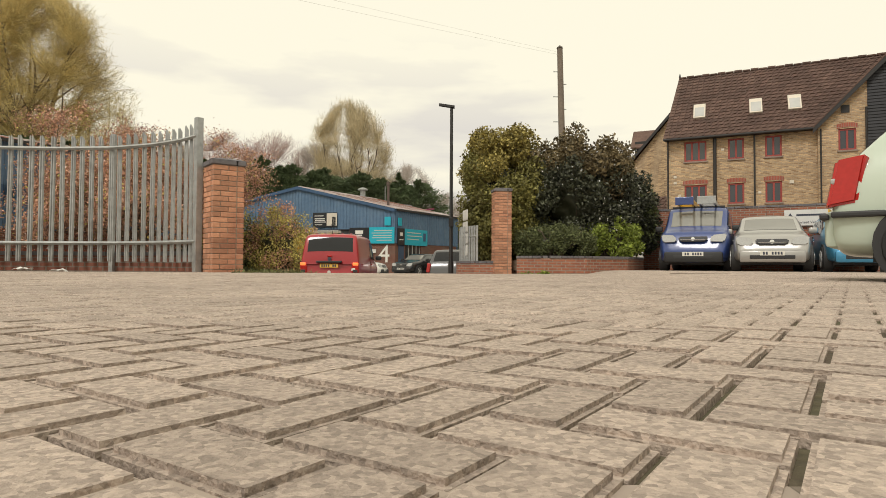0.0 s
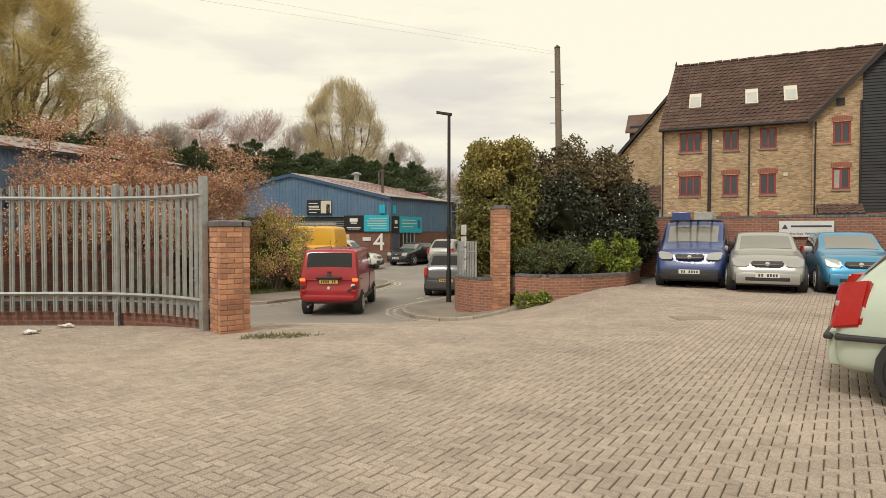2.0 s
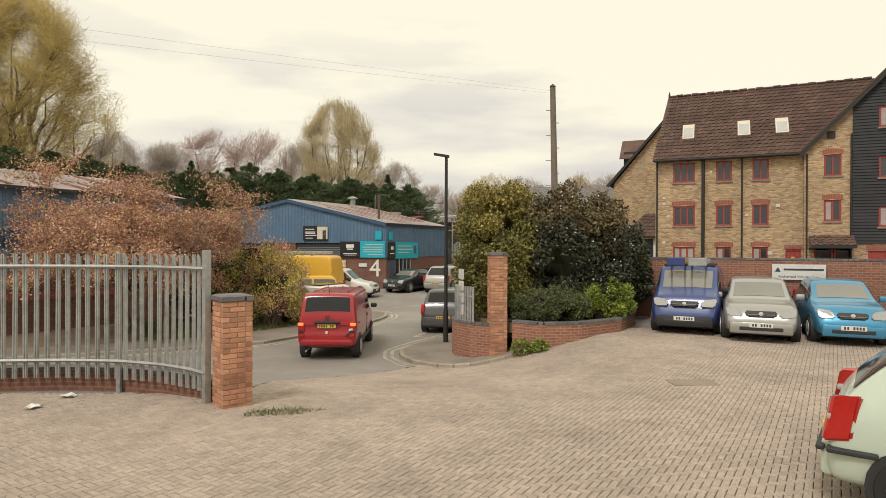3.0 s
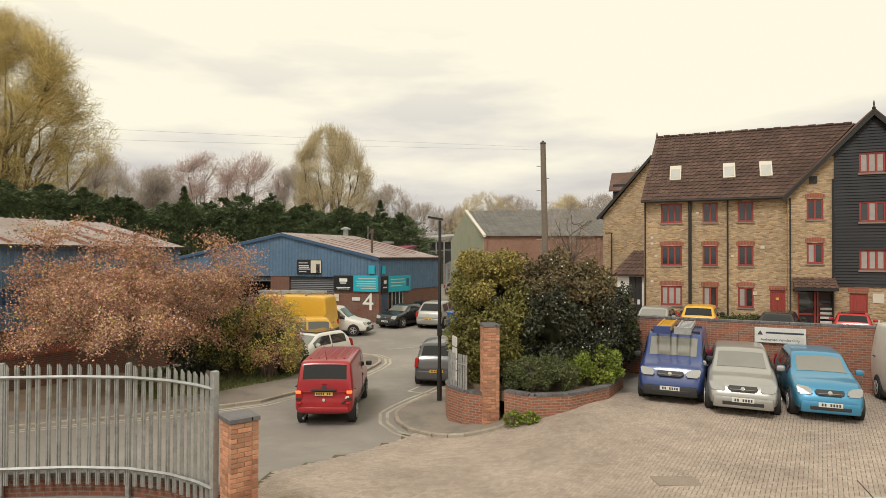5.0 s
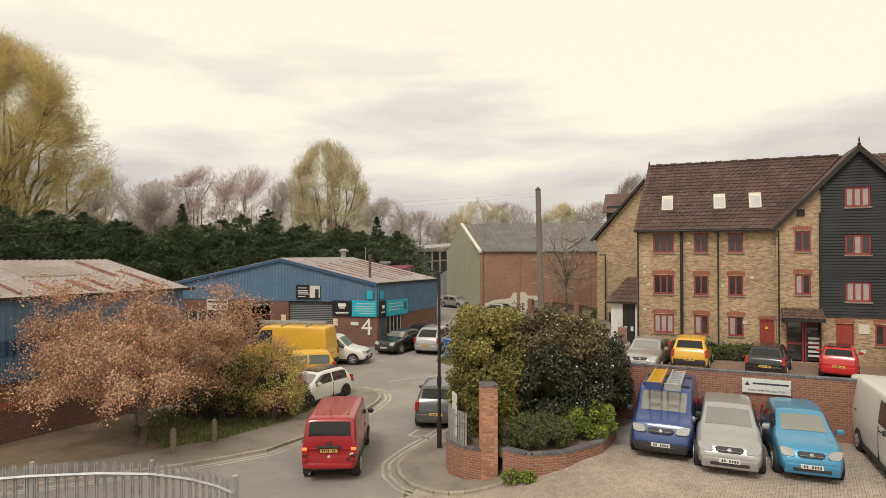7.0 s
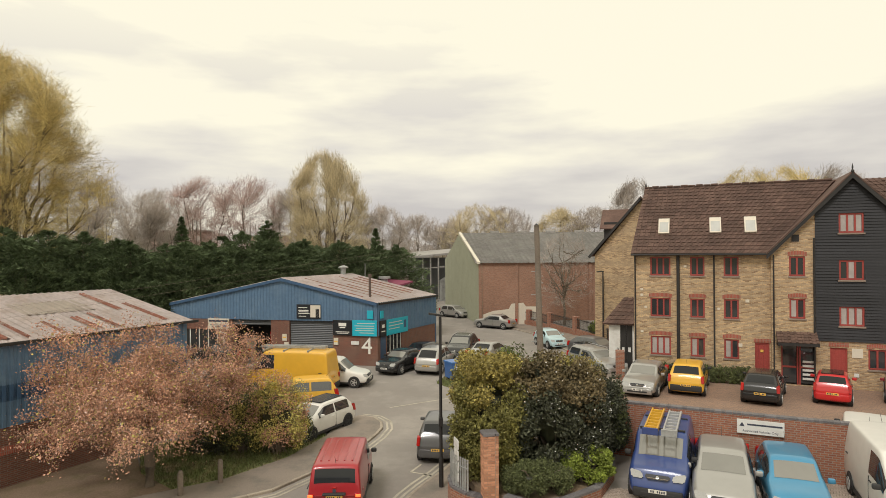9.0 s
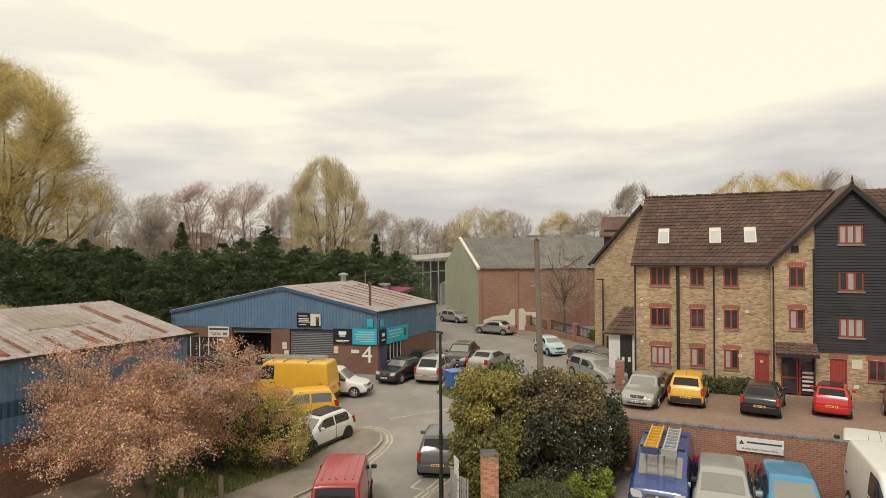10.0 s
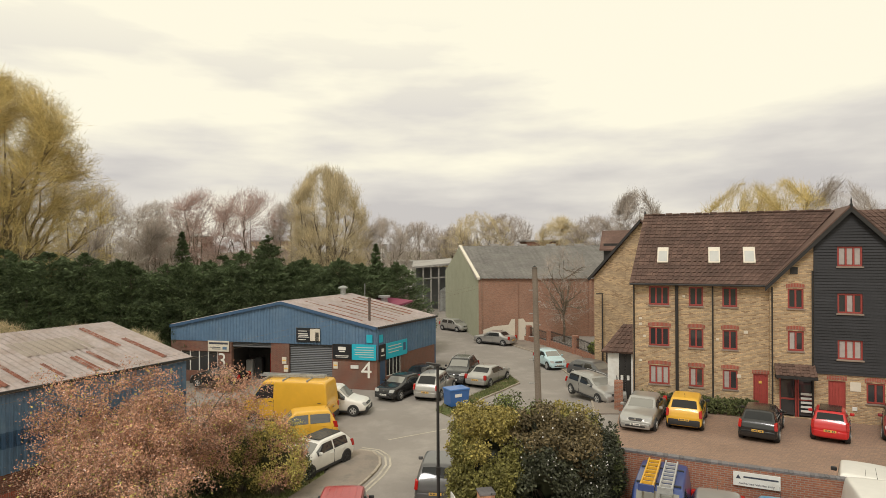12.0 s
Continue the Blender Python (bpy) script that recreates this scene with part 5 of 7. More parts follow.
def slab(quad, inset=0.06, lift=0.006, th=0.012):
    """A thin pane lying on four corner points, drawn in from their edges."""
    q = [Vector(p) for p in quad]
    c = sum(q, Vector()) / len(q)
    n = (q[1] - q[0]).cross(q[-1] - q[0]).normalized()
    if n.dot(c - Vector((0, c.y * 0.6, 0.7))) < 0:
        n = -n
    q = [p + (c - p).normalized() * inset + n * lift for p in q]
    bm = prism(q, n * th)
    bmesh.ops.bevel(bm, geom=[e for e in bm.edges if abs((e.verts[1].co - e.verts[0].co).normalized().dot(n)) > 0.9], offset=0.04, segments=3, affect="EDGES")
    return bm


def car(name, label, color, x, y, turn, L=4.2, W=1.75, H=1.48, belt=0.93, hood=0.92, cowl=0.95, rf=0.35, rr=-1.45, tail=1.0, boot=0.0,
        r=0.31, dark_bumper=False, rails=False, group="", lit=False, van=False, clearance=0.2, dz=0.0, category="car", rear_dark=False, roof=None, rim=None, panel=False, lamp_z=None, rear_glass=True):
    """turn: degrees to the left of straight ahead (+y). cowl, rf, rr: y of the screen's foot, the roof's front and back ends."""
    z0 = gz(x, y) + 0.016 + dz
    t = thing(name, pose(x, y, z0, 0, 0, turn), label, category, group)
    R, F = -L / 2, L / 2
    w = W / 2
    zl = clearance
    ty = R + 0.1 + boot          # foot of the rear glass
    st = [(R, 0.86, zl + 0.12, 0.62, 0.80, 0.68), (R + 0.05, 0.95, zl + 0.04, 0.72, 0.87, 0.80)]
    if boot:
        st += [(R + 0.12, 0.97, zl, tail - 0.14, 0.86, tail - 0.03), (ty, 0.99, zl, belt, 0.84, tail)]
    else:
        st += [(ty, 0.985, zl, min(belt, tail - 0.04), 0.90 if van else 0.86, tail)]
    if van:
        st[0], st[1] = (R, 0.93, zl + 0.1, 0.62, 0.88, 0.7), (R + 0.05, 0.985, zl + 0.03, 0.74, 0.93, 0.84)
    tw = 0.86 if van else 0.74
    st += [(rr, 1.0, zl, belt, tw, H - 0.035), (rr + 0.14, 1.0, zl, belt, tw + 0.01, H - 0.012), ((rr + rf) / 2, 1.0, zl, belt, tw + 0.02, H), (rf - 0.16, 1.0, zl, belt, tw + 0.01, H - 0.012), (rf, 1.0, zl, belt, tw, H - 0.04), (cowl, 0.995, zl, belt - 0.01, 0.84, hood + 0.03)]
    if F - cowl > 0.5:
        st += [((cowl + F) / 2 + 0.1, 0.98, zl, hood - 0.1, 0.82, hood - 0.02)]
    st += [(F - 0.22, 0.93, zl + 0.02, hood - 0.2, 0.76, hood - 0.1), (F - 0.05, 0.86, zl + 0.05, 0.56, 0.70, 0.63), (F, 0.76, zl + 0.12, 0.46, 0.62, 0.5)]
    bm = bmesh.new()
    loops = []
    for yy, ws, lo, be, wt, zt in st:
        ww, wt = w * ws, w * wt
        half = [(ww * 0.88, lo), (ww * 0.97, lo + 0.1), (ww, (lo + be) / 2 + 0.04), (ww * 0.985, be), (wt + (ww - wt) * 0.06, zt - 0.05 * (zt > be + 0.12) - 0.01), (wt * 0.95, zt - 0.004), (wt * 0.5, zt + 0.018)]
        pts = [(a, yy, b) for a, b in half] + [(-a, yy, b) for a, b in half[::-1]]
        loops.append([bm.verts.new(p) for p in pts])
    names = [q[0] for q in st]
    it, ir, iF = names.index(ty), names.index(rr), names.index(rf)
    be, mid = belt, (rf + rr) / 2 + 0.12 if not panel else rf - 0.75
    lay = bm.loops.layers.uv.new("pane")
    share = {5: 0.0, 6: 0.28, 7: 0.72, 8: 1.0}
    for n, (a, b) in enumerate(zip(loops, loops[1:])):
        for k in range(len(a) - 1):
            f = bm.faces.new((a[k], a[k + 1], b[k + 1], b[k]))
            if n in (it, iF) and k in (5, 6, 7):
                f.material_index = 1 if n == iF else 2
                co = [(share[k], 0), (share[k + 1], 0), (share[k + 1], 1), (share[k], 1)]
            elif k in (3, 9) and ir <= n <= iF:
                f.material_index = 3 if k == 3 else 4
                lo, hi = (0, 1) if k == 3 else (1, 0)
                co = [(names[n], lo), (names[n], hi), (names[n + 1], hi), (names[n + 1], lo)]
            else:
                continue
            for lp, c in zip(f.loops, co):
                lp[lay].uv = c
        bm.faces.new((a[-1], a[0], b[0], b[-1]))
    bm.faces.new(loops[0]); bm.faces.new(loops[-1][::-1])
    rough = bpy.data.meshes.new("body")
    bmesh.ops.recalc_face_normals(bm, faces=bm.faces)
    bm.to_mesh(rough); bm.free()
    cage = new("cage", rough)
    sub = cage.modifiers.new("round", "SUBSURF")
    sub.levels, sub.uv_smooth = (3 if y < 32 else 2), "NONE"
    me = bpy.data.meshes.new_from_object(cage.evaluated_get(bpy.context.evaluated_depsgraph_get()))
    bpy.data.objects.remove(cage)
    uvs, where = me.uv_layers["pane"].data, {}
    cut = (0.02, 0.98)
    for p in me.polygons:
        q = p.material_index
        if q:
            u = sum(uvs[l].uv.x for l in p.loop_indices) / p.loop_total
            v = sum(uvs[l].uv.y for l in p.loop_indices) / p.loop_total
            if q == 1 and cut[0] < u < cut[1] and 0.0 < v < 1.0:
                where.setdefault("windscreen", []).append(p)
            elif q == 2 and rear_glass and 0.05 < u < 0.95 and 0.08 < v < 0.98:
                where.setdefault("rear_window", []).append(p)
            elif q > 2 and 0.06 < v < 0.95 and mid + 0.05 < u < cowl - 0.22:
                where.setdefault(("side_window", q), []).append(p)
            elif q > 2 and 0.06 < v < 0.95 and rr + 0.02 < u < mid - 0.05 and not panel:
                where.setdefault(("side_window", q, 2), []).append(p)
        p.use_smooth = True
    for key, polys in where.items():
        nm = key if isinstance(key, str) else key[0]
        vid = {}
        faces = [[vid.setdefault(k, len(vid)) for k in p.vertices] for p in polys]
        pane = mesh_from(nm, [tuple(me.vertices[k].co + me.vertices[k].normal * 0.007) for k in vid], faces, SCREEN_GLASS if nm == "windscreen" else REAR_GLASS if nm == "rear_window" else CAR_GLASS, t)
        for p in pane.data.polygons:
            p.use_smooth = True
    for p in me.polygons:
        p.material_index = 0
    me.materials.clear()
    me.materials.append(color)
    new("body", me).parent = t
    for s in (1, -1):
        part("mirror", box(min(s * w, s * (w + 0.2)), max(s * w, s * (w + 0.2)), cowl - 0.35, cowl - 0.22, be + 0.02, be + 0.17, 0.04), BLACK_PLASTIC if dark_bumper or van else color, t, smooth=40)
        for yy in (mid + 0.2, rr + 0.35):
            part("door_handle", box(min(s * w * 0.985, s * (w + 0.02)), max(s * w * 0.985, s * (w + 0.02)), yy - 0.1, yy + 0.1, be - 0.13, be - 0.1, 0.01), color if not dark_bumper else BLACK_PLASTIC, t)
        part("door_seam", box(min(s * w * 0.9, s * (w + 0.002)), max(s * w * 0.9, s * (w + 0.002)), mid - 0.005, mid + 0.005, zl + 0.12, be - 0.02), BLACK_PLASTIC, t)
        part("sill_trim", box(min(s * w * 0.9, s * w * 0.985), max(s * w * 0.9, s * w * 0.985), R + 0.9, F - 0.95, zl - 0.02, zl + 0.1, 0.02), BLACK_PLASTIC, t)
        # lamps
        part("headlamp", slab([(s * w * 0.44, F - 0.07, hood - 0.33), (s * w * 0.83, F - 0.12, hood - 0.34), (s * w * 0.90, F - 0.26, hood - 0.12), (s * w * 0.50, F - 0.16, hood - 0.16)], 0.0, 0.015, 0.035), LIGHT_CLEAR, t)
        zt0, zt1 = (tail - 0.32, tail + 0.02) if not van else (0.78, 1.08)
        zt0, zt1 = lamp_z or (zt0, zt1)
        if lit == 2:
            part("tail_lamp", box(min(s * w * 0.78, s * w * 0.965), max(s * w * 0.78, s * w * 0.965), R - 0.012, R + 0.1, 0.985, 1.07, 0.02), LIGHT_LIT, t, "lit tail lamp", smooth=40)
        if boot or van:
            lamp_bm = box(min(s * w * 0.74, s * w * 0.97), max(s * w * 0.74, s * w * 0.97), R + 0.005, R + 0.2, zt0, zt1, 0.035)
        else:
            lamp_bm = prism([(s * w * 0.83, R - 0.035, zt0), (s * w * 0.985, R - 0.01, zt0), (s * w * 1.005, R + 0.2, zt0 + 0.04), (s * w * 0.84, R + 0.25, zt0)], (-s * 0.03, 0.07, zt1 - zt0))
            bmesh.ops.bevel(lamp_bm, geom=lamp_bm.edges[:], offset=0.02, segments=2, affect="EDGES")
        part("tail_lamp", lamp_bm, LIGHT_RED, t, "red tail lamp", smooth=40)
        for yy in (R + L * 0.165, F - L * 0.185):
            # Black disc on the body side stands in for the arch's shaded hollow.
            part("wheel_arch", lathe([(r + 0.055, -0.1), (r + 0.055, 0.102), (r * 0.5, 0.1)], 22, axis="x", at=(s * (w - 0.098), yy, r + 0.01)) if s > 0 else lathe([(r * 0.5, -0.1), (r + 0.055, -0.102), (r + 0.055, 0.1)], 22, axis="x", at=(s * (w - 0.098), yy, r + 0.01)), BLACK_PLASTIC, t, smooth=35)
            wheel(t, s * (w - 0.072), yy, r, s, rim)
    bl = BLACK_PLASTIC if dark_bumper else color
    part("bumper", box(-w * 0.86, w * 0.86, R - 0.04, R + 0.14, zl + 0.08, 0.6, 0.05), bl, t, "dark plastic bumper" if dark_bumper else "", smooth=40)
    part("bumper", box(-w * 0.8, w * 0.8, F - 0.2, F + 0.035, zl + 0.02, 0.50, 0.05), bl, t, smooth=40)
    part("grille", slab([(-w * 0.36, F - 0.04, hood - 0.32), (w * 0.36, F - 0.04, hood - 0.32), (w * 0.42, F - 0.12, hood - 0.19), (-w * 0.42, F - 0.12, hood - 0.19)], 0.0, 0.0, 0.03), BLACK_PLASTIC, t)
    part("grille_bar", box(-w * 0.34, w * 0.34, F - 0.06, F - 0.02, hood - 0.27, hood - 0.25), CHROME, t)
    part("badge", lathe([(0.05, 0), (0.05, 0.02)], 14, at=(0, 0, 0)), CHROME, t).matrix_local = pose(0, F - 0.055, hood - 0.245, -75, 0, 0)
    part("intake", box(-w * 0.55, w * 0.55, F - 0.05, F + 0.045, zl + 0.1, zl + 0.2, 0.02), BLACK_PLASTIC, t)
    for yy, m in ((F + 0.04, PLATE_W), (R - 0.045 if not van else R - 0.005, PLATE_Y)):
        zz = 0.44 if yy > 0 else (0.60 if not van else 0.98)
        pl = part("number_plate", box(-0.26, 0.26, yy - 0.008, yy + 0.008, zz - 0.055, zz + 0.055, 0.005), m, t, "plate with dark bars")
        for k in range(7):
            if k != 4:
                o = 0.009 if yy > 0 else -0.009
                part("plate_bar", box(-0.215 + k * 0.062, -0.175 + k * 0.062, yy + o - 0.001, yy + o + 0.001, zz - 0.035, zz + 0.035), TEXT_DARK, pl)
    part("wiper", box(-0.5, 0.45, cowl - 0.06, cowl - 0.02, hood + 0.05, hood + 0.07, 0.008), BLACK_PLASTIC, t)
    part("aerial", tube(bmesh.new(), [(0, rr + 0.2, H), (0, rr - 0.05, H + 0.28)], [0.008, 0.004], 5), BLACK_PLASTIC, t)
    part("underside", box(-w * 0.8, w * 0.8, R + 0.3, F - 0.3, zl - 0.04, zl + 0.1), BLACK_PLASTIC, t)
    if rails:
        for s in (1, -1):
            part("roof_rail", tube(bmesh.new(), [(s * w * 0.66, rr, H - 0.02), (s * w * 0.67, rr + 0.1, H + 0.05), (s * w * 0.67, rf - 0.1, H + 0.05), (s * w * 0.66, rf, H - 0.03)], [0.02] * 4, 6), ALLOY, t)
    if roof is not None:
        part("roof_panel", slab([(w * 0.6, rr + 0.1, H), (w * 0.6, rf - 0.05, H), (-w * 0.6, rf - 0.05, H), (-w * 0.6, rr + 0.1, H)], 0.02, 0.0, 0.03), roof, t, "dark roof")
    return t


SILVER = mat("silver_paint", (0.40, 0.39, 0.37), 0.3, metal=0.5, vary=0.06, scale=3, bump=0, coat=0.6)
GREY_P = paint("dark_grey_paint", (0.09, 0.088, 0.088), 0.3)
BLACK_P = paint("black_paint", (0.017, 0.017, 0.018), 0.25)
WHITE_P = paint("white_paint_gloss", (0.74, 0.72, 0.67), 0.35)
RED_P = paint("faded_red_paint", (0.34, 0.013, 0.021), 0.28, dirt=(0.39, 0.022, 0.026))
BLUE_P = paint("mid_blue_paint", (0.032, 0.06, 0.20), 0.33)
SKY_P = mat("light_blue_paint", (0.06, 0.27, 0.46), 0.3, metal=0.35, vary=0.06, scale=3, bump=0, coat=0.6)
MINT_P = paint("pale_green_paint", (0.52, 0.60, 0.50), 0.32)
YELLOW_P = paint("yellow_paint", (0.72, 0.40, 0.035), 0.4)
BRIGHT_RED = paint("bright_red_paint", (0.52, 0.02, 0.022), 0.3)
ICE_P = paint("ice_blue_paint", (0.45, 0.60, 0.63), 0.3)
ORANGE_P = paint("orange_paint", (0.62, 0.19, 0.02), 0.35)

# the red panel van leaving the gateway
van = car("red_van", "faded red panel van with dark rear window and lit tail lamps", RED_P, -3.3, 19.5, 0, panel=True, clearance=0.36, L=4.7, W=1.70, H=1.90, belt=1.14, hood=1.12, cowl=1.62, rf=0.95, rr=-2.08, tail=1.29, r=0.32, van=True, lit=2, category="van")
part("handle_bar", box(-0.36, 0.36, -2.42, -2.28, 1.06, 1.12, 0.02), BLACK_PLASTIC, van, "black tailgate handle bar")
part("emblem", lathe([(0.055, 0), (0.055, 0.02)], 18), TEXT_DARK, van).matrix_local = pose(0, -2.285, 1.17, 90, 0, 0)
part("sticker", lathe([(0.045, 0), (0.045, 0.01)], 18), WHITE_PAINT, van, "round white sticker").matrix_local = pose(0.0, -2.352, 0.80, 90, 0, 0)
part("sticker", prism([(0.62, -2.355, 0.84), (0.74, -2.355, 0.86), (0.73, -2.355, 0.92), (0.64, -2.355, 0.91)], (0, -0.004, 0)), WHITE_PAINT, van, "torn white sticker")
part("scuff", prism([(0.5, -2.356, 0.69), (0.8, -2.356, 0.69), (0.72, -2.356, 0.76), (0.62, -2.356, 0.79), (0.55, -2.356, 0.74)], (0, -0.004, 0)), BLACK_PLASTIC, van, "dark scraped patch")
part("brake_lamp", box(-0.07, 0.07, -2.29, -2.22, 1.235, 1.275, 0.01), LIGHT_RED, van)
part("crease", box(-0.84, 0.84, -2.335, -2.25, 1.02, 1.035, 0.006), RED_P, van)
for s in (-1, 1):
    part("reflector", box(min(s * 0.64, s * 0.78), max(s * 0.64, s * 0.78), -2.40, -2.3, 0.68, 0.75, 0.015), LIGHT_RED, van)
    part("indicator", box(min(s * 0.67, s * 0.80), max(s * 0.67, s * 0.80), -2.362, -2.2, 0.79, 0.87, 0.01), BLACK_PLASTIC, van)
for k in range(5):
    part("roof_rib", box(-0.53 + k * 0.25, -0.47 + k * 0.25, -1.7, 0.6, 1.87, 1.922, 0.012), RED_P, van)
part("exhaust", tube(bmesh.new(), [(-0.6, -2.3, 0.26), (-0.6, -1.6, 0.3)], [0.03, 0.03], 8), GALV, van)
part("sliding_rail", box(-0.925, -0.9, -1.9, -0.2, 1.08, 1.11), BLACK_PLASTIC, van)

# parked in the yard, noses to the camera
cv = car("blue_van", "small blue panel van with dark bumper and ladders on its roof", BLUE_P, 7.5, 18.15, 153, panel=True, L=4.4, W=1.8, H=1.82, belt=1.08, hood=1.08, cowl=1.35, rf=0.6, rr=-2.0, tail=1.1, dark_bumper=True, van=True, category="van")
car("silver_car", "silver family hatchback parked against the brick wall", SILVER, 8.83, 16.83, 154, L=4.6, W=1.76, H=1.5, belt=0.96, hood=0.96, cowl=0.95, rf=0.2, rr=-1.5, tail=1.05, boot=0.25)
car("blue_car", "light metallic blue hatchback parked against the brick wall", SKY_P, 10.6, 16.15, 156, L=4.2, W=1.62, H=1.5, belt=0.96, hood=0.97, cowl=0.98, rf=0.3, rr=-1.4, tail=1.05)
wv = car("white_van", "tall white panel van parked beside the wall", WHITE_P, 13.1, 14.85, 156, panel=True, L=5.2, W=1.98, H=2.2, belt=1.3, hood=1.2, cowl=1.85, rf=1.1, rr=-2.4, tail=1.32, van=True, category="van", dark_bumper=True)
mint = car("pale_green_car", "pale mint green hatchback with black rubbing strips", MINT_P, 5.36, 4.86, -127, lamp_z=(0.62, 1.02), L=3.9, W=1.68, H=1.5, belt=0.95, hood=0.95, cowl=0.85, rf=0.2, rr=-1.35, tail=0.98, r=0.29)
part("rubbing_strip", box(-0.78, 0.78, -2.02, -1.95, 0.52, 0.57, 0.015), BLACK_PLASTIC, mint)
for s in (-1, 1):
    part("rubbing_strip", box(min(s * 0.7, s * 0.87), max(s * 0.7, s * 0.87), -1.93, -1.55, 0.53, 0.58, 0.015), BLACK_PLASTIC, mint)
    part("reversing_lamp", box(min(s * 0.60, s * 0.80), max(s * 0.60, s * 0.80), -1.935, -1.8, 0.81, 0.87, 0.02), LIGHT_CLEAR, mint, "clear reversing lamp")
part("mud_flap", box(0.62, 0.82, -1.6, -1.57, 0.08, 0.3), BLACK_PLASTIC, mint)

# ladders on the blue van's roof
for off, c, lab, n, h in ((0.3, YELLOW_P, "yellow fibreglass ladder with blue end caps", 8, 0.10), (-0.27, ALLOY, "grey aluminium ladder", 8, 0.08)):
    lad = thing("ladder", cv.matrix_world @ pose(off, 0.15, 1.84), lab + " on the blue van's roof", "ladder")
    for s in (-0.19, 0.19):
        part("stile", box(s - 0.025, s + 0.025, -1.75, 1.05, 0.02, 0.02 + h + 0.05, 0.008), c, lad)
    for k in range(n):
        part("rung", box(-0.17, 0.17, -1.62 + k * 0.36, -1.57 + k * 0.36, 0.05, 0.05 + h, 0.005), c, lad)
    part("end_cap", box(-0.24, 0.24, 1.04, 1.1, 0.0, 0.22, 0.01), BLUE_P if c is YELLOW_P else GALV, lad)
for yy in (-1.1, 0.4):
    part("roof_bar", box(-0.7, 0.7, yy - 0.03, yy + 0.03, 1.80, 1.86, 0.01), BLACK_PLASTIC, cv)

# road and unit yard
car("white_hatchback", "white three-door hatchback with black wheels on the footway edge", WHITE_P, -5.6, 27.3, 149, L=4.0, W=1.73, H=1.48, roof=BLACK_P, rim=BLACK_PLASTIC)
yv = car("yellow_van", "large yellow panel van with ladders on its roof rack", YELLOW_P, -8.5, 35.0, 78, panel=True, L=5.7, W=1.98, H=2.55, belt=1.45, hood=1.25, cowl=2.0, rf=1.3, rr=-2.65, tail=1.5, van=True, dark_bumper=True, category="van", rear_glass=False)
lad = thing("ladder", yv.matrix_world @ pose(0.1, -0.4, 2.6), "long aluminium ladder on the yellow van's roof", "ladder")
for s in (-0.2, 0.2):
    part("stile", box(s - 0.03, s + 0.03, -1.9, 2.2, 0.02, 0.16, 0.008), GALV, lad)
for k in range(12):
    part("rung", box(-0.17, 0.17, -1.75 + k * 0.34, -1.71 + k * 0.34, 0.06, 0.1), GALV, lad)
for yy in (-1.5, 0, 1.3):
    part("roof_bar", box(-0.85, 0.85, yy - 0.04, yy + 0.04, 2.5, 2.62, 0.01), GALV, yv)
car("yellow_car", "small yellow van parked behind the shrubs", YELLOW_P, -7.2, 31.6, 105, L=4.0, W=1.7, H=1.6, rr=-1.6)
car("white_van", "white van behind the yellow van", WHITE_P, -5.9, 36.6, -100, L=4.3, W=1.75, H=1.7, belt=1.0, dark_bumper=True, category="van")
car("black_saloon", "black saloon parked by the unit's corner", BLACK_P, -1.9, 40.6, 149, L=4.5, W=1.75, H=1.42, boot=0.75, tail=0.98, rr=-1.0, rf=0.35, cowl=0.95)
car("silver_estate_car", "silver compact off-roader seen from behind", SILVER, 0.5, 40.6, -20, L=4.5, W=1.78, H=1.66, belt=1.02, hood=1.0, tail=1.05, r=0.34)
car("dark_coupe", "black open-topped car beside the unit wall", BLACK_P, -0.2, 44.3, -32, L=4.3, W=1.75, H=1.36, boot=0.6, rr=-1.0)
car("black_off_roader", "black off-road car in the unit's yard", BLACK_P, 2.6, 45.0, 162, L=4.7, W=1.9, H=1.72, belt=1.06, hood=1.08, tail=1.1, r=0.36, rails=True)
car("silver_coupe", "silver coupe with red tail lamps beside the grass island", SILVER, 4.6, 43.9, -32, L=4.6, W=1.8, H=1.38, boot=0.8, tail=0.95, rr=-0.95, rf=0.3)
car("grey_hatchback", "dark grey hatchback waiting at the corner", GREY_P, 0.35, 24.6, -8, L=4.1, W=1.75, H=1.6, belt=1.0, tail=1.05, rr=-1.5)
car("dark_grey_car", "dark grey hatchback parked by the far kerb", GREY_P, 12.55, 43.0, -150, L=4.5, W=1.76, H=1.46)
car("silver_estate", "silver estate car parked below the flats", SILVER, 10.95, 37.5, -162, L=4.7, W=1.78, H=1.48, rr=-1.9, rails=True)
car("ice_blue_car", "small ice-blue hatchback on the road", ICE_P, 10.5, 49.6, -166, L=3.5, W=1.63, H=1.46, rr=-1.3, cowl=0.75, rf=0.2)
car("silver_saloon", "silver saloon driving away up the road", SILVER, 7.3, 62.3, 52, L=4.5, W=1.78, H=1.42, boot=0.7, tail=0.98, rr=-1.0)
car("silver_small_car", "silver car parked far up the road", SILVER, 3.6, 73.2, -140, L=4.1, W=1.72, H=1.45)
for x, y, tn, m, lb in ((10.6, 71.5, 100, SILVER, "grey car behind the railings"), (14.0, 65.5, 100, WHITE_P, "white car behind the railings"), (16.8, 66, 95, WHITE_P, "white van behind the railings"), (19.5, 66, 20, ORANGE_P, "orange car behind the railings"), (25.5, 70.0, 80, WHITE_P, "white car behind the railings"), (21.5, 72, 80, BLACK_P, "dark car behind the railings")):
    car("parked_car", lb, m, x, y, tn, L=4.2, group="far parked cars")

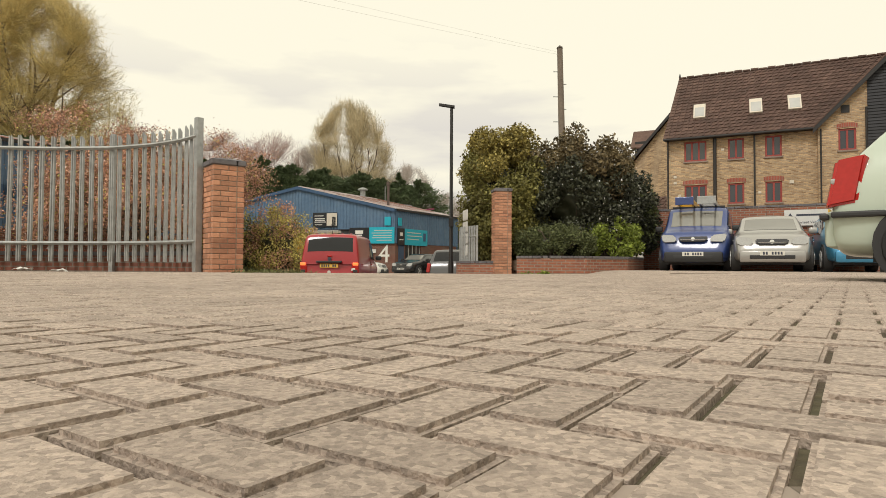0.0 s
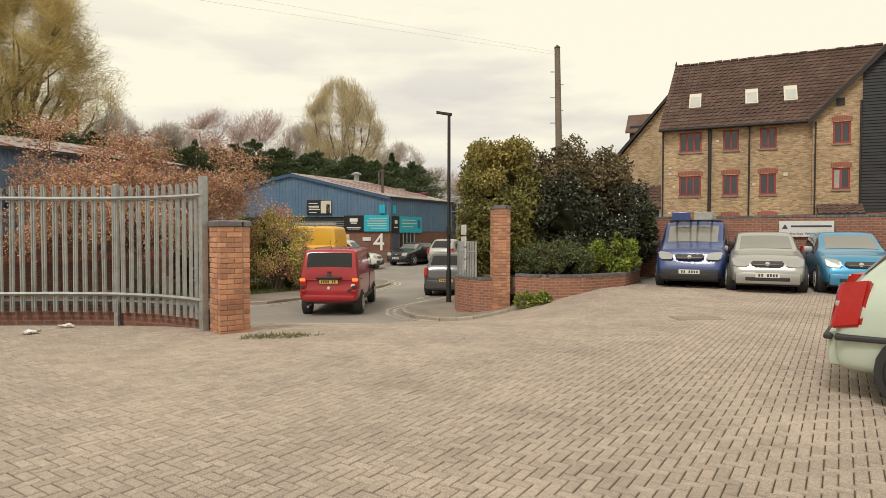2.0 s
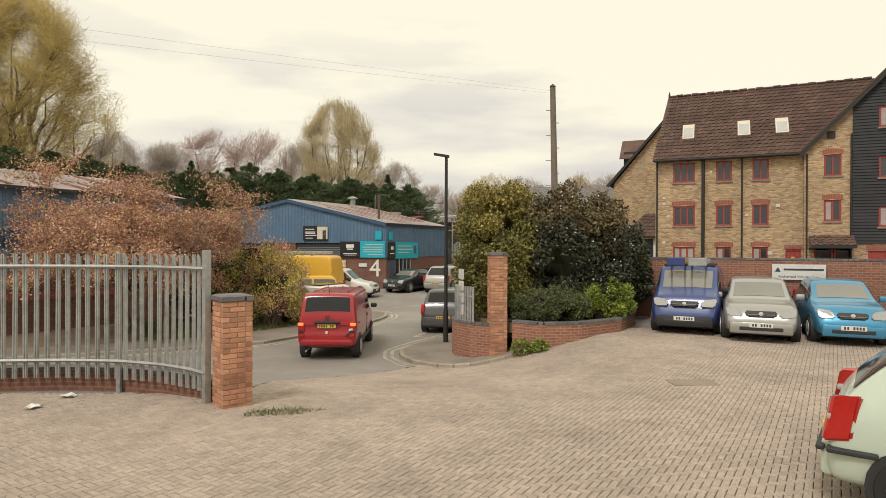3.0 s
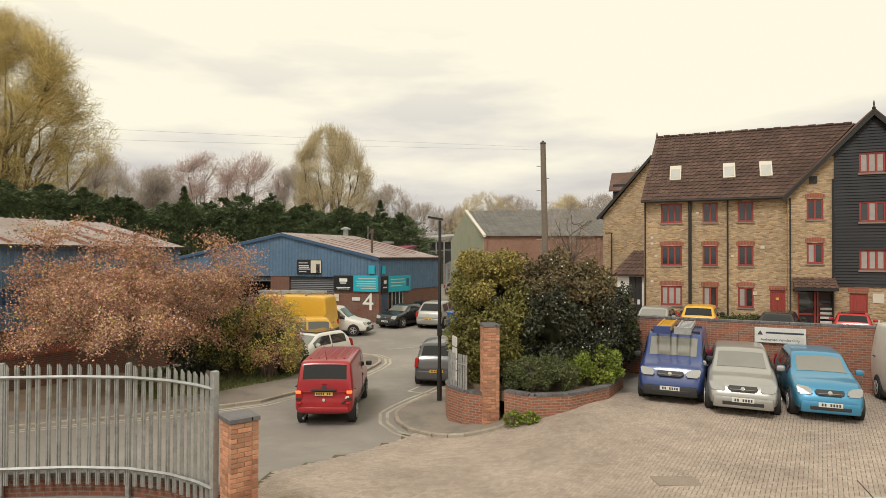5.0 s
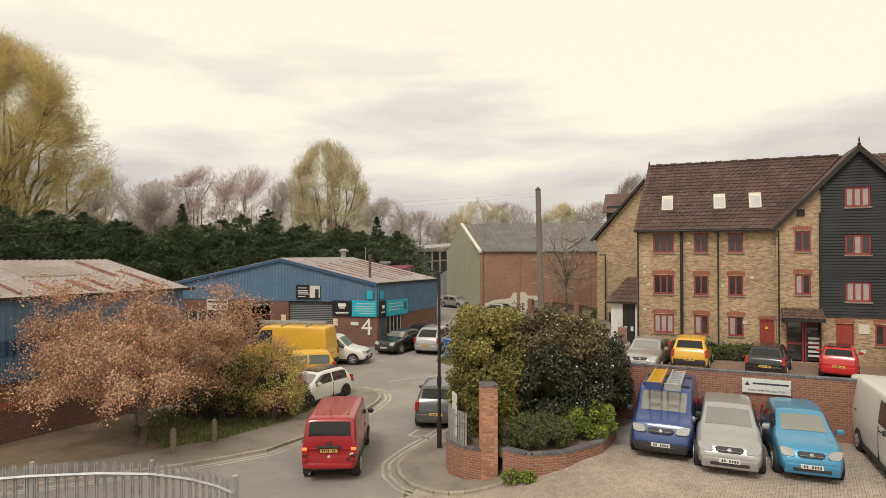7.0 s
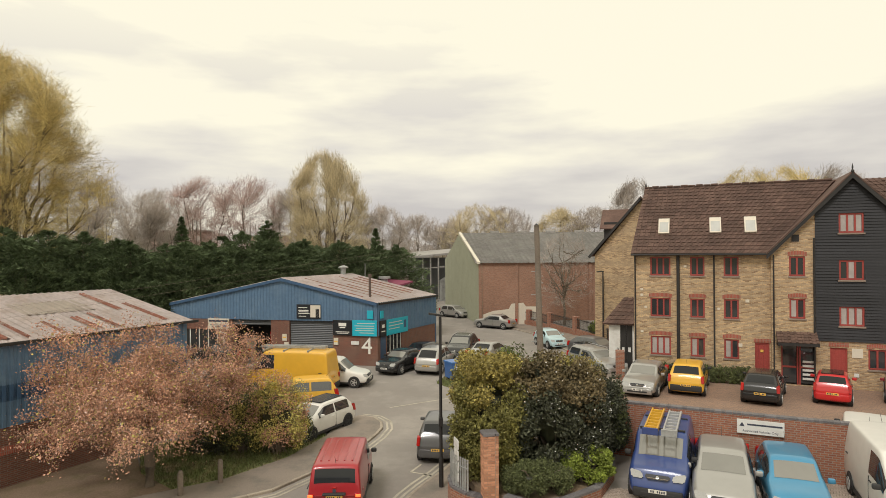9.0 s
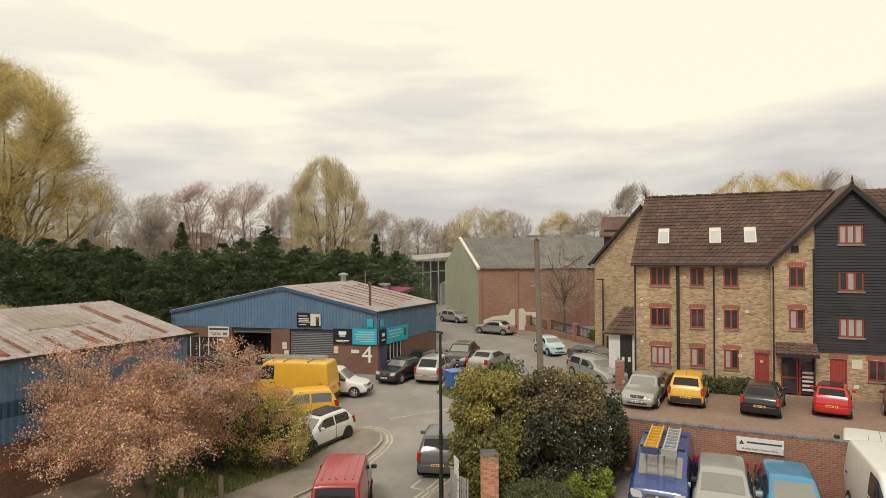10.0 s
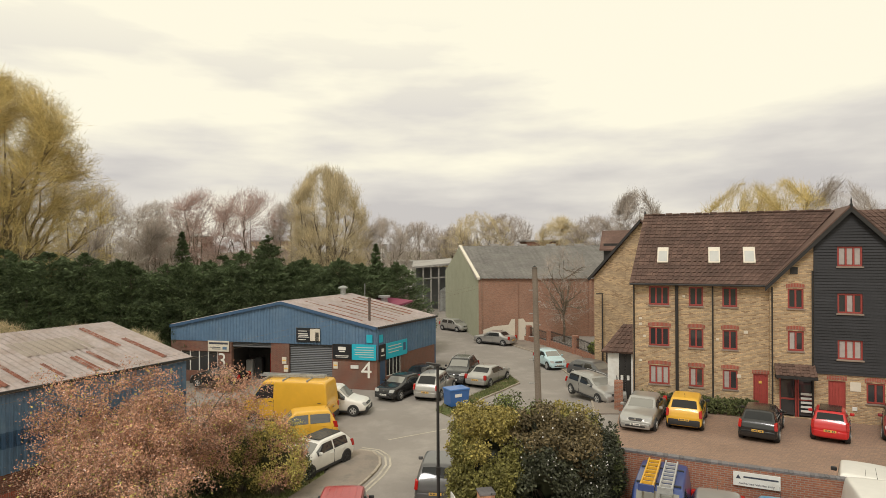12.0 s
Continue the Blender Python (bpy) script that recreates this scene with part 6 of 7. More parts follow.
# car park of the flats
car("silver_saloon", "silver saloon parked facing the yard wall", SILVER, 11.8, 31.15, 149, L=4.7, W=1.83, H=1.46, boot=0.75, tail=1.0, rr=-1.1, rf=0.35, dz=0.01)
car("yellow_hatchback", "yellow small hatchback parked by the hedge", YELLOW_P, 14.2, 31.05, -29, L=4.1, W=1.8, H=1.6, belt=1.0, tail=1.05, dark_bumper=True, dz=0.01)
car("black_hatchback", "black hatchback parked in front of the flats", BLACK_P, 17.2, 28.95, -35, L=4.3, W=1.76, H=1.46, dz=0.01)
car("red_hatchback", "bright red small hatchback with black roof", BRIGHT_RED, 20.45, 28.35, -36, L=3.5, W=1.62, H=1.46, cowl=0.75, rf=0.2, rr=-1.3, roof=BLACK_P, dz=0.01)
car("dark_red_car", "dark red car parked at the end of the row", paint("dark_red_paint", (0.20, 0.012, 0.018)), 24.0, 28.0, 142, L=4.3, dz=0.01)
car("white_van", "white van below the wall with roof bars", WHITE_P, 15.7, 19.7, -36, L=3.6, W=1.7, H=1.66, belt=1.05, rr=-1.6, rf=0.3, cowl=0.8, panel=True, van=True, category="van", dz=0.01)

# wheeled bin and litter
bn = thing("wheeled_bin", pose(1.75, 37.2, gz(1.75, 37.2) + 0.02, 0, 0, 25), "large blue four-wheeled waste container on the verge", "waste container")
part("body", prism([(-0.62, -0.45, 0.18), (0.62, -0.45, 0.18), (0.70, -0.52, 1.15), (-0.70, -0.52, 1.15)], (0, 0.98, 0)), paint("bin_blue", (0.03, 0.12, 0.36), 0.5), bn)
part("lid", box(-0.73, 0.73, -0.56, 0.56, 1.15, 1.27, 0.04), paint("bin_lid_blue", (0.035, 0.14, 0.40), 0.5), bn)
part("label", box(-0.35, 0.15, -0.515, -0.495, 0.75, 0.95), WHITE_PAINT, bn)
for x in (-0.5, 0.5):
    for y in (-0.35, 0.35):
        part("castor", lathe([(0.09, -0.03), (0.09, 0.03)], 10, axis="x", at=(x, y, 0.09)), RUBBER, bn)
for x, y, a in ((-5.95, 9.5, 10), (-5.98, 8.75, 70)):
    bm = bmesh.new()
    bmesh.ops.create_grid(bm, x_segments=5, y_segments=4, size=0.075)
    for v in bm.verts:
        v.co.z = 0.03 + 0.05 * noise.noise(v.co * 17) - 0.03 * (v.co.xy.length * 6) ** 2 * 0.1
        v.co.x *= 1.4
    bmesh.ops.solidify(bm, geom=bm.faces[:], thickness=0.004)
    ob = tagged(part("litter", bm, WHITE_PAINT), "crumpled white paper litter on the paving", "litter", "litter")
    ob.matrix_world = pose(x, y, gz(x, y) + 0.02, 0, 0, a)
rub = bmesh.new()
rng = random.Random(5)
for k in range(90):
    c = Vector((rng.uniform(-1.6, 1.6), rng.uniform(-0.8, 0.8), 0))
    s = rng.uniform(0.06, 0.2)
    c.z = max(0.02, 0.75 * (1 - c.length / 1.9)) * rng.random()
    box(c.x - s, c.x + s, c.y - s * 0.5, c.y + s * 0.5, c.z, c.z + s * 0.8, 0, rub)
heap = tagged(part("scrap_heap", rub, mat("rusty_scrap", (0.11, 0.07, 0.05), 0.85, vary=0.5, rand=0.5)), "heap of rusty scrap parts in front of the unit", "scrap", kind="stuff")
heap.matrix_world = pose(-15.2, 42.6, gz(-15, 42) + 0.02, 0, 0, -15)
car("dark_scrap_car", "dark car with raised bonnet among the scrap", BLACK_P, -15.6, 44.0, 75, L=4.2, boot=0.5)


# ---- trees and shrubs ----
BARK = mat("grey_brown_bark", (0.17, 0.135, 0.10), 0.95, vary=0.3, scale=14, bump=0.5)
TWIG_WILLOW = mat("yellow_green_willow_twigs", (0.56, 0.44, 0.18), 0.9, vary=0.3, scale=3, bump=0, rand=0.35)
TWIG_POPLAR = mat("ochre_poplar_twigs", (0.54, 0.45, 0.28), 0.9, vary=0.3, scale=3, bump=0, rand=0.3)
TWIG_GREY = mat("grey_bare_twigs", (0.40, 0.345, 0.30), 0.9, vary=0.3, scale=3, bump=0, rand=0.3)
TWIG_PURPLE = mat("pinkish_bare_twigs", (0.43, 0.31, 0.275), 0.9, vary=0.3, scale=3, bump=0, rand=0.35)
LEAF_CONIFER = mat("dark_conifer_foliage", (0.098, 0.132, 0.06), 0.9, vary=0.4, scale=2.5, bump=0, rand=0.5)
LEAF_CHERRY = mat("coppery_cherry_leaves", (0.51, 0.285, 0.19), 0.75, vary=0.35, scale=2, bump=0, rand=0.45)
BLOSSOM = mat("pale_pink_blossom", (0.72, 0.56, 0.52), 0.8, vary=0.15, bump=0, rand=0.2)
LEAF_YELLOW = mat("yellow_green_leaves", (0.48, 0.41, 0.12), 0.7, vary=0.4, scale=2, bump=0, rand=0.5)
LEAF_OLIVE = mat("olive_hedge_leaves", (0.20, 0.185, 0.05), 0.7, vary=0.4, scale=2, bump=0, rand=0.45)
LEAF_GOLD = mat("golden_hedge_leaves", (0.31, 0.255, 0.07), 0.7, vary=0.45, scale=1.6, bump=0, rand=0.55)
# Camellia and holly leaves; also the dark colour of the shrubs' shaded cores.
LEAF_DARK = mat("dark_leaves_and_core_shade", (0.055, 0.06, 0.033), 0.55, vary=0.45, scale=2, bump=0, rand=0.6)
LEAF_HEDGE = mat("box_hedge_leaves", (0.10, 0.115, 0.042), 0.8, vary=0.35, scale=5, bump=0, rand=0.45)
LEAF_LIME = mat("lime_green_leaves", (0.20, 0.25, 0.035), 0.7, vary=0.35, scale=4, bump=0, rand=0.4)
LEAF_BROWN = mat("bronze_leaves", (0.15, 0.115, 0.055), 0.7, vary=0.4, scale=2, bump=0, rand=0.5)


def twig_mesh(name, segs, material, parent, label=""):
    """Thin three-sided twigs from (start, end, radius)."""
    if not segs:
        return None
    a = np.array([s[0] for s in segs]); b = np.array([s[1] for s in segs]); r = np.array([s[2] for s in segs])[:, None]
    d = b - a
    d /= np.maximum(1e-6, np.linalg.norm(d, axis=1, keepdims=True))
    ref = np.where(np.abs(d[:, 2:3]) < 0.9, np.array([[0, 0, 1.0]]), np.array([[1.0, 0, 0]]))
    u = np.cross(d, ref); u /= np.linalg.norm(u, axis=1, keepdims=True)
    v = np.cross(d, u)
    ring = [u, -0.5 * u + 0.866 * v, -0.5 * u - 0.866 * v]
    P = np.stack([a + k * r for k in ring] + [b + k * r * 0.35 for k in ring], 1).reshape(-1, 3)
    f = []
    for i in range(len(segs)):
        o = 6 * i
        f += [(o, o + 1, o + 4, o + 3), (o + 1, o + 2, o + 5, o + 4), (o + 2, o, o + 3, o + 5)]
    return mesh_from(name, P.tolist(), f, material, parent, label)


def spike_mesh(name, a, b, r, material, parent, label=""):
    """Fine pointed twigs from rows of starts and tips, three sides each."""
    d = b - a
    u = np.cross(d, np.array([0.31, 0.27, 0.91])); u /= np.maximum(1e-6, np.linalg.norm(u, axis=1, keepdims=True))
    v = np.cross(d, u); v /= np.maximum(1e-6, np.linalg.norm(v, axis=1, keepdims=True))
    P = np.stack([a + u * r, a + (-0.5 * u + 0.866 * v) * r, a + (-0.5 * u - 0.866 * v) * r, b], 1).reshape(-1, 3)
    o = np.arange(len(a))[:, None] * 4
    F = np.concatenate([o + np.array([[0, 1, 3]]), o + np.array([[1, 2, 3]]), o + np.array([[2, 0, 3]])])
    return mesh_from(name, P.tolist(), F.tolist(), material, parent, label)


def leaf_mesh(name, pts, size, material, parent, rng, label="", flat=0.0, long=1.6):
    """Many small folded leaves, two triangles each, at the points given."""
    p = np.array(pts)
    n = len(p)
    d = rng.normal(size=(n, 3)); d[:, 2] *= 1 - flat
    d /= np.linalg.norm(d, axis=1, keepdims=True)
    e = np.cross(d, rng.normal(size=(n, 3))); e /= np.linalg.norm(e, axis=1, keepdims=True)
    s = size * rng.uniform(0.6, 1.35, (n, 1))
    fold = np.cross(d, e) * s * 0.25
    V = np.stack([p - d * s * long / 2, p + e * s * 0.5 + fold, p + d * s * long / 2, p - e * s * 0.5 + fold], 1).reshape(-1, 3)
    F = [t for i in range(n) for t in ((4 * i, 4 * i + 1, 4 * i + 2), (4 * i, 4 * i + 2, 4 * i + 3))]
    return mesh_from(name, V.tolist(), F, material, parent, label)


def crown_tree(name, x, y, height, width, label, twig_mat, seed, foot=0.12, n=16000, tw=0.02, ln=1.0, up=0.7, droop=0.0, widest=0.4, group="", trunk_r=0.35, limbs=26, fill=0.55):
    """A bare tree: trunk, rising limbs, and a crown of fine twigs inside an uneven egg-shaped outline."""
    rng = np.random.default_rng(seed)
    t = thing(name, pose(x, y, gz(x, y) - 0.1), label, "tree", group)
    part("trunk", tube(bmesh.new(), [(0, 0, 0), (0.1, 0, height * 0.3), (-0.05, 0.1, height * 0.62), (0, 0, height * 0.9)], [trunk_r, trunk_r * 0.7, trunk_r * 0.4, 0.03], 8), BARK, t, smooth=60)
    lob = rng.uniform(0.72, 1.12, (7, 11))
    def radius(k, a):
        k = np.clip(k, 0.0, 1.0)
        body = np.where(k < widest, np.sin(0.5 * math.pi * (0.25 + 0.75 * k / widest)), np.sqrt(np.maximum(0.0, 1 - np.clip((k - widest) / (1 - widest), 0, 1) ** 2)))
        l = lob[(k * 6.99).astype(int), (a / (2 * math.pi) * 11).astype(int) % 11]
        return width * np.maximum(body, 0.02) * l
    tops = []
    bm = bmesh.new()
    for i in range(limbs):
        s = rng.uniform(0.12, 0.75)
        a = rng.uniform(0, 2 * math.pi)
        k = np.array([min(0.97, s + rng.uniform(0.15, 0.3))])
        r = float(radius(k, np.array([a]))[0]) * 0.85
        p0 = np.array([0, 0, height * (foot + (1 - foot) * s * 0.75)])
        p2 = np.array([math.cos(a) * r, math.sin(a) * r, height * (foot + (1 - foot) * float(k[0]))])
        p1 = (p0 + p2) / 2 + np.array([math.cos(a), math.sin(a), -0.6]) * r * 0.15
        tube(bm, [p0, p1, p2], [trunk_r * 0.3, trunk_r * 0.18, 0.025], 5)
        tops.append((p0, p1, p2))
    part("branch_work", bm, BARK, t, smooth=60)["kind"] = "stuff"
    segs, fine_a, fine_b = [], [], []
    clumps = max(60, n // 26)
    k = rng.random(clumps) ** 0.9; a = rng.uniform(0, 2 * math.pi, clumps)
    r = radius(k, a) * rng.uniform(fill, 1.0, clumps) ** 0.6
    tip = np.stack([np.cos(a) * r, np.sin(a) * r, height * (foot + (1 - foot) * k)], 1)
    mids = np.array([q for p in tops for q in ((p[0] + p[1]) / 2, p[1], (p[1] + p[2]) / 2, p[2])])
    for c in range(clumps):
        below = mids[mids[:, 2] < tip[c, 2] + 0.1 * height] if up > 0 else mids
        src = below if len(below) else mids
        s0 = src[np.argmin(np.linalg.norm(src - tip[c], axis=1))]
        bend = (s0 + tip[c]) / 2 + np.array([0, 0, -0.05 * height * 0.3])
        segs += [(s0, bend, tw * 2.0), (bend, tip[c], tw * 1.4)]
        bd = tip[c] - bend
        bl = max(0.3, np.linalg.norm(bd))
        bd = bd / bl
        q = 2 * n // clumps
        st = bend + (tip[c] - bend) * rng.random((q, 1)) + rng.normal(size=(q, 3)) * 0.02 * height
        dd = bd * 0.7 + np.array([0, 0, up * 0.6]) + rng.normal(size=(q, 3)) * 0.5
        dd /= np.linalg.norm(dd, axis=1, keepdims=True)
        ll = ln * rng.uniform(0.3, 1.0, (q, 1))
        mid = st + dd * ll * (0.5 if droop else 1.0)
        fine_a.append(st); fine_b.append(mid)
        if droop:
            hang = mid + (dd * 0.6 + np.array([0, 0, -2.2 * droop])) * ll * 0.9
            fine_a.append(st + dd * ll * 0.3); fine_b.append(hang)
    twig_mesh("twig_work", segs, twig_mat, t)["kind"] = "stuff"
    spike_mesh("crown", np.concatenate(fine_a), np.concatenate(fine_b), tw * 0.95, twig_mat, t)
    return t


def fan_tree(name, x, y, height, width, label, twig_mat, seed, foot=0.1, mains=13, subs=11, clumps=900, fine=22, tw=0.014, ln=1.0, up=0.5, droop=0.0, widest=0.4, group="", trunk_r=0.35, fork=0.3):
    """A bare tree whose limbs sweep out and up from a forked trunk, each carrying boughs, twigs and fine shoots."""
    rng = np.random.default_rng(seed)
    t = thing(name, pose(x, y, gz(x, y) - 0.1), label, "tree", group)
    lob = rng.uniform(0.8, 1.1, (6, 9))
    def radius(k, a):
        k = np.clip(k, 0.0, 1.0)
        body = np.where(k < widest, np.sin(0.5 * math.pi * (0.35 + 0.65 * k / widest)), np.sqrt(np.maximum(0.0, 1 - np.clip((k - widest) / (1 - widest), 0, 1) ** 2.2)))
        return width * np.maximum(body, 0.03) * lob[(k * 5.99).astype(int), (a / (2 * math.pi) * 9).astype(int) % 9]
    def pull_in(p):
        k = np.clip((p[:, 2] / height - foot) / (1 - foot), 0, 1)
        r = radius(k, np.arctan2(p[:, 1], p[:, 0]) % (2 * math.pi)) * rng.uniform(0.88, 1.1, len(p))
        d = np.maximum(1e-6, np.hypot(p[:, 0], p[:, 1]))
        q = p.copy()
        q[:, :2] *= np.minimum(1.0, r / d)[:, None]
        over = q[:, 2] > height
        q[over, 2] = height - (q[over, 2] - height) * 0.5
        return q
    unit_v = lambda v: v / np.maximum(1e-6, np.linalg.norm(v, axis=1, keepdims=True))
    top = height * 0.55
    part("trunk", tube(bmesh.new(), [(0, 0, 0), (0.08, 0.05, height * 0.15), (-0.08, 0.05, height * 0.35), (0.05, 0, top), (0, 0, height * 0.85)], [trunk_r, trunk_r * 0.75, trunk_r * 0.5, trunk_r * 0.28, 0.03], 8), BARK, t, smooth=60)
    starts, dirs, room = [], [], []
    bm = bmesh.new()
    for i in range(mains):
        a = 2.4 * i + rng.normal() * 0.25
        k = 0.2 + 0.62 * ((i + 0.5) / mains) ** 0.85
        r = float(radius(np.array([k]), np.array([a % (2 * math.pi)]))[0]) * rng.uniform(0.45, 0.84)
        e = np.array([math.cos(a) * r, math.sin(a) * r, height * (foot + (1 - foot) * k)])
        z0 = height * (foot + fork * rng.uniform(0.3, 1.2) * k)
        b = np.array([0, 0, z0])
        c = np.array([e[0] * 0.62, e[1] * 0.62, z0 + (e[2] - z0) * (0.42 - 0.1 * droop)])
        s = np.linspace(0, 1, 9)[:, None]
        pts = b * (1 - s) ** 2 + 2 * c * s * (1 - s) + e * s ** 2 + rng.normal(size=(9, 3)) * 0.012 * height * s
        tube(bm, list(pts), list(trunk_r * 0.42 * (1 - 0.9 * s[:, 0]) + 0.012), 5)
        for q in range(subs):
            f = rng.uniform(0.22, 1.0) * 7.99
            j = int(f)
            starts.append(pts[j] + (pts[j + 1] - pts[j]) * (f - j)); dirs.append(pts[j + 1] - pts[j]); room.append(1.25 - f / 8)
    A, D, L = np.array(starts), unit_v(np.array(dirs)), np.array(room)[:, None]
    rad = np.concatenate([A[:, :2], np.zeros((len(A), 1))], 1)
    D = unit_v(D * 0.8 + unit_v(rad) * 0.45 + rng.normal(size=A.shape) * 0.42 + np.array([0, 0, up * 0.5]))
    B = pull_in(A + D * L * height * 0.19 * rng.uniform(0.6, 1.1, (len(A), 1)))
    for p, q in zip(A, B):
        m = (p + q) / 2 + rng.normal(size=3) * 0.03 * np.linalg.norm(q - p)
        tube(bm, [p, m, q], [trunk_r * 0.1 + 0.01, trunk_r * 0.07 + 0.008, 0.012], 4)
    part("branch_work", bm, BARK, t, smooth=60)["kind"] = "stuff"
    # shoots fill the whole crown, each from the bough nearest below it
    mids = np.concatenate([A + (B - A) * f for f in (0.3, 0.65, 1.0)] + [A])
    n = clumps
    k = rng.random(n) ** 0.85; a = rng.uniform(0, 2 * math.pi, n)
    r = radius(k, a) * rng.random(n) ** 0.42
    Q = np.stack([np.cos(a) * r, np.sin(a) * r, height * (foot + (1 - foot) * k)], 1)
    P = np.empty_like(Q)
    for c in range(n):
        d = mids - Q[c]
        P[c] = mids[np.argmin((d ** 2).sum(1) + 40.0 * np.maximum(0, d[:, 2] + 0.2))]
    far = np.linalg.norm(Q - P, axis=1, keepdims=True)
    P = Q + (P - Q) * np.minimum(1.0, 0.16 * height / np.maximum(far, 1e-6))
    twig_mesh("twig_work", list(zip(P, Q, [tw * 1.5] * n)), twig_mat, t)["kind"] = "stuff"
    i = np.repeat(np.arange(n), fine)
    S = P[i] + (Q - P)[i] * rng.uniform(0.25, 1.0, (len(i), 1)) + rng.normal(size=(len(i), 3)) * 0.012 * height
    d = unit_v(unit_v((Q - P)[i]) * 0.6 + rng.normal(size=S.shape) * 0.45 + np.array([0, 0, up * 0.6 - droop * 1.6]))
    spike_mesh("crown", S, S + d * ln * rng.uniform(0.3, 1.0, (len(i), 1)), tw, twig_mat, t)
    return t


fan_tree("willow_tree", -36.7, 52.0, 25.6, 8.6, "tall willow with yellow-green spring twigs", TWIG_WILLOW, 3, foot=0.05, mains=24, subs=10, clumps=3000, fine=34, tw=0.014, ln=1.1, up=0.5, droop=0.25, widest=0.36, trunk_r=0.7, fork=0.45)
fan_tree("willow_tree", -43.6, 51.0, 27.5, 7.4, "tall willow with yellow-green spring twigs", TWIG_WILLOW, 4, foot=0.05, mains=20, subs=9, clumps=2000, fine=30, tw=0.014, ln=1.2, up=0.5, droop=0.25, widest=0.4, trunk_r=0.7, fork=0.45)
fan_tree("bare_tree", -27.0, 50.0, 12.6, 3.6, "smaller bare tree beside the willow", TWIG_GREY, 6, foot=0.12, mains=10, subs=8, clumps=350, fine=14, tw=0.011, ln=0.8, trunk_r=0.25)
fan_tree("poplar_tree", -12.0, 72.0, 20.3, 5.7, "egg-shaped bare poplar with fine ochre twigs", TWIG_POPLAR, 5, foot=0.06, mains=26, subs=9, clumps=1900, fine=26, tw=0.015, ln=0.9, up=1.3, widest=0.42, trunk_r=0.5, fork=0.3)
for i, (x, y, h, w, m, lb) in enumerate(((-30, 80, 16.6, 7.0, TWIG_PURPLE, "bare tree with pinkish buds"), (-24, 82, 17, 7.2, TWIG_PURPLE, "bare tree with pinkish buds"), (-37, 84, 15.5, 7, TWIG_GREY, "bare grey-twigged tree"), (-18, 80, 15.2, 5.5, TWIG_GREY, "bare grey-twigged tree"),
        (-30, 66, 12.5, 3.2, TWIG_GREY, "slim bare tree behind the conifers"), (-6, 84, 13, 5, TWIG_GREY, "bare grey-twigged tree"), (-1, 128, 14.5, 8, TWIG_GREY, "far bare tree"), (11, 122, 16, 9, TWIG_POPLAR, "far rounded bare tree"), (17, 124, 15.2, 8, TWIG_GREY, "far rounded bare tree"), (6, 124, 13, 7, TWIG_GREY, "far bare tree"),
        (32, 110, 14, 7, TWIG_GREY, "far bare tree"), (26, 112, 14, 6.5, TWIG_POPLAR, "far rounded bare tree"), (36, 100, 18, 5, TWIG_GREY, "bare tree behind the flats"), (42, 76, 16.6, 7, TWIG_WILLOW, "spring-green tree behind the flats"), (49, 78, 17.2, 7, TWIG_WILLOW, "spring-green tree behind the flats"), (57, 80, 17.6, 7, TWIG_GREY, "bare tree behind the flats"),
        (-48, 90, 18, 6, TWIG_GREY, "far bare tree"), (-60, 80, 20, 7, TWIG_WILLOW, "far spring-tinted tree"))):
    fan_tree("bare_tree", x, y, h + 1.6, w * 1.05, lb + " on the skyline", m, 20 + i, foot=0.06, mains=16, subs=8, clumps=700, fine=18, tw=0.015 if y < 100 else 0.022, ln=1.1, up=0.6, widest=0.45, group="skyline trees", fork=0.2)
fan_tree("bare_tree", 14.2, 60.0, 10.0, 3.4, "slim bare street tree in front of the warehouse", TWIG_GREY, 61, foot=0.15, mains=15, subs=7, clumps=260, fine=8, tw=0.010, ln=0.7, up=0.6, trunk_r=0.17, fork=0.8)
crown_tree("bare_tree", -2.2, 57.0, 5.6, 2.6, "straggly reddish bare bush behind the unit", TWIG_PURPLE, 62, foot=0.05, n=3500, tw=0.010, ln=0.6, trunk_r=0.12)


def far_wood():
    """A distant belt of bare woodland, too small to tell tree from tree."""
    rng = np.random.default_rng(404)
    segs = []
    for c in range(420):
        x, y = rng.uniform(-150, 160), rng.uniform(140, 175)
        h, w = rng.uniform(7.5, 12.0), rng.uniform(2.5, 4.5)
        segs.append((np.array([x, y, -1.0]), np.array([x, y, h * 0.7]), 0.15))
        k = rng.random(55); a = rng.uniform(0, 2 * math.pi, 55)
        r = w * np.sqrt(np.maximum(0, 1 - (k * 1.6 - 0.6) ** 2)) * rng.uniform(0.3, 1.0, 55)
        q = np.stack([x + np.cos(a) * r, y + np.sin(a) * r, h * (0.25 + 0.75 * k)], 1)
        d = np.stack([np.cos(a) * 0.5, np.sin(a) * 0.5, np.full(55, 0.9)], 1) + rng.normal(size=(55, 3)) * 0.3
        segs += [(q[i] - d[i] * 1.4, q[i], 0.07) for i in range(55)]
    ob = twig_mesh("far_woodland", segs, TWIG_GREY, None)
    tagged(ob, "hazy belt of bare grey-brown woodland on the horizon", "woodland", kind="stuff")


far_wood()


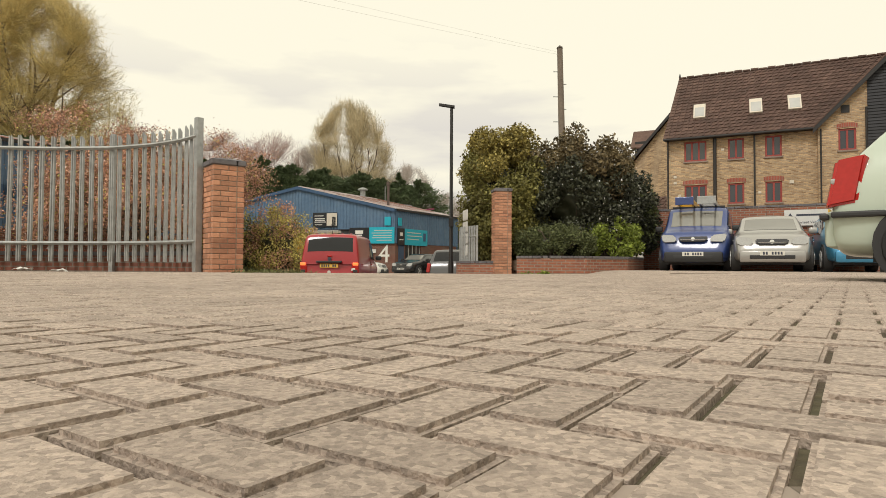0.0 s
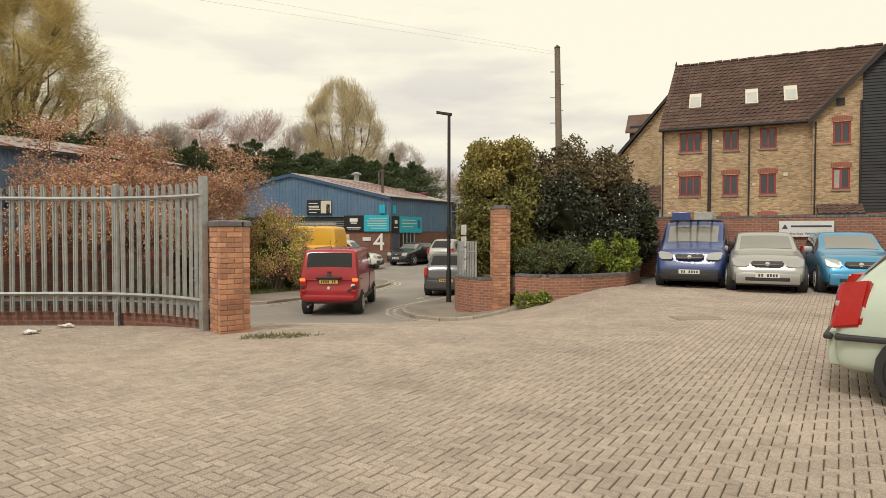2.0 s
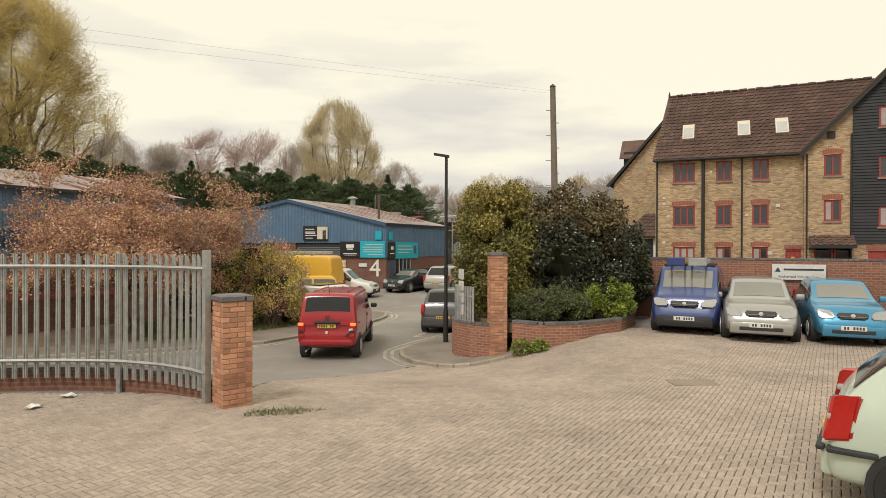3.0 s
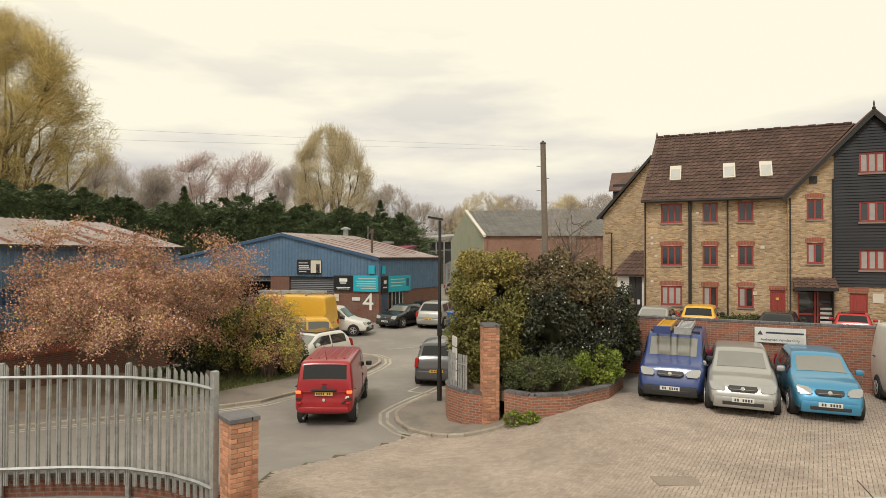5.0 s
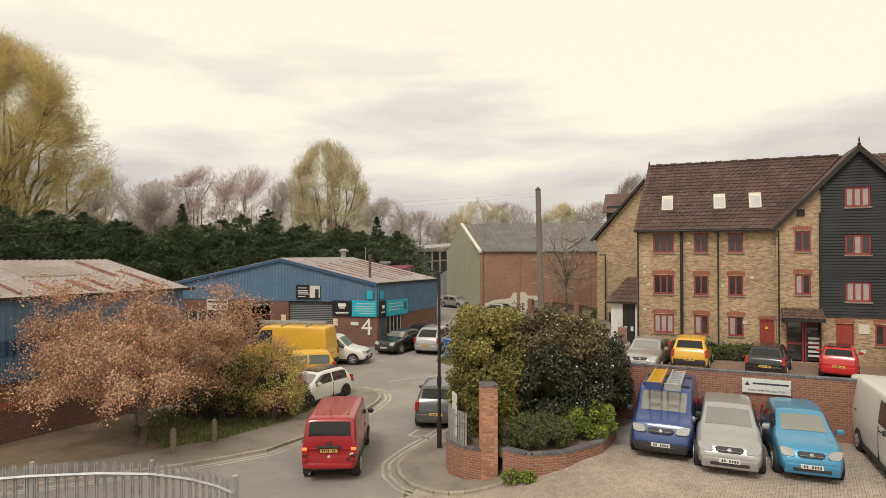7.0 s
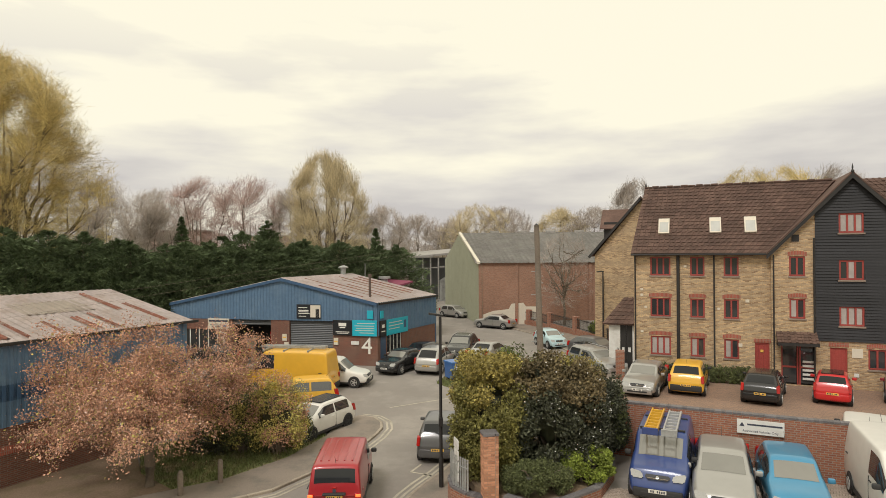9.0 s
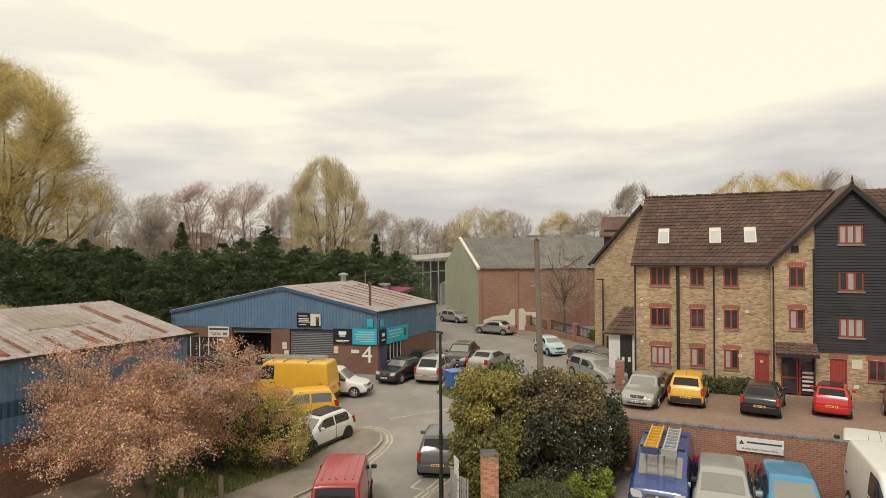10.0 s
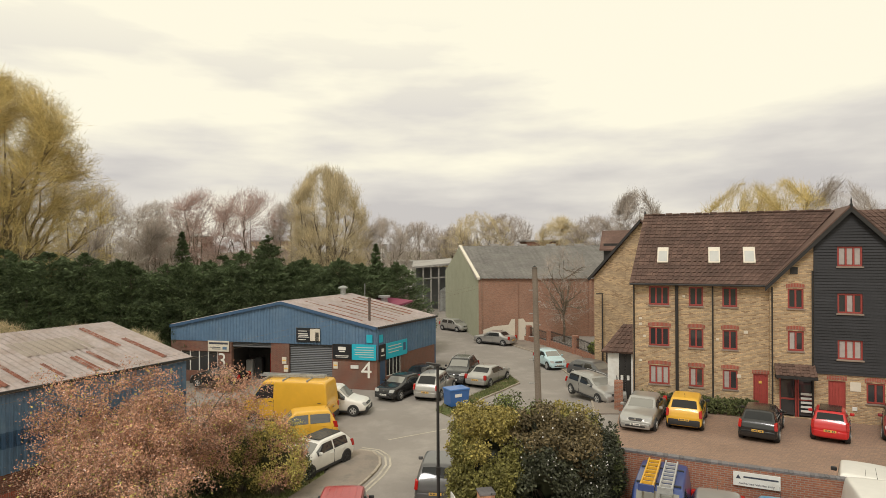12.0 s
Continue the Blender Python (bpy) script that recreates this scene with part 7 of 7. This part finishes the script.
def conifer(x, y, h, w, seed, label="dark green conifer in the tall screen behind the units", blunt=5.0):
    rng = np.random.default_rng(seed)
    t = thing("conifer_tree", pose(x, y, gz(x, y) - 0.1), label, "tree", "conifer screen")
    part("trunk", tube(bmesh.new(), [(0, 0, 0), (0, 0, h * 0.5), (0, 0, h * 0.95)], [0.22, 0.14, 0.03], 7), BARK, t)
    # plumes: feathery sprays along boughs that rise outwards from the trunk and nod at the tip
    m, n = 210, 24000
    bk, ba = rng.random(m) ** 0.75, rng.uniform(0, 2 * math.pi, m)
    br = w * (1 - bk ** blunt) ** 0.8 * rng.uniform(0.65, 1.12, m)
    tip = np.stack([np.cos(ba) * br, np.sin(ba) * br, 0.06 * h + bk * h * 0.92], 1)
    root = np.stack([np.zeros(m), np.zeros(m), np.maximum(0.2, tip[:, 2] - 0.45 * br)], 1)
    i = rng.integers(m, size=n)
    f = rng.uniform(0.35, 1.0, (n, 1))
    along = (tip - root)[i]
    ln = np.linalg.norm(along, axis=1, keepdims=True)
    along /= np.maximum(ln, 1e-6)
    wide = (0.2 + 0.75 * (1.02 - f)) * np.minimum(1.0, ln / 2.5) * 0.75
    pts = root[i] + (tip - root)[i] * f + rng.normal(size=(n, 3)) * wide * np.array([1, 1, 0.5])
    pts[:, 2] -= 0.12 * (f[:, 0] > 0.85)
    out = along + rng.normal(size=(n, 3)) * 0.33
    out /= np.linalg.norm(out, axis=1, keepdims=True)
    s = rng.uniform(0.10, 0.30, (n, 1))
    side = np.cross(out, rng.normal(size=(n, 3))); side /= np.linalg.norm(side, axis=1, keepdims=True)
    V = np.stack([pts - out * s * 0.5, pts + side * s * 0.15, pts + out * s, pts - side * s * 0.15], 1).reshape(-1, 3)
    F = [q for i in range(n) for q in ((4 * i, 4 * i + 1, 4 * i + 2), (4 * i, 4 * i + 2, 4 * i + 3))]
    mesh_from("foliage", V.tolist(), F, LEAF_CONIFER, t)


for i in range(24):
    k = i / 23
    conifer(-34.5 + 31.5 * k + random.uniform(-0.7, 0.7), 43.5 + 15 * k + random.uniform(-0.9, 0.9), 10.2 - 1.0 * k + random.uniform(-0.8, 0.7), 3.9, 100 + i)
conifer(-5.6, 66, 11.0, 1.7, 140, "single pointed dark conifer beyond the screen", 1.3)
conifer(-18.5, 70, 12.2, 2.6, 141, "ivy-dark evergreen beside the bare trees")
conifer(-27, 66, 12.5, 2.0, 142, "pointed dark evergreen beside the bare trees", 1.4)


def shrub(name, x, y, rx, ry, h, material, label, seed, n=6000, size=0.09, z=None, base=0.0, blossom=0, second=None, bl_mat=None, square=2.0, high=False):
    """A shrub: stems inside, and leaves in uneven clumps over a lumpy outline."""
    rng = np.random.default_rng(seed)
    t = thing(name, pose(x, y, (gz(x, y) if z is None else z) - 0.02), label, "shrub")
    tw = []
    for k in range(26):
        a = rng.uniform(0, 2 * math.pi)
        p0 = np.array([rng.normal() * 0.12 * rx, rng.normal() * 0.12 * ry, 0.0])
        p1 = np.array([math.cos(a) * rx * 0.55, math.sin(a) * ry * 0.55, h * rng.uniform(0.4, 0.8)])
        tw += [(p0, p1, 0.03), (p1, p1 * np.array([1.3, 1.3, 1.1]), 0.015)]
    twig_mesh("stem_work", tw, BARK, t)
    m = 150 if square > 2 else 110
    th = rng.uniform(0, 2 * math.pi, m); ph = np.arccos(rng.uniform(-0.95 if square > 2 else -0.6, 1, m))
    q = (np.abs(np.sin(ph)) ** square + np.abs(np.cos(ph)) ** square) ** (-1 / square)
    cl = np.stack([q * np.sin(ph) * np.cos(th) * rx, q * np.sin(ph) * np.sin(th) * ry, (q * np.cos(ph) * 0.5 + 0.5) * h], 1) * rng.uniform(0.74, 0.96, (m, 1))
    cl[:, 2] += base
    cr = min(rx, ry, h) * 0.28
    idx = rng.integers(m, size=n)
    v = rng.normal(size=(n, 3)); v /= np.linalg.norm(v, axis=1, keepdims=True)
    pts = cl[idx] + v * cr * rng.uniform(0.5, 1.15, (n, 1))
    pts[:, 2] = np.maximum(pts[:, 2], 0.03)
    if second is not None:
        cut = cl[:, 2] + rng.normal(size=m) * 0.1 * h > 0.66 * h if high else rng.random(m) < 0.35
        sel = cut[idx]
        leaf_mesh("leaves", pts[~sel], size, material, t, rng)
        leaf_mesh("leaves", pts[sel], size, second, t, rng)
    else:
        leaf_mesh("leaves", pts, size, material, t, rng)
    if n < 1000:
        return t
    # A lumpy dark core paints the shade deep inside the shrub.
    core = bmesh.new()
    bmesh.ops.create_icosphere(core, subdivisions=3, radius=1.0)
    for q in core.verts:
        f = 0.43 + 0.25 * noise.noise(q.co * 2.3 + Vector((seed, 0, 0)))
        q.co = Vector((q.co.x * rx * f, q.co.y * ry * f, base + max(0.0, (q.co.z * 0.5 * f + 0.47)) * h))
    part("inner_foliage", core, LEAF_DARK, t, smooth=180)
    if blossom:
        shell = (pts[:, 0] / rx) ** 2 + (pts[:, 1] / ry) ** 2 + ((pts[:, 2] - h * 0.45) / (h * 0.6)) ** 2
        bi = rng.permutation(np.argsort(shell)[int(n * 0.6):])[:blossom]
        leaf_mesh("blossom", pts[bi] * np.array([1.06, 1.06, 1.0]), size * 0.95, bl_mat or BLOSSOM, t, rng, "white flowers", long=1.0)
    return t


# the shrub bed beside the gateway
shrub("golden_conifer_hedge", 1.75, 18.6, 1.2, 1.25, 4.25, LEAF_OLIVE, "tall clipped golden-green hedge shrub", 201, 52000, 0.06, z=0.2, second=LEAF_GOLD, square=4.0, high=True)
shrub("golden_conifer_hedge", 4.6, 20.6, 1.8, 1.3, 3.9, LEAF_GOLD, "golden-green shrub behind the dark camellia", 202, 22000, 0.06, z=0.2, second=LEAF_OLIVE)
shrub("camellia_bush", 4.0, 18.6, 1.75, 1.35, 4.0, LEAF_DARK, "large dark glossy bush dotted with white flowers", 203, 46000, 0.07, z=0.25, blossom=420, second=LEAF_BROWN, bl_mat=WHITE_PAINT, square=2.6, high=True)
shrub("camellia_bush", 5.9, 20.1, 1.0, 1.0, 3.2, LEAF_DARK, "dark glossy bush against the brick wall", 204, 15000, 0.07, z=0.25, second=LEAF_HEDGE)
shrub("silver_shrub", 2.9, 20.6, 1.3, 1.2, 4.3, LEAF_HEDGE, "grey-green shrub among the taller bushes", 205, 16000, 0.055, z=0.2, second=LEAF_LIME)
shrub("box_hedge", 3.0, 16.75, 1.15, 0.62, 0.95, LEAF_HEDGE, "low rounded dark green hedge on the bed wall", 206, 16000, 0.04, z=0.3)
shrub("lime_shrub", 4.75, 17.6, 0.85, 0.6, 1.25, LEAF_LIME, "lime green spreading shrub on the bed wall", 207, 10000, 0.055, z=0.28)
for i, (x, y, s) in enumerate(((2.05, 15.75, 0.26), (2.5, 15.55, 0.2))):
    shrub("weeds", x, y, s * 1.1, s * 0.8, s * 1.9, LEAF_LIME, "clump of green weeds at the wall's foot", 210 + i, 420, 0.05)
# hedge in front of the flats
hedge = [fp(0.6 * k - 0.5, 0, 0.8) for k in range(11)]
for i, p in enumerate(hedge):
    shrub("low_hedge", p.x, p.y, 0.6, 0.45, 1.0, LEAF_HEDGE, "low green hedge under the flats' windows", 220 + i, 1800, 0.07, z=0.0)
shrub("clipped_hedge", 15.2, 50.5, 0.9, 2.0, 1.5, LEAF_LIME, "clipped bright green hedge behind the railings", 230, 4000, 0.09)
# shrubs and cherry tree on the verge
shrub("forsythia_bush", -6.7, 24.2, 1.3, 1.2, 3.6, LEAF_YELLOW, "loose yellow-green flowering shrub at the road's edge", 231, 13000, 0.05, second=LEAF_CHERRY)
shrub("forsythia_bush", -8.4, 24.6, 1.5, 1.2, 3.2, LEAF_HEDGE, "green shrub under the cherry tree", 232, 14000, 0.055, second=LEAF_YELLOW)
shrub("grey_shrub", -6.2, 25.4, 0.75, 0.8, 1.6, LEAF_HEDGE, "small grey-green shrub beside the white hatchback", 233, 3500, 0.06, second=mat("grey_green_leaves", (0.17, 0.18, 0.13), 0.8, rand=0.4, bump=0))
shrub("holly_bush", -9.5, 25.0, 1.6, 1.3, 2.6, LEAF_DARK, "dark evergreen bush in the cherry's shade", 234, 6000, 0.09)


def cherry(x, y, seed):
    rng = np.random.default_rng(seed)
    t = thing("cherry_tree", pose(x, y, gz(x, y)), "spreading cherry tree with coppery young leaves and pink blossom", "tree")
    twigs, limbs = [], []
    part("trunk", tube(bmesh.new(), [(0, 0, -0.2), (0.03, 0, 0.8), (-0.05, 0.05, 1.7)], [0.26, 0.19, 0.17], 10), BARK, t, smooth=60)
    def grow(p, d, ln, r, lev):
        pts, rad = [p], [r]
        for k in range(4):
            d = d + rng.normal(size=3) * 0.16 + np.array([0, 0, 0.06 - 0.09 * lev])
            d /= np.linalg.norm(d)
            p = p + d * ln / 4
            if p[2] < 1.2:
                p[2] = 1.2 + rng.random() * 0.3
            pts.append(p); rad.append(r * (1 - 0.6 * (k + 1) / 4))
        (limbs if lev < 2 else twigs).append((pts, rad))
        if lev < 3:
            for k in range((6, 6, 5)[lev]):
                i = rng.integers(1, 5)
                a = rng.uniform(0, 2 * math.pi)
                nd = d * 0.7 + np.array([math.cos(a), math.sin(a), rng.uniform(-0.2, 0.5)]) * 0.8
                grow(pts[i], nd / np.linalg.norm(nd), ln * rng.uniform(0.45, 0.7), rad[i] * 0.6, lev + 1)
    for k in range(9):
        a = 2 * math.pi * k / 9 + rng.normal() * 0.2
        d = np.array([math.cos(a) * 1.15, math.sin(a) * 0.8, rng.uniform(0.35, 1.0)])
        grow(np.array([-0.05, 0.05, 1.6]), d / np.linalg.norm(d), rng.uniform(2.7, 3.6), 0.085, 0)
    bm = bmesh.new()
    for pts, rad in limbs:
        tube(bm, pts, rad, 5)
    part("branch_work", bm, BARK, t, smooth=60)
    segs = [(a, b, r * 0.8 + 0.004) for pts, rad in twigs for a, b, r in zip(pts, pts[1:], rad)]
    twig_mesh("twig_work", segs, BARK, t)
    n = 115000
    pick = rng.integers(len(segs), size=n)
    A = np.array([s[0] for s in segs])[pick]; B = np.array([s[1] for s in segs])[pick]
    pts = A + (B - A) * rng.random((n, 1)) + rng.normal(size=(n, 3)) * 0.13
    pts = pts[pts[:, 2] > 0.9]
    leaf_mesh("leaves", pts[: int(n * 0.83)], 0.046, LEAF_CHERRY, t, rng, "coppery brown leaves")
    leaf_mesh("leaves", pts[int(n * 0.83): int(n * 0.89)], 0.055, LEAF_YELLOW, t, rng, "greenish young leaves")
    leaf_mesh("blossom", pts[int(n * 0.965):], 0.05, BLOSSOM, t, rng, "pale pink blossom", long=1.0)


cherry(-10.6, 20.9, 77)
for i, (x, y, h) in enumerate(((-24, 40, 5.0), (-28, 39, 5.5), (-21, 42, 4.5))):
    crown_tree("scrub_bush", x, y, h, 2.6, "tangled tan scrub beside the shed", TWIG_POPLAR, 80 + i, foot=0.03, n=3500, tw=0.010, ln=0.6, trunk_r=0.1)


def tuft_field(outline, n, seed, label, base=0.06, tall=1.0):
    rng = np.random.default_rng(seed)
    o = np.array(outline)
    lo, hi = o.min(0), o.max(0)
    V, F = [], []
    def inside(x, y):
        c = False
        for (x0, y0), (x1, y1) in zip(outline, outline[1:] + outline[:1]):
            if (y0 > y) != (y1 > y) and x < (x1 - x0) * (y - y0) / (y1 - y0) + x0:
                c = not c
        return c
    while len(F) < n:
        x, y = rng.uniform(lo, hi)
        if not inside(x, y):
            continue
        z = gz(x, y) + base
        a, h, w = rng.uniform(0, 6.28), rng.uniform(0.06, 0.2) * tall, 0.02 * tall
        k = len(V)
        V += [(x - w * math.cos(a), y - w * math.sin(a), z), (x + w * math.cos(a), y + w * math.sin(a), z), (x + rng.normal() * 0.05, y + rng.normal() * 0.05, z + h)]
        F.append((k, k + 1, k + 2))
    ob = mesh_from("grass_blades", V, F, GRASS, None)
    tagged(ob, label, "grass", kind="stuff")


tuft_field([(-9.6, 20.5), (-8.0, 21.4), (-6.2, 23.6), (-5.0, 26.4), (-5.4, 27.4), (-9, 27.5), (-13, 25.4), (-11.5, 22.2)], 9000, 301, "blades of rough grass on the verge")
tuft_field(island, 7000, 302, "blades of rough grass on the island")
tuft_field([(-2.85, 8.3), (-2.1, 8.45), (-1.75, 8.7), (-2.3, 8.75), (-2.8, 8.6)], 380, 303, "low straggly weeds growing at the pier's foot", 0.0, 0.45)


# ---- paving blocks of the yard, in herringbone ----
PA, PB = Vector((0.553, 0.833)), Vector((0.833, -0.553))
BW = 0.0775


def build_paving():
    yard = thing("paving", pose(0, 0, 0), "buff concrete block paving laid in herringbone with dark joints", "paving", kind="structure")
    rng = np.random.default_rng(11)
    long_me = {}
    for key, (du, dv) in (("a", (2, 1)), ("b", (1, 2))):
        hx, hy = du * BW / 2 - 0.0042, dv * BW / 2 - 0.0042
        bm = bmesh.new()
        prism([(-hx, -hy, -0.03), (hx, -hy, -0.03), (hx, hy, -0.03), (-hx, hy, -0.03)], (0, 0, 0.042), bm)
        bmesh.ops.bevel(bm, geom=[e for e in bm.edges if min(v.co.z for v in e.verts) > 0], offset=0.005, segments=2, affect="EDGES")
        long_me[key] = finish(bm, "paving_block")
        long_me[key].materials.append(PAVE)
    V, F = [], []
    near = 0
    ang = math.degrees(math.atan2(PB.y, PB.x))
    R = 300
    for j in range(-R, R):
        for i in range(-R, R):
            k = (i - j) % 4
            if k == 0:
                u0, v0, du, dv, key = i, j, 2, 1, "a"
            elif k == 2:
                u0, v0, du, dv, key = i, j - 1, 1, 2, "b"
            else:
                continue
            c = PB * ((u0 + du / 2) * BW) + PA * ((v0 + dv / 2) * BW)
            if not (-12.5 < c.x < 15.5 and 0.2 < c.y < 19 and in_yard(c.x, c.y)) or abs(c.x) > 1.5 + c.y * 0.85:
                continue
            dz = float(rng.normal() * 0.0012)
            if near < 300 and 0.3 < c.y < 1.5 and abs(c.x) < 1.2:
                near += 1
                ob = new("paving_block", long_me[key])
                ob.parent = yard
                ob.matrix_local = pose(c.x, c.y, dz, 0, 0, ang)
                continue
            hx, hy = du * BW / 2 - 0.0042, dv * BW / 2 - 0.0042
            base = len(V)
            for ins, z in ((0.0, -0.03), (0.0, 0.007), (0.005, 0.012)):
                for sx, sy in ((-1, -1), (1, -1), (1, 1), (-1, 1)):
                    p = c + PB * (sx * (hx - ins)) + PA * (sy * (hy - ins))
                    V.append((p.x, p.y, gz(p.x, p.y) + z + dz))
            for r in (0, 4):
                for q in range(4):
                    F.append((base + r + q, base + r + (q + 1) % 4, base + r + 4 + (q + 1) % 4, base + r + 4 + q))
            F.append((base + 8, base + 9, base + 10, base + 11))
    ob = mesh_from("paving_blocks", V, F, PAVE, yard)
    ob["kind"] = "stuff"


build_paving()
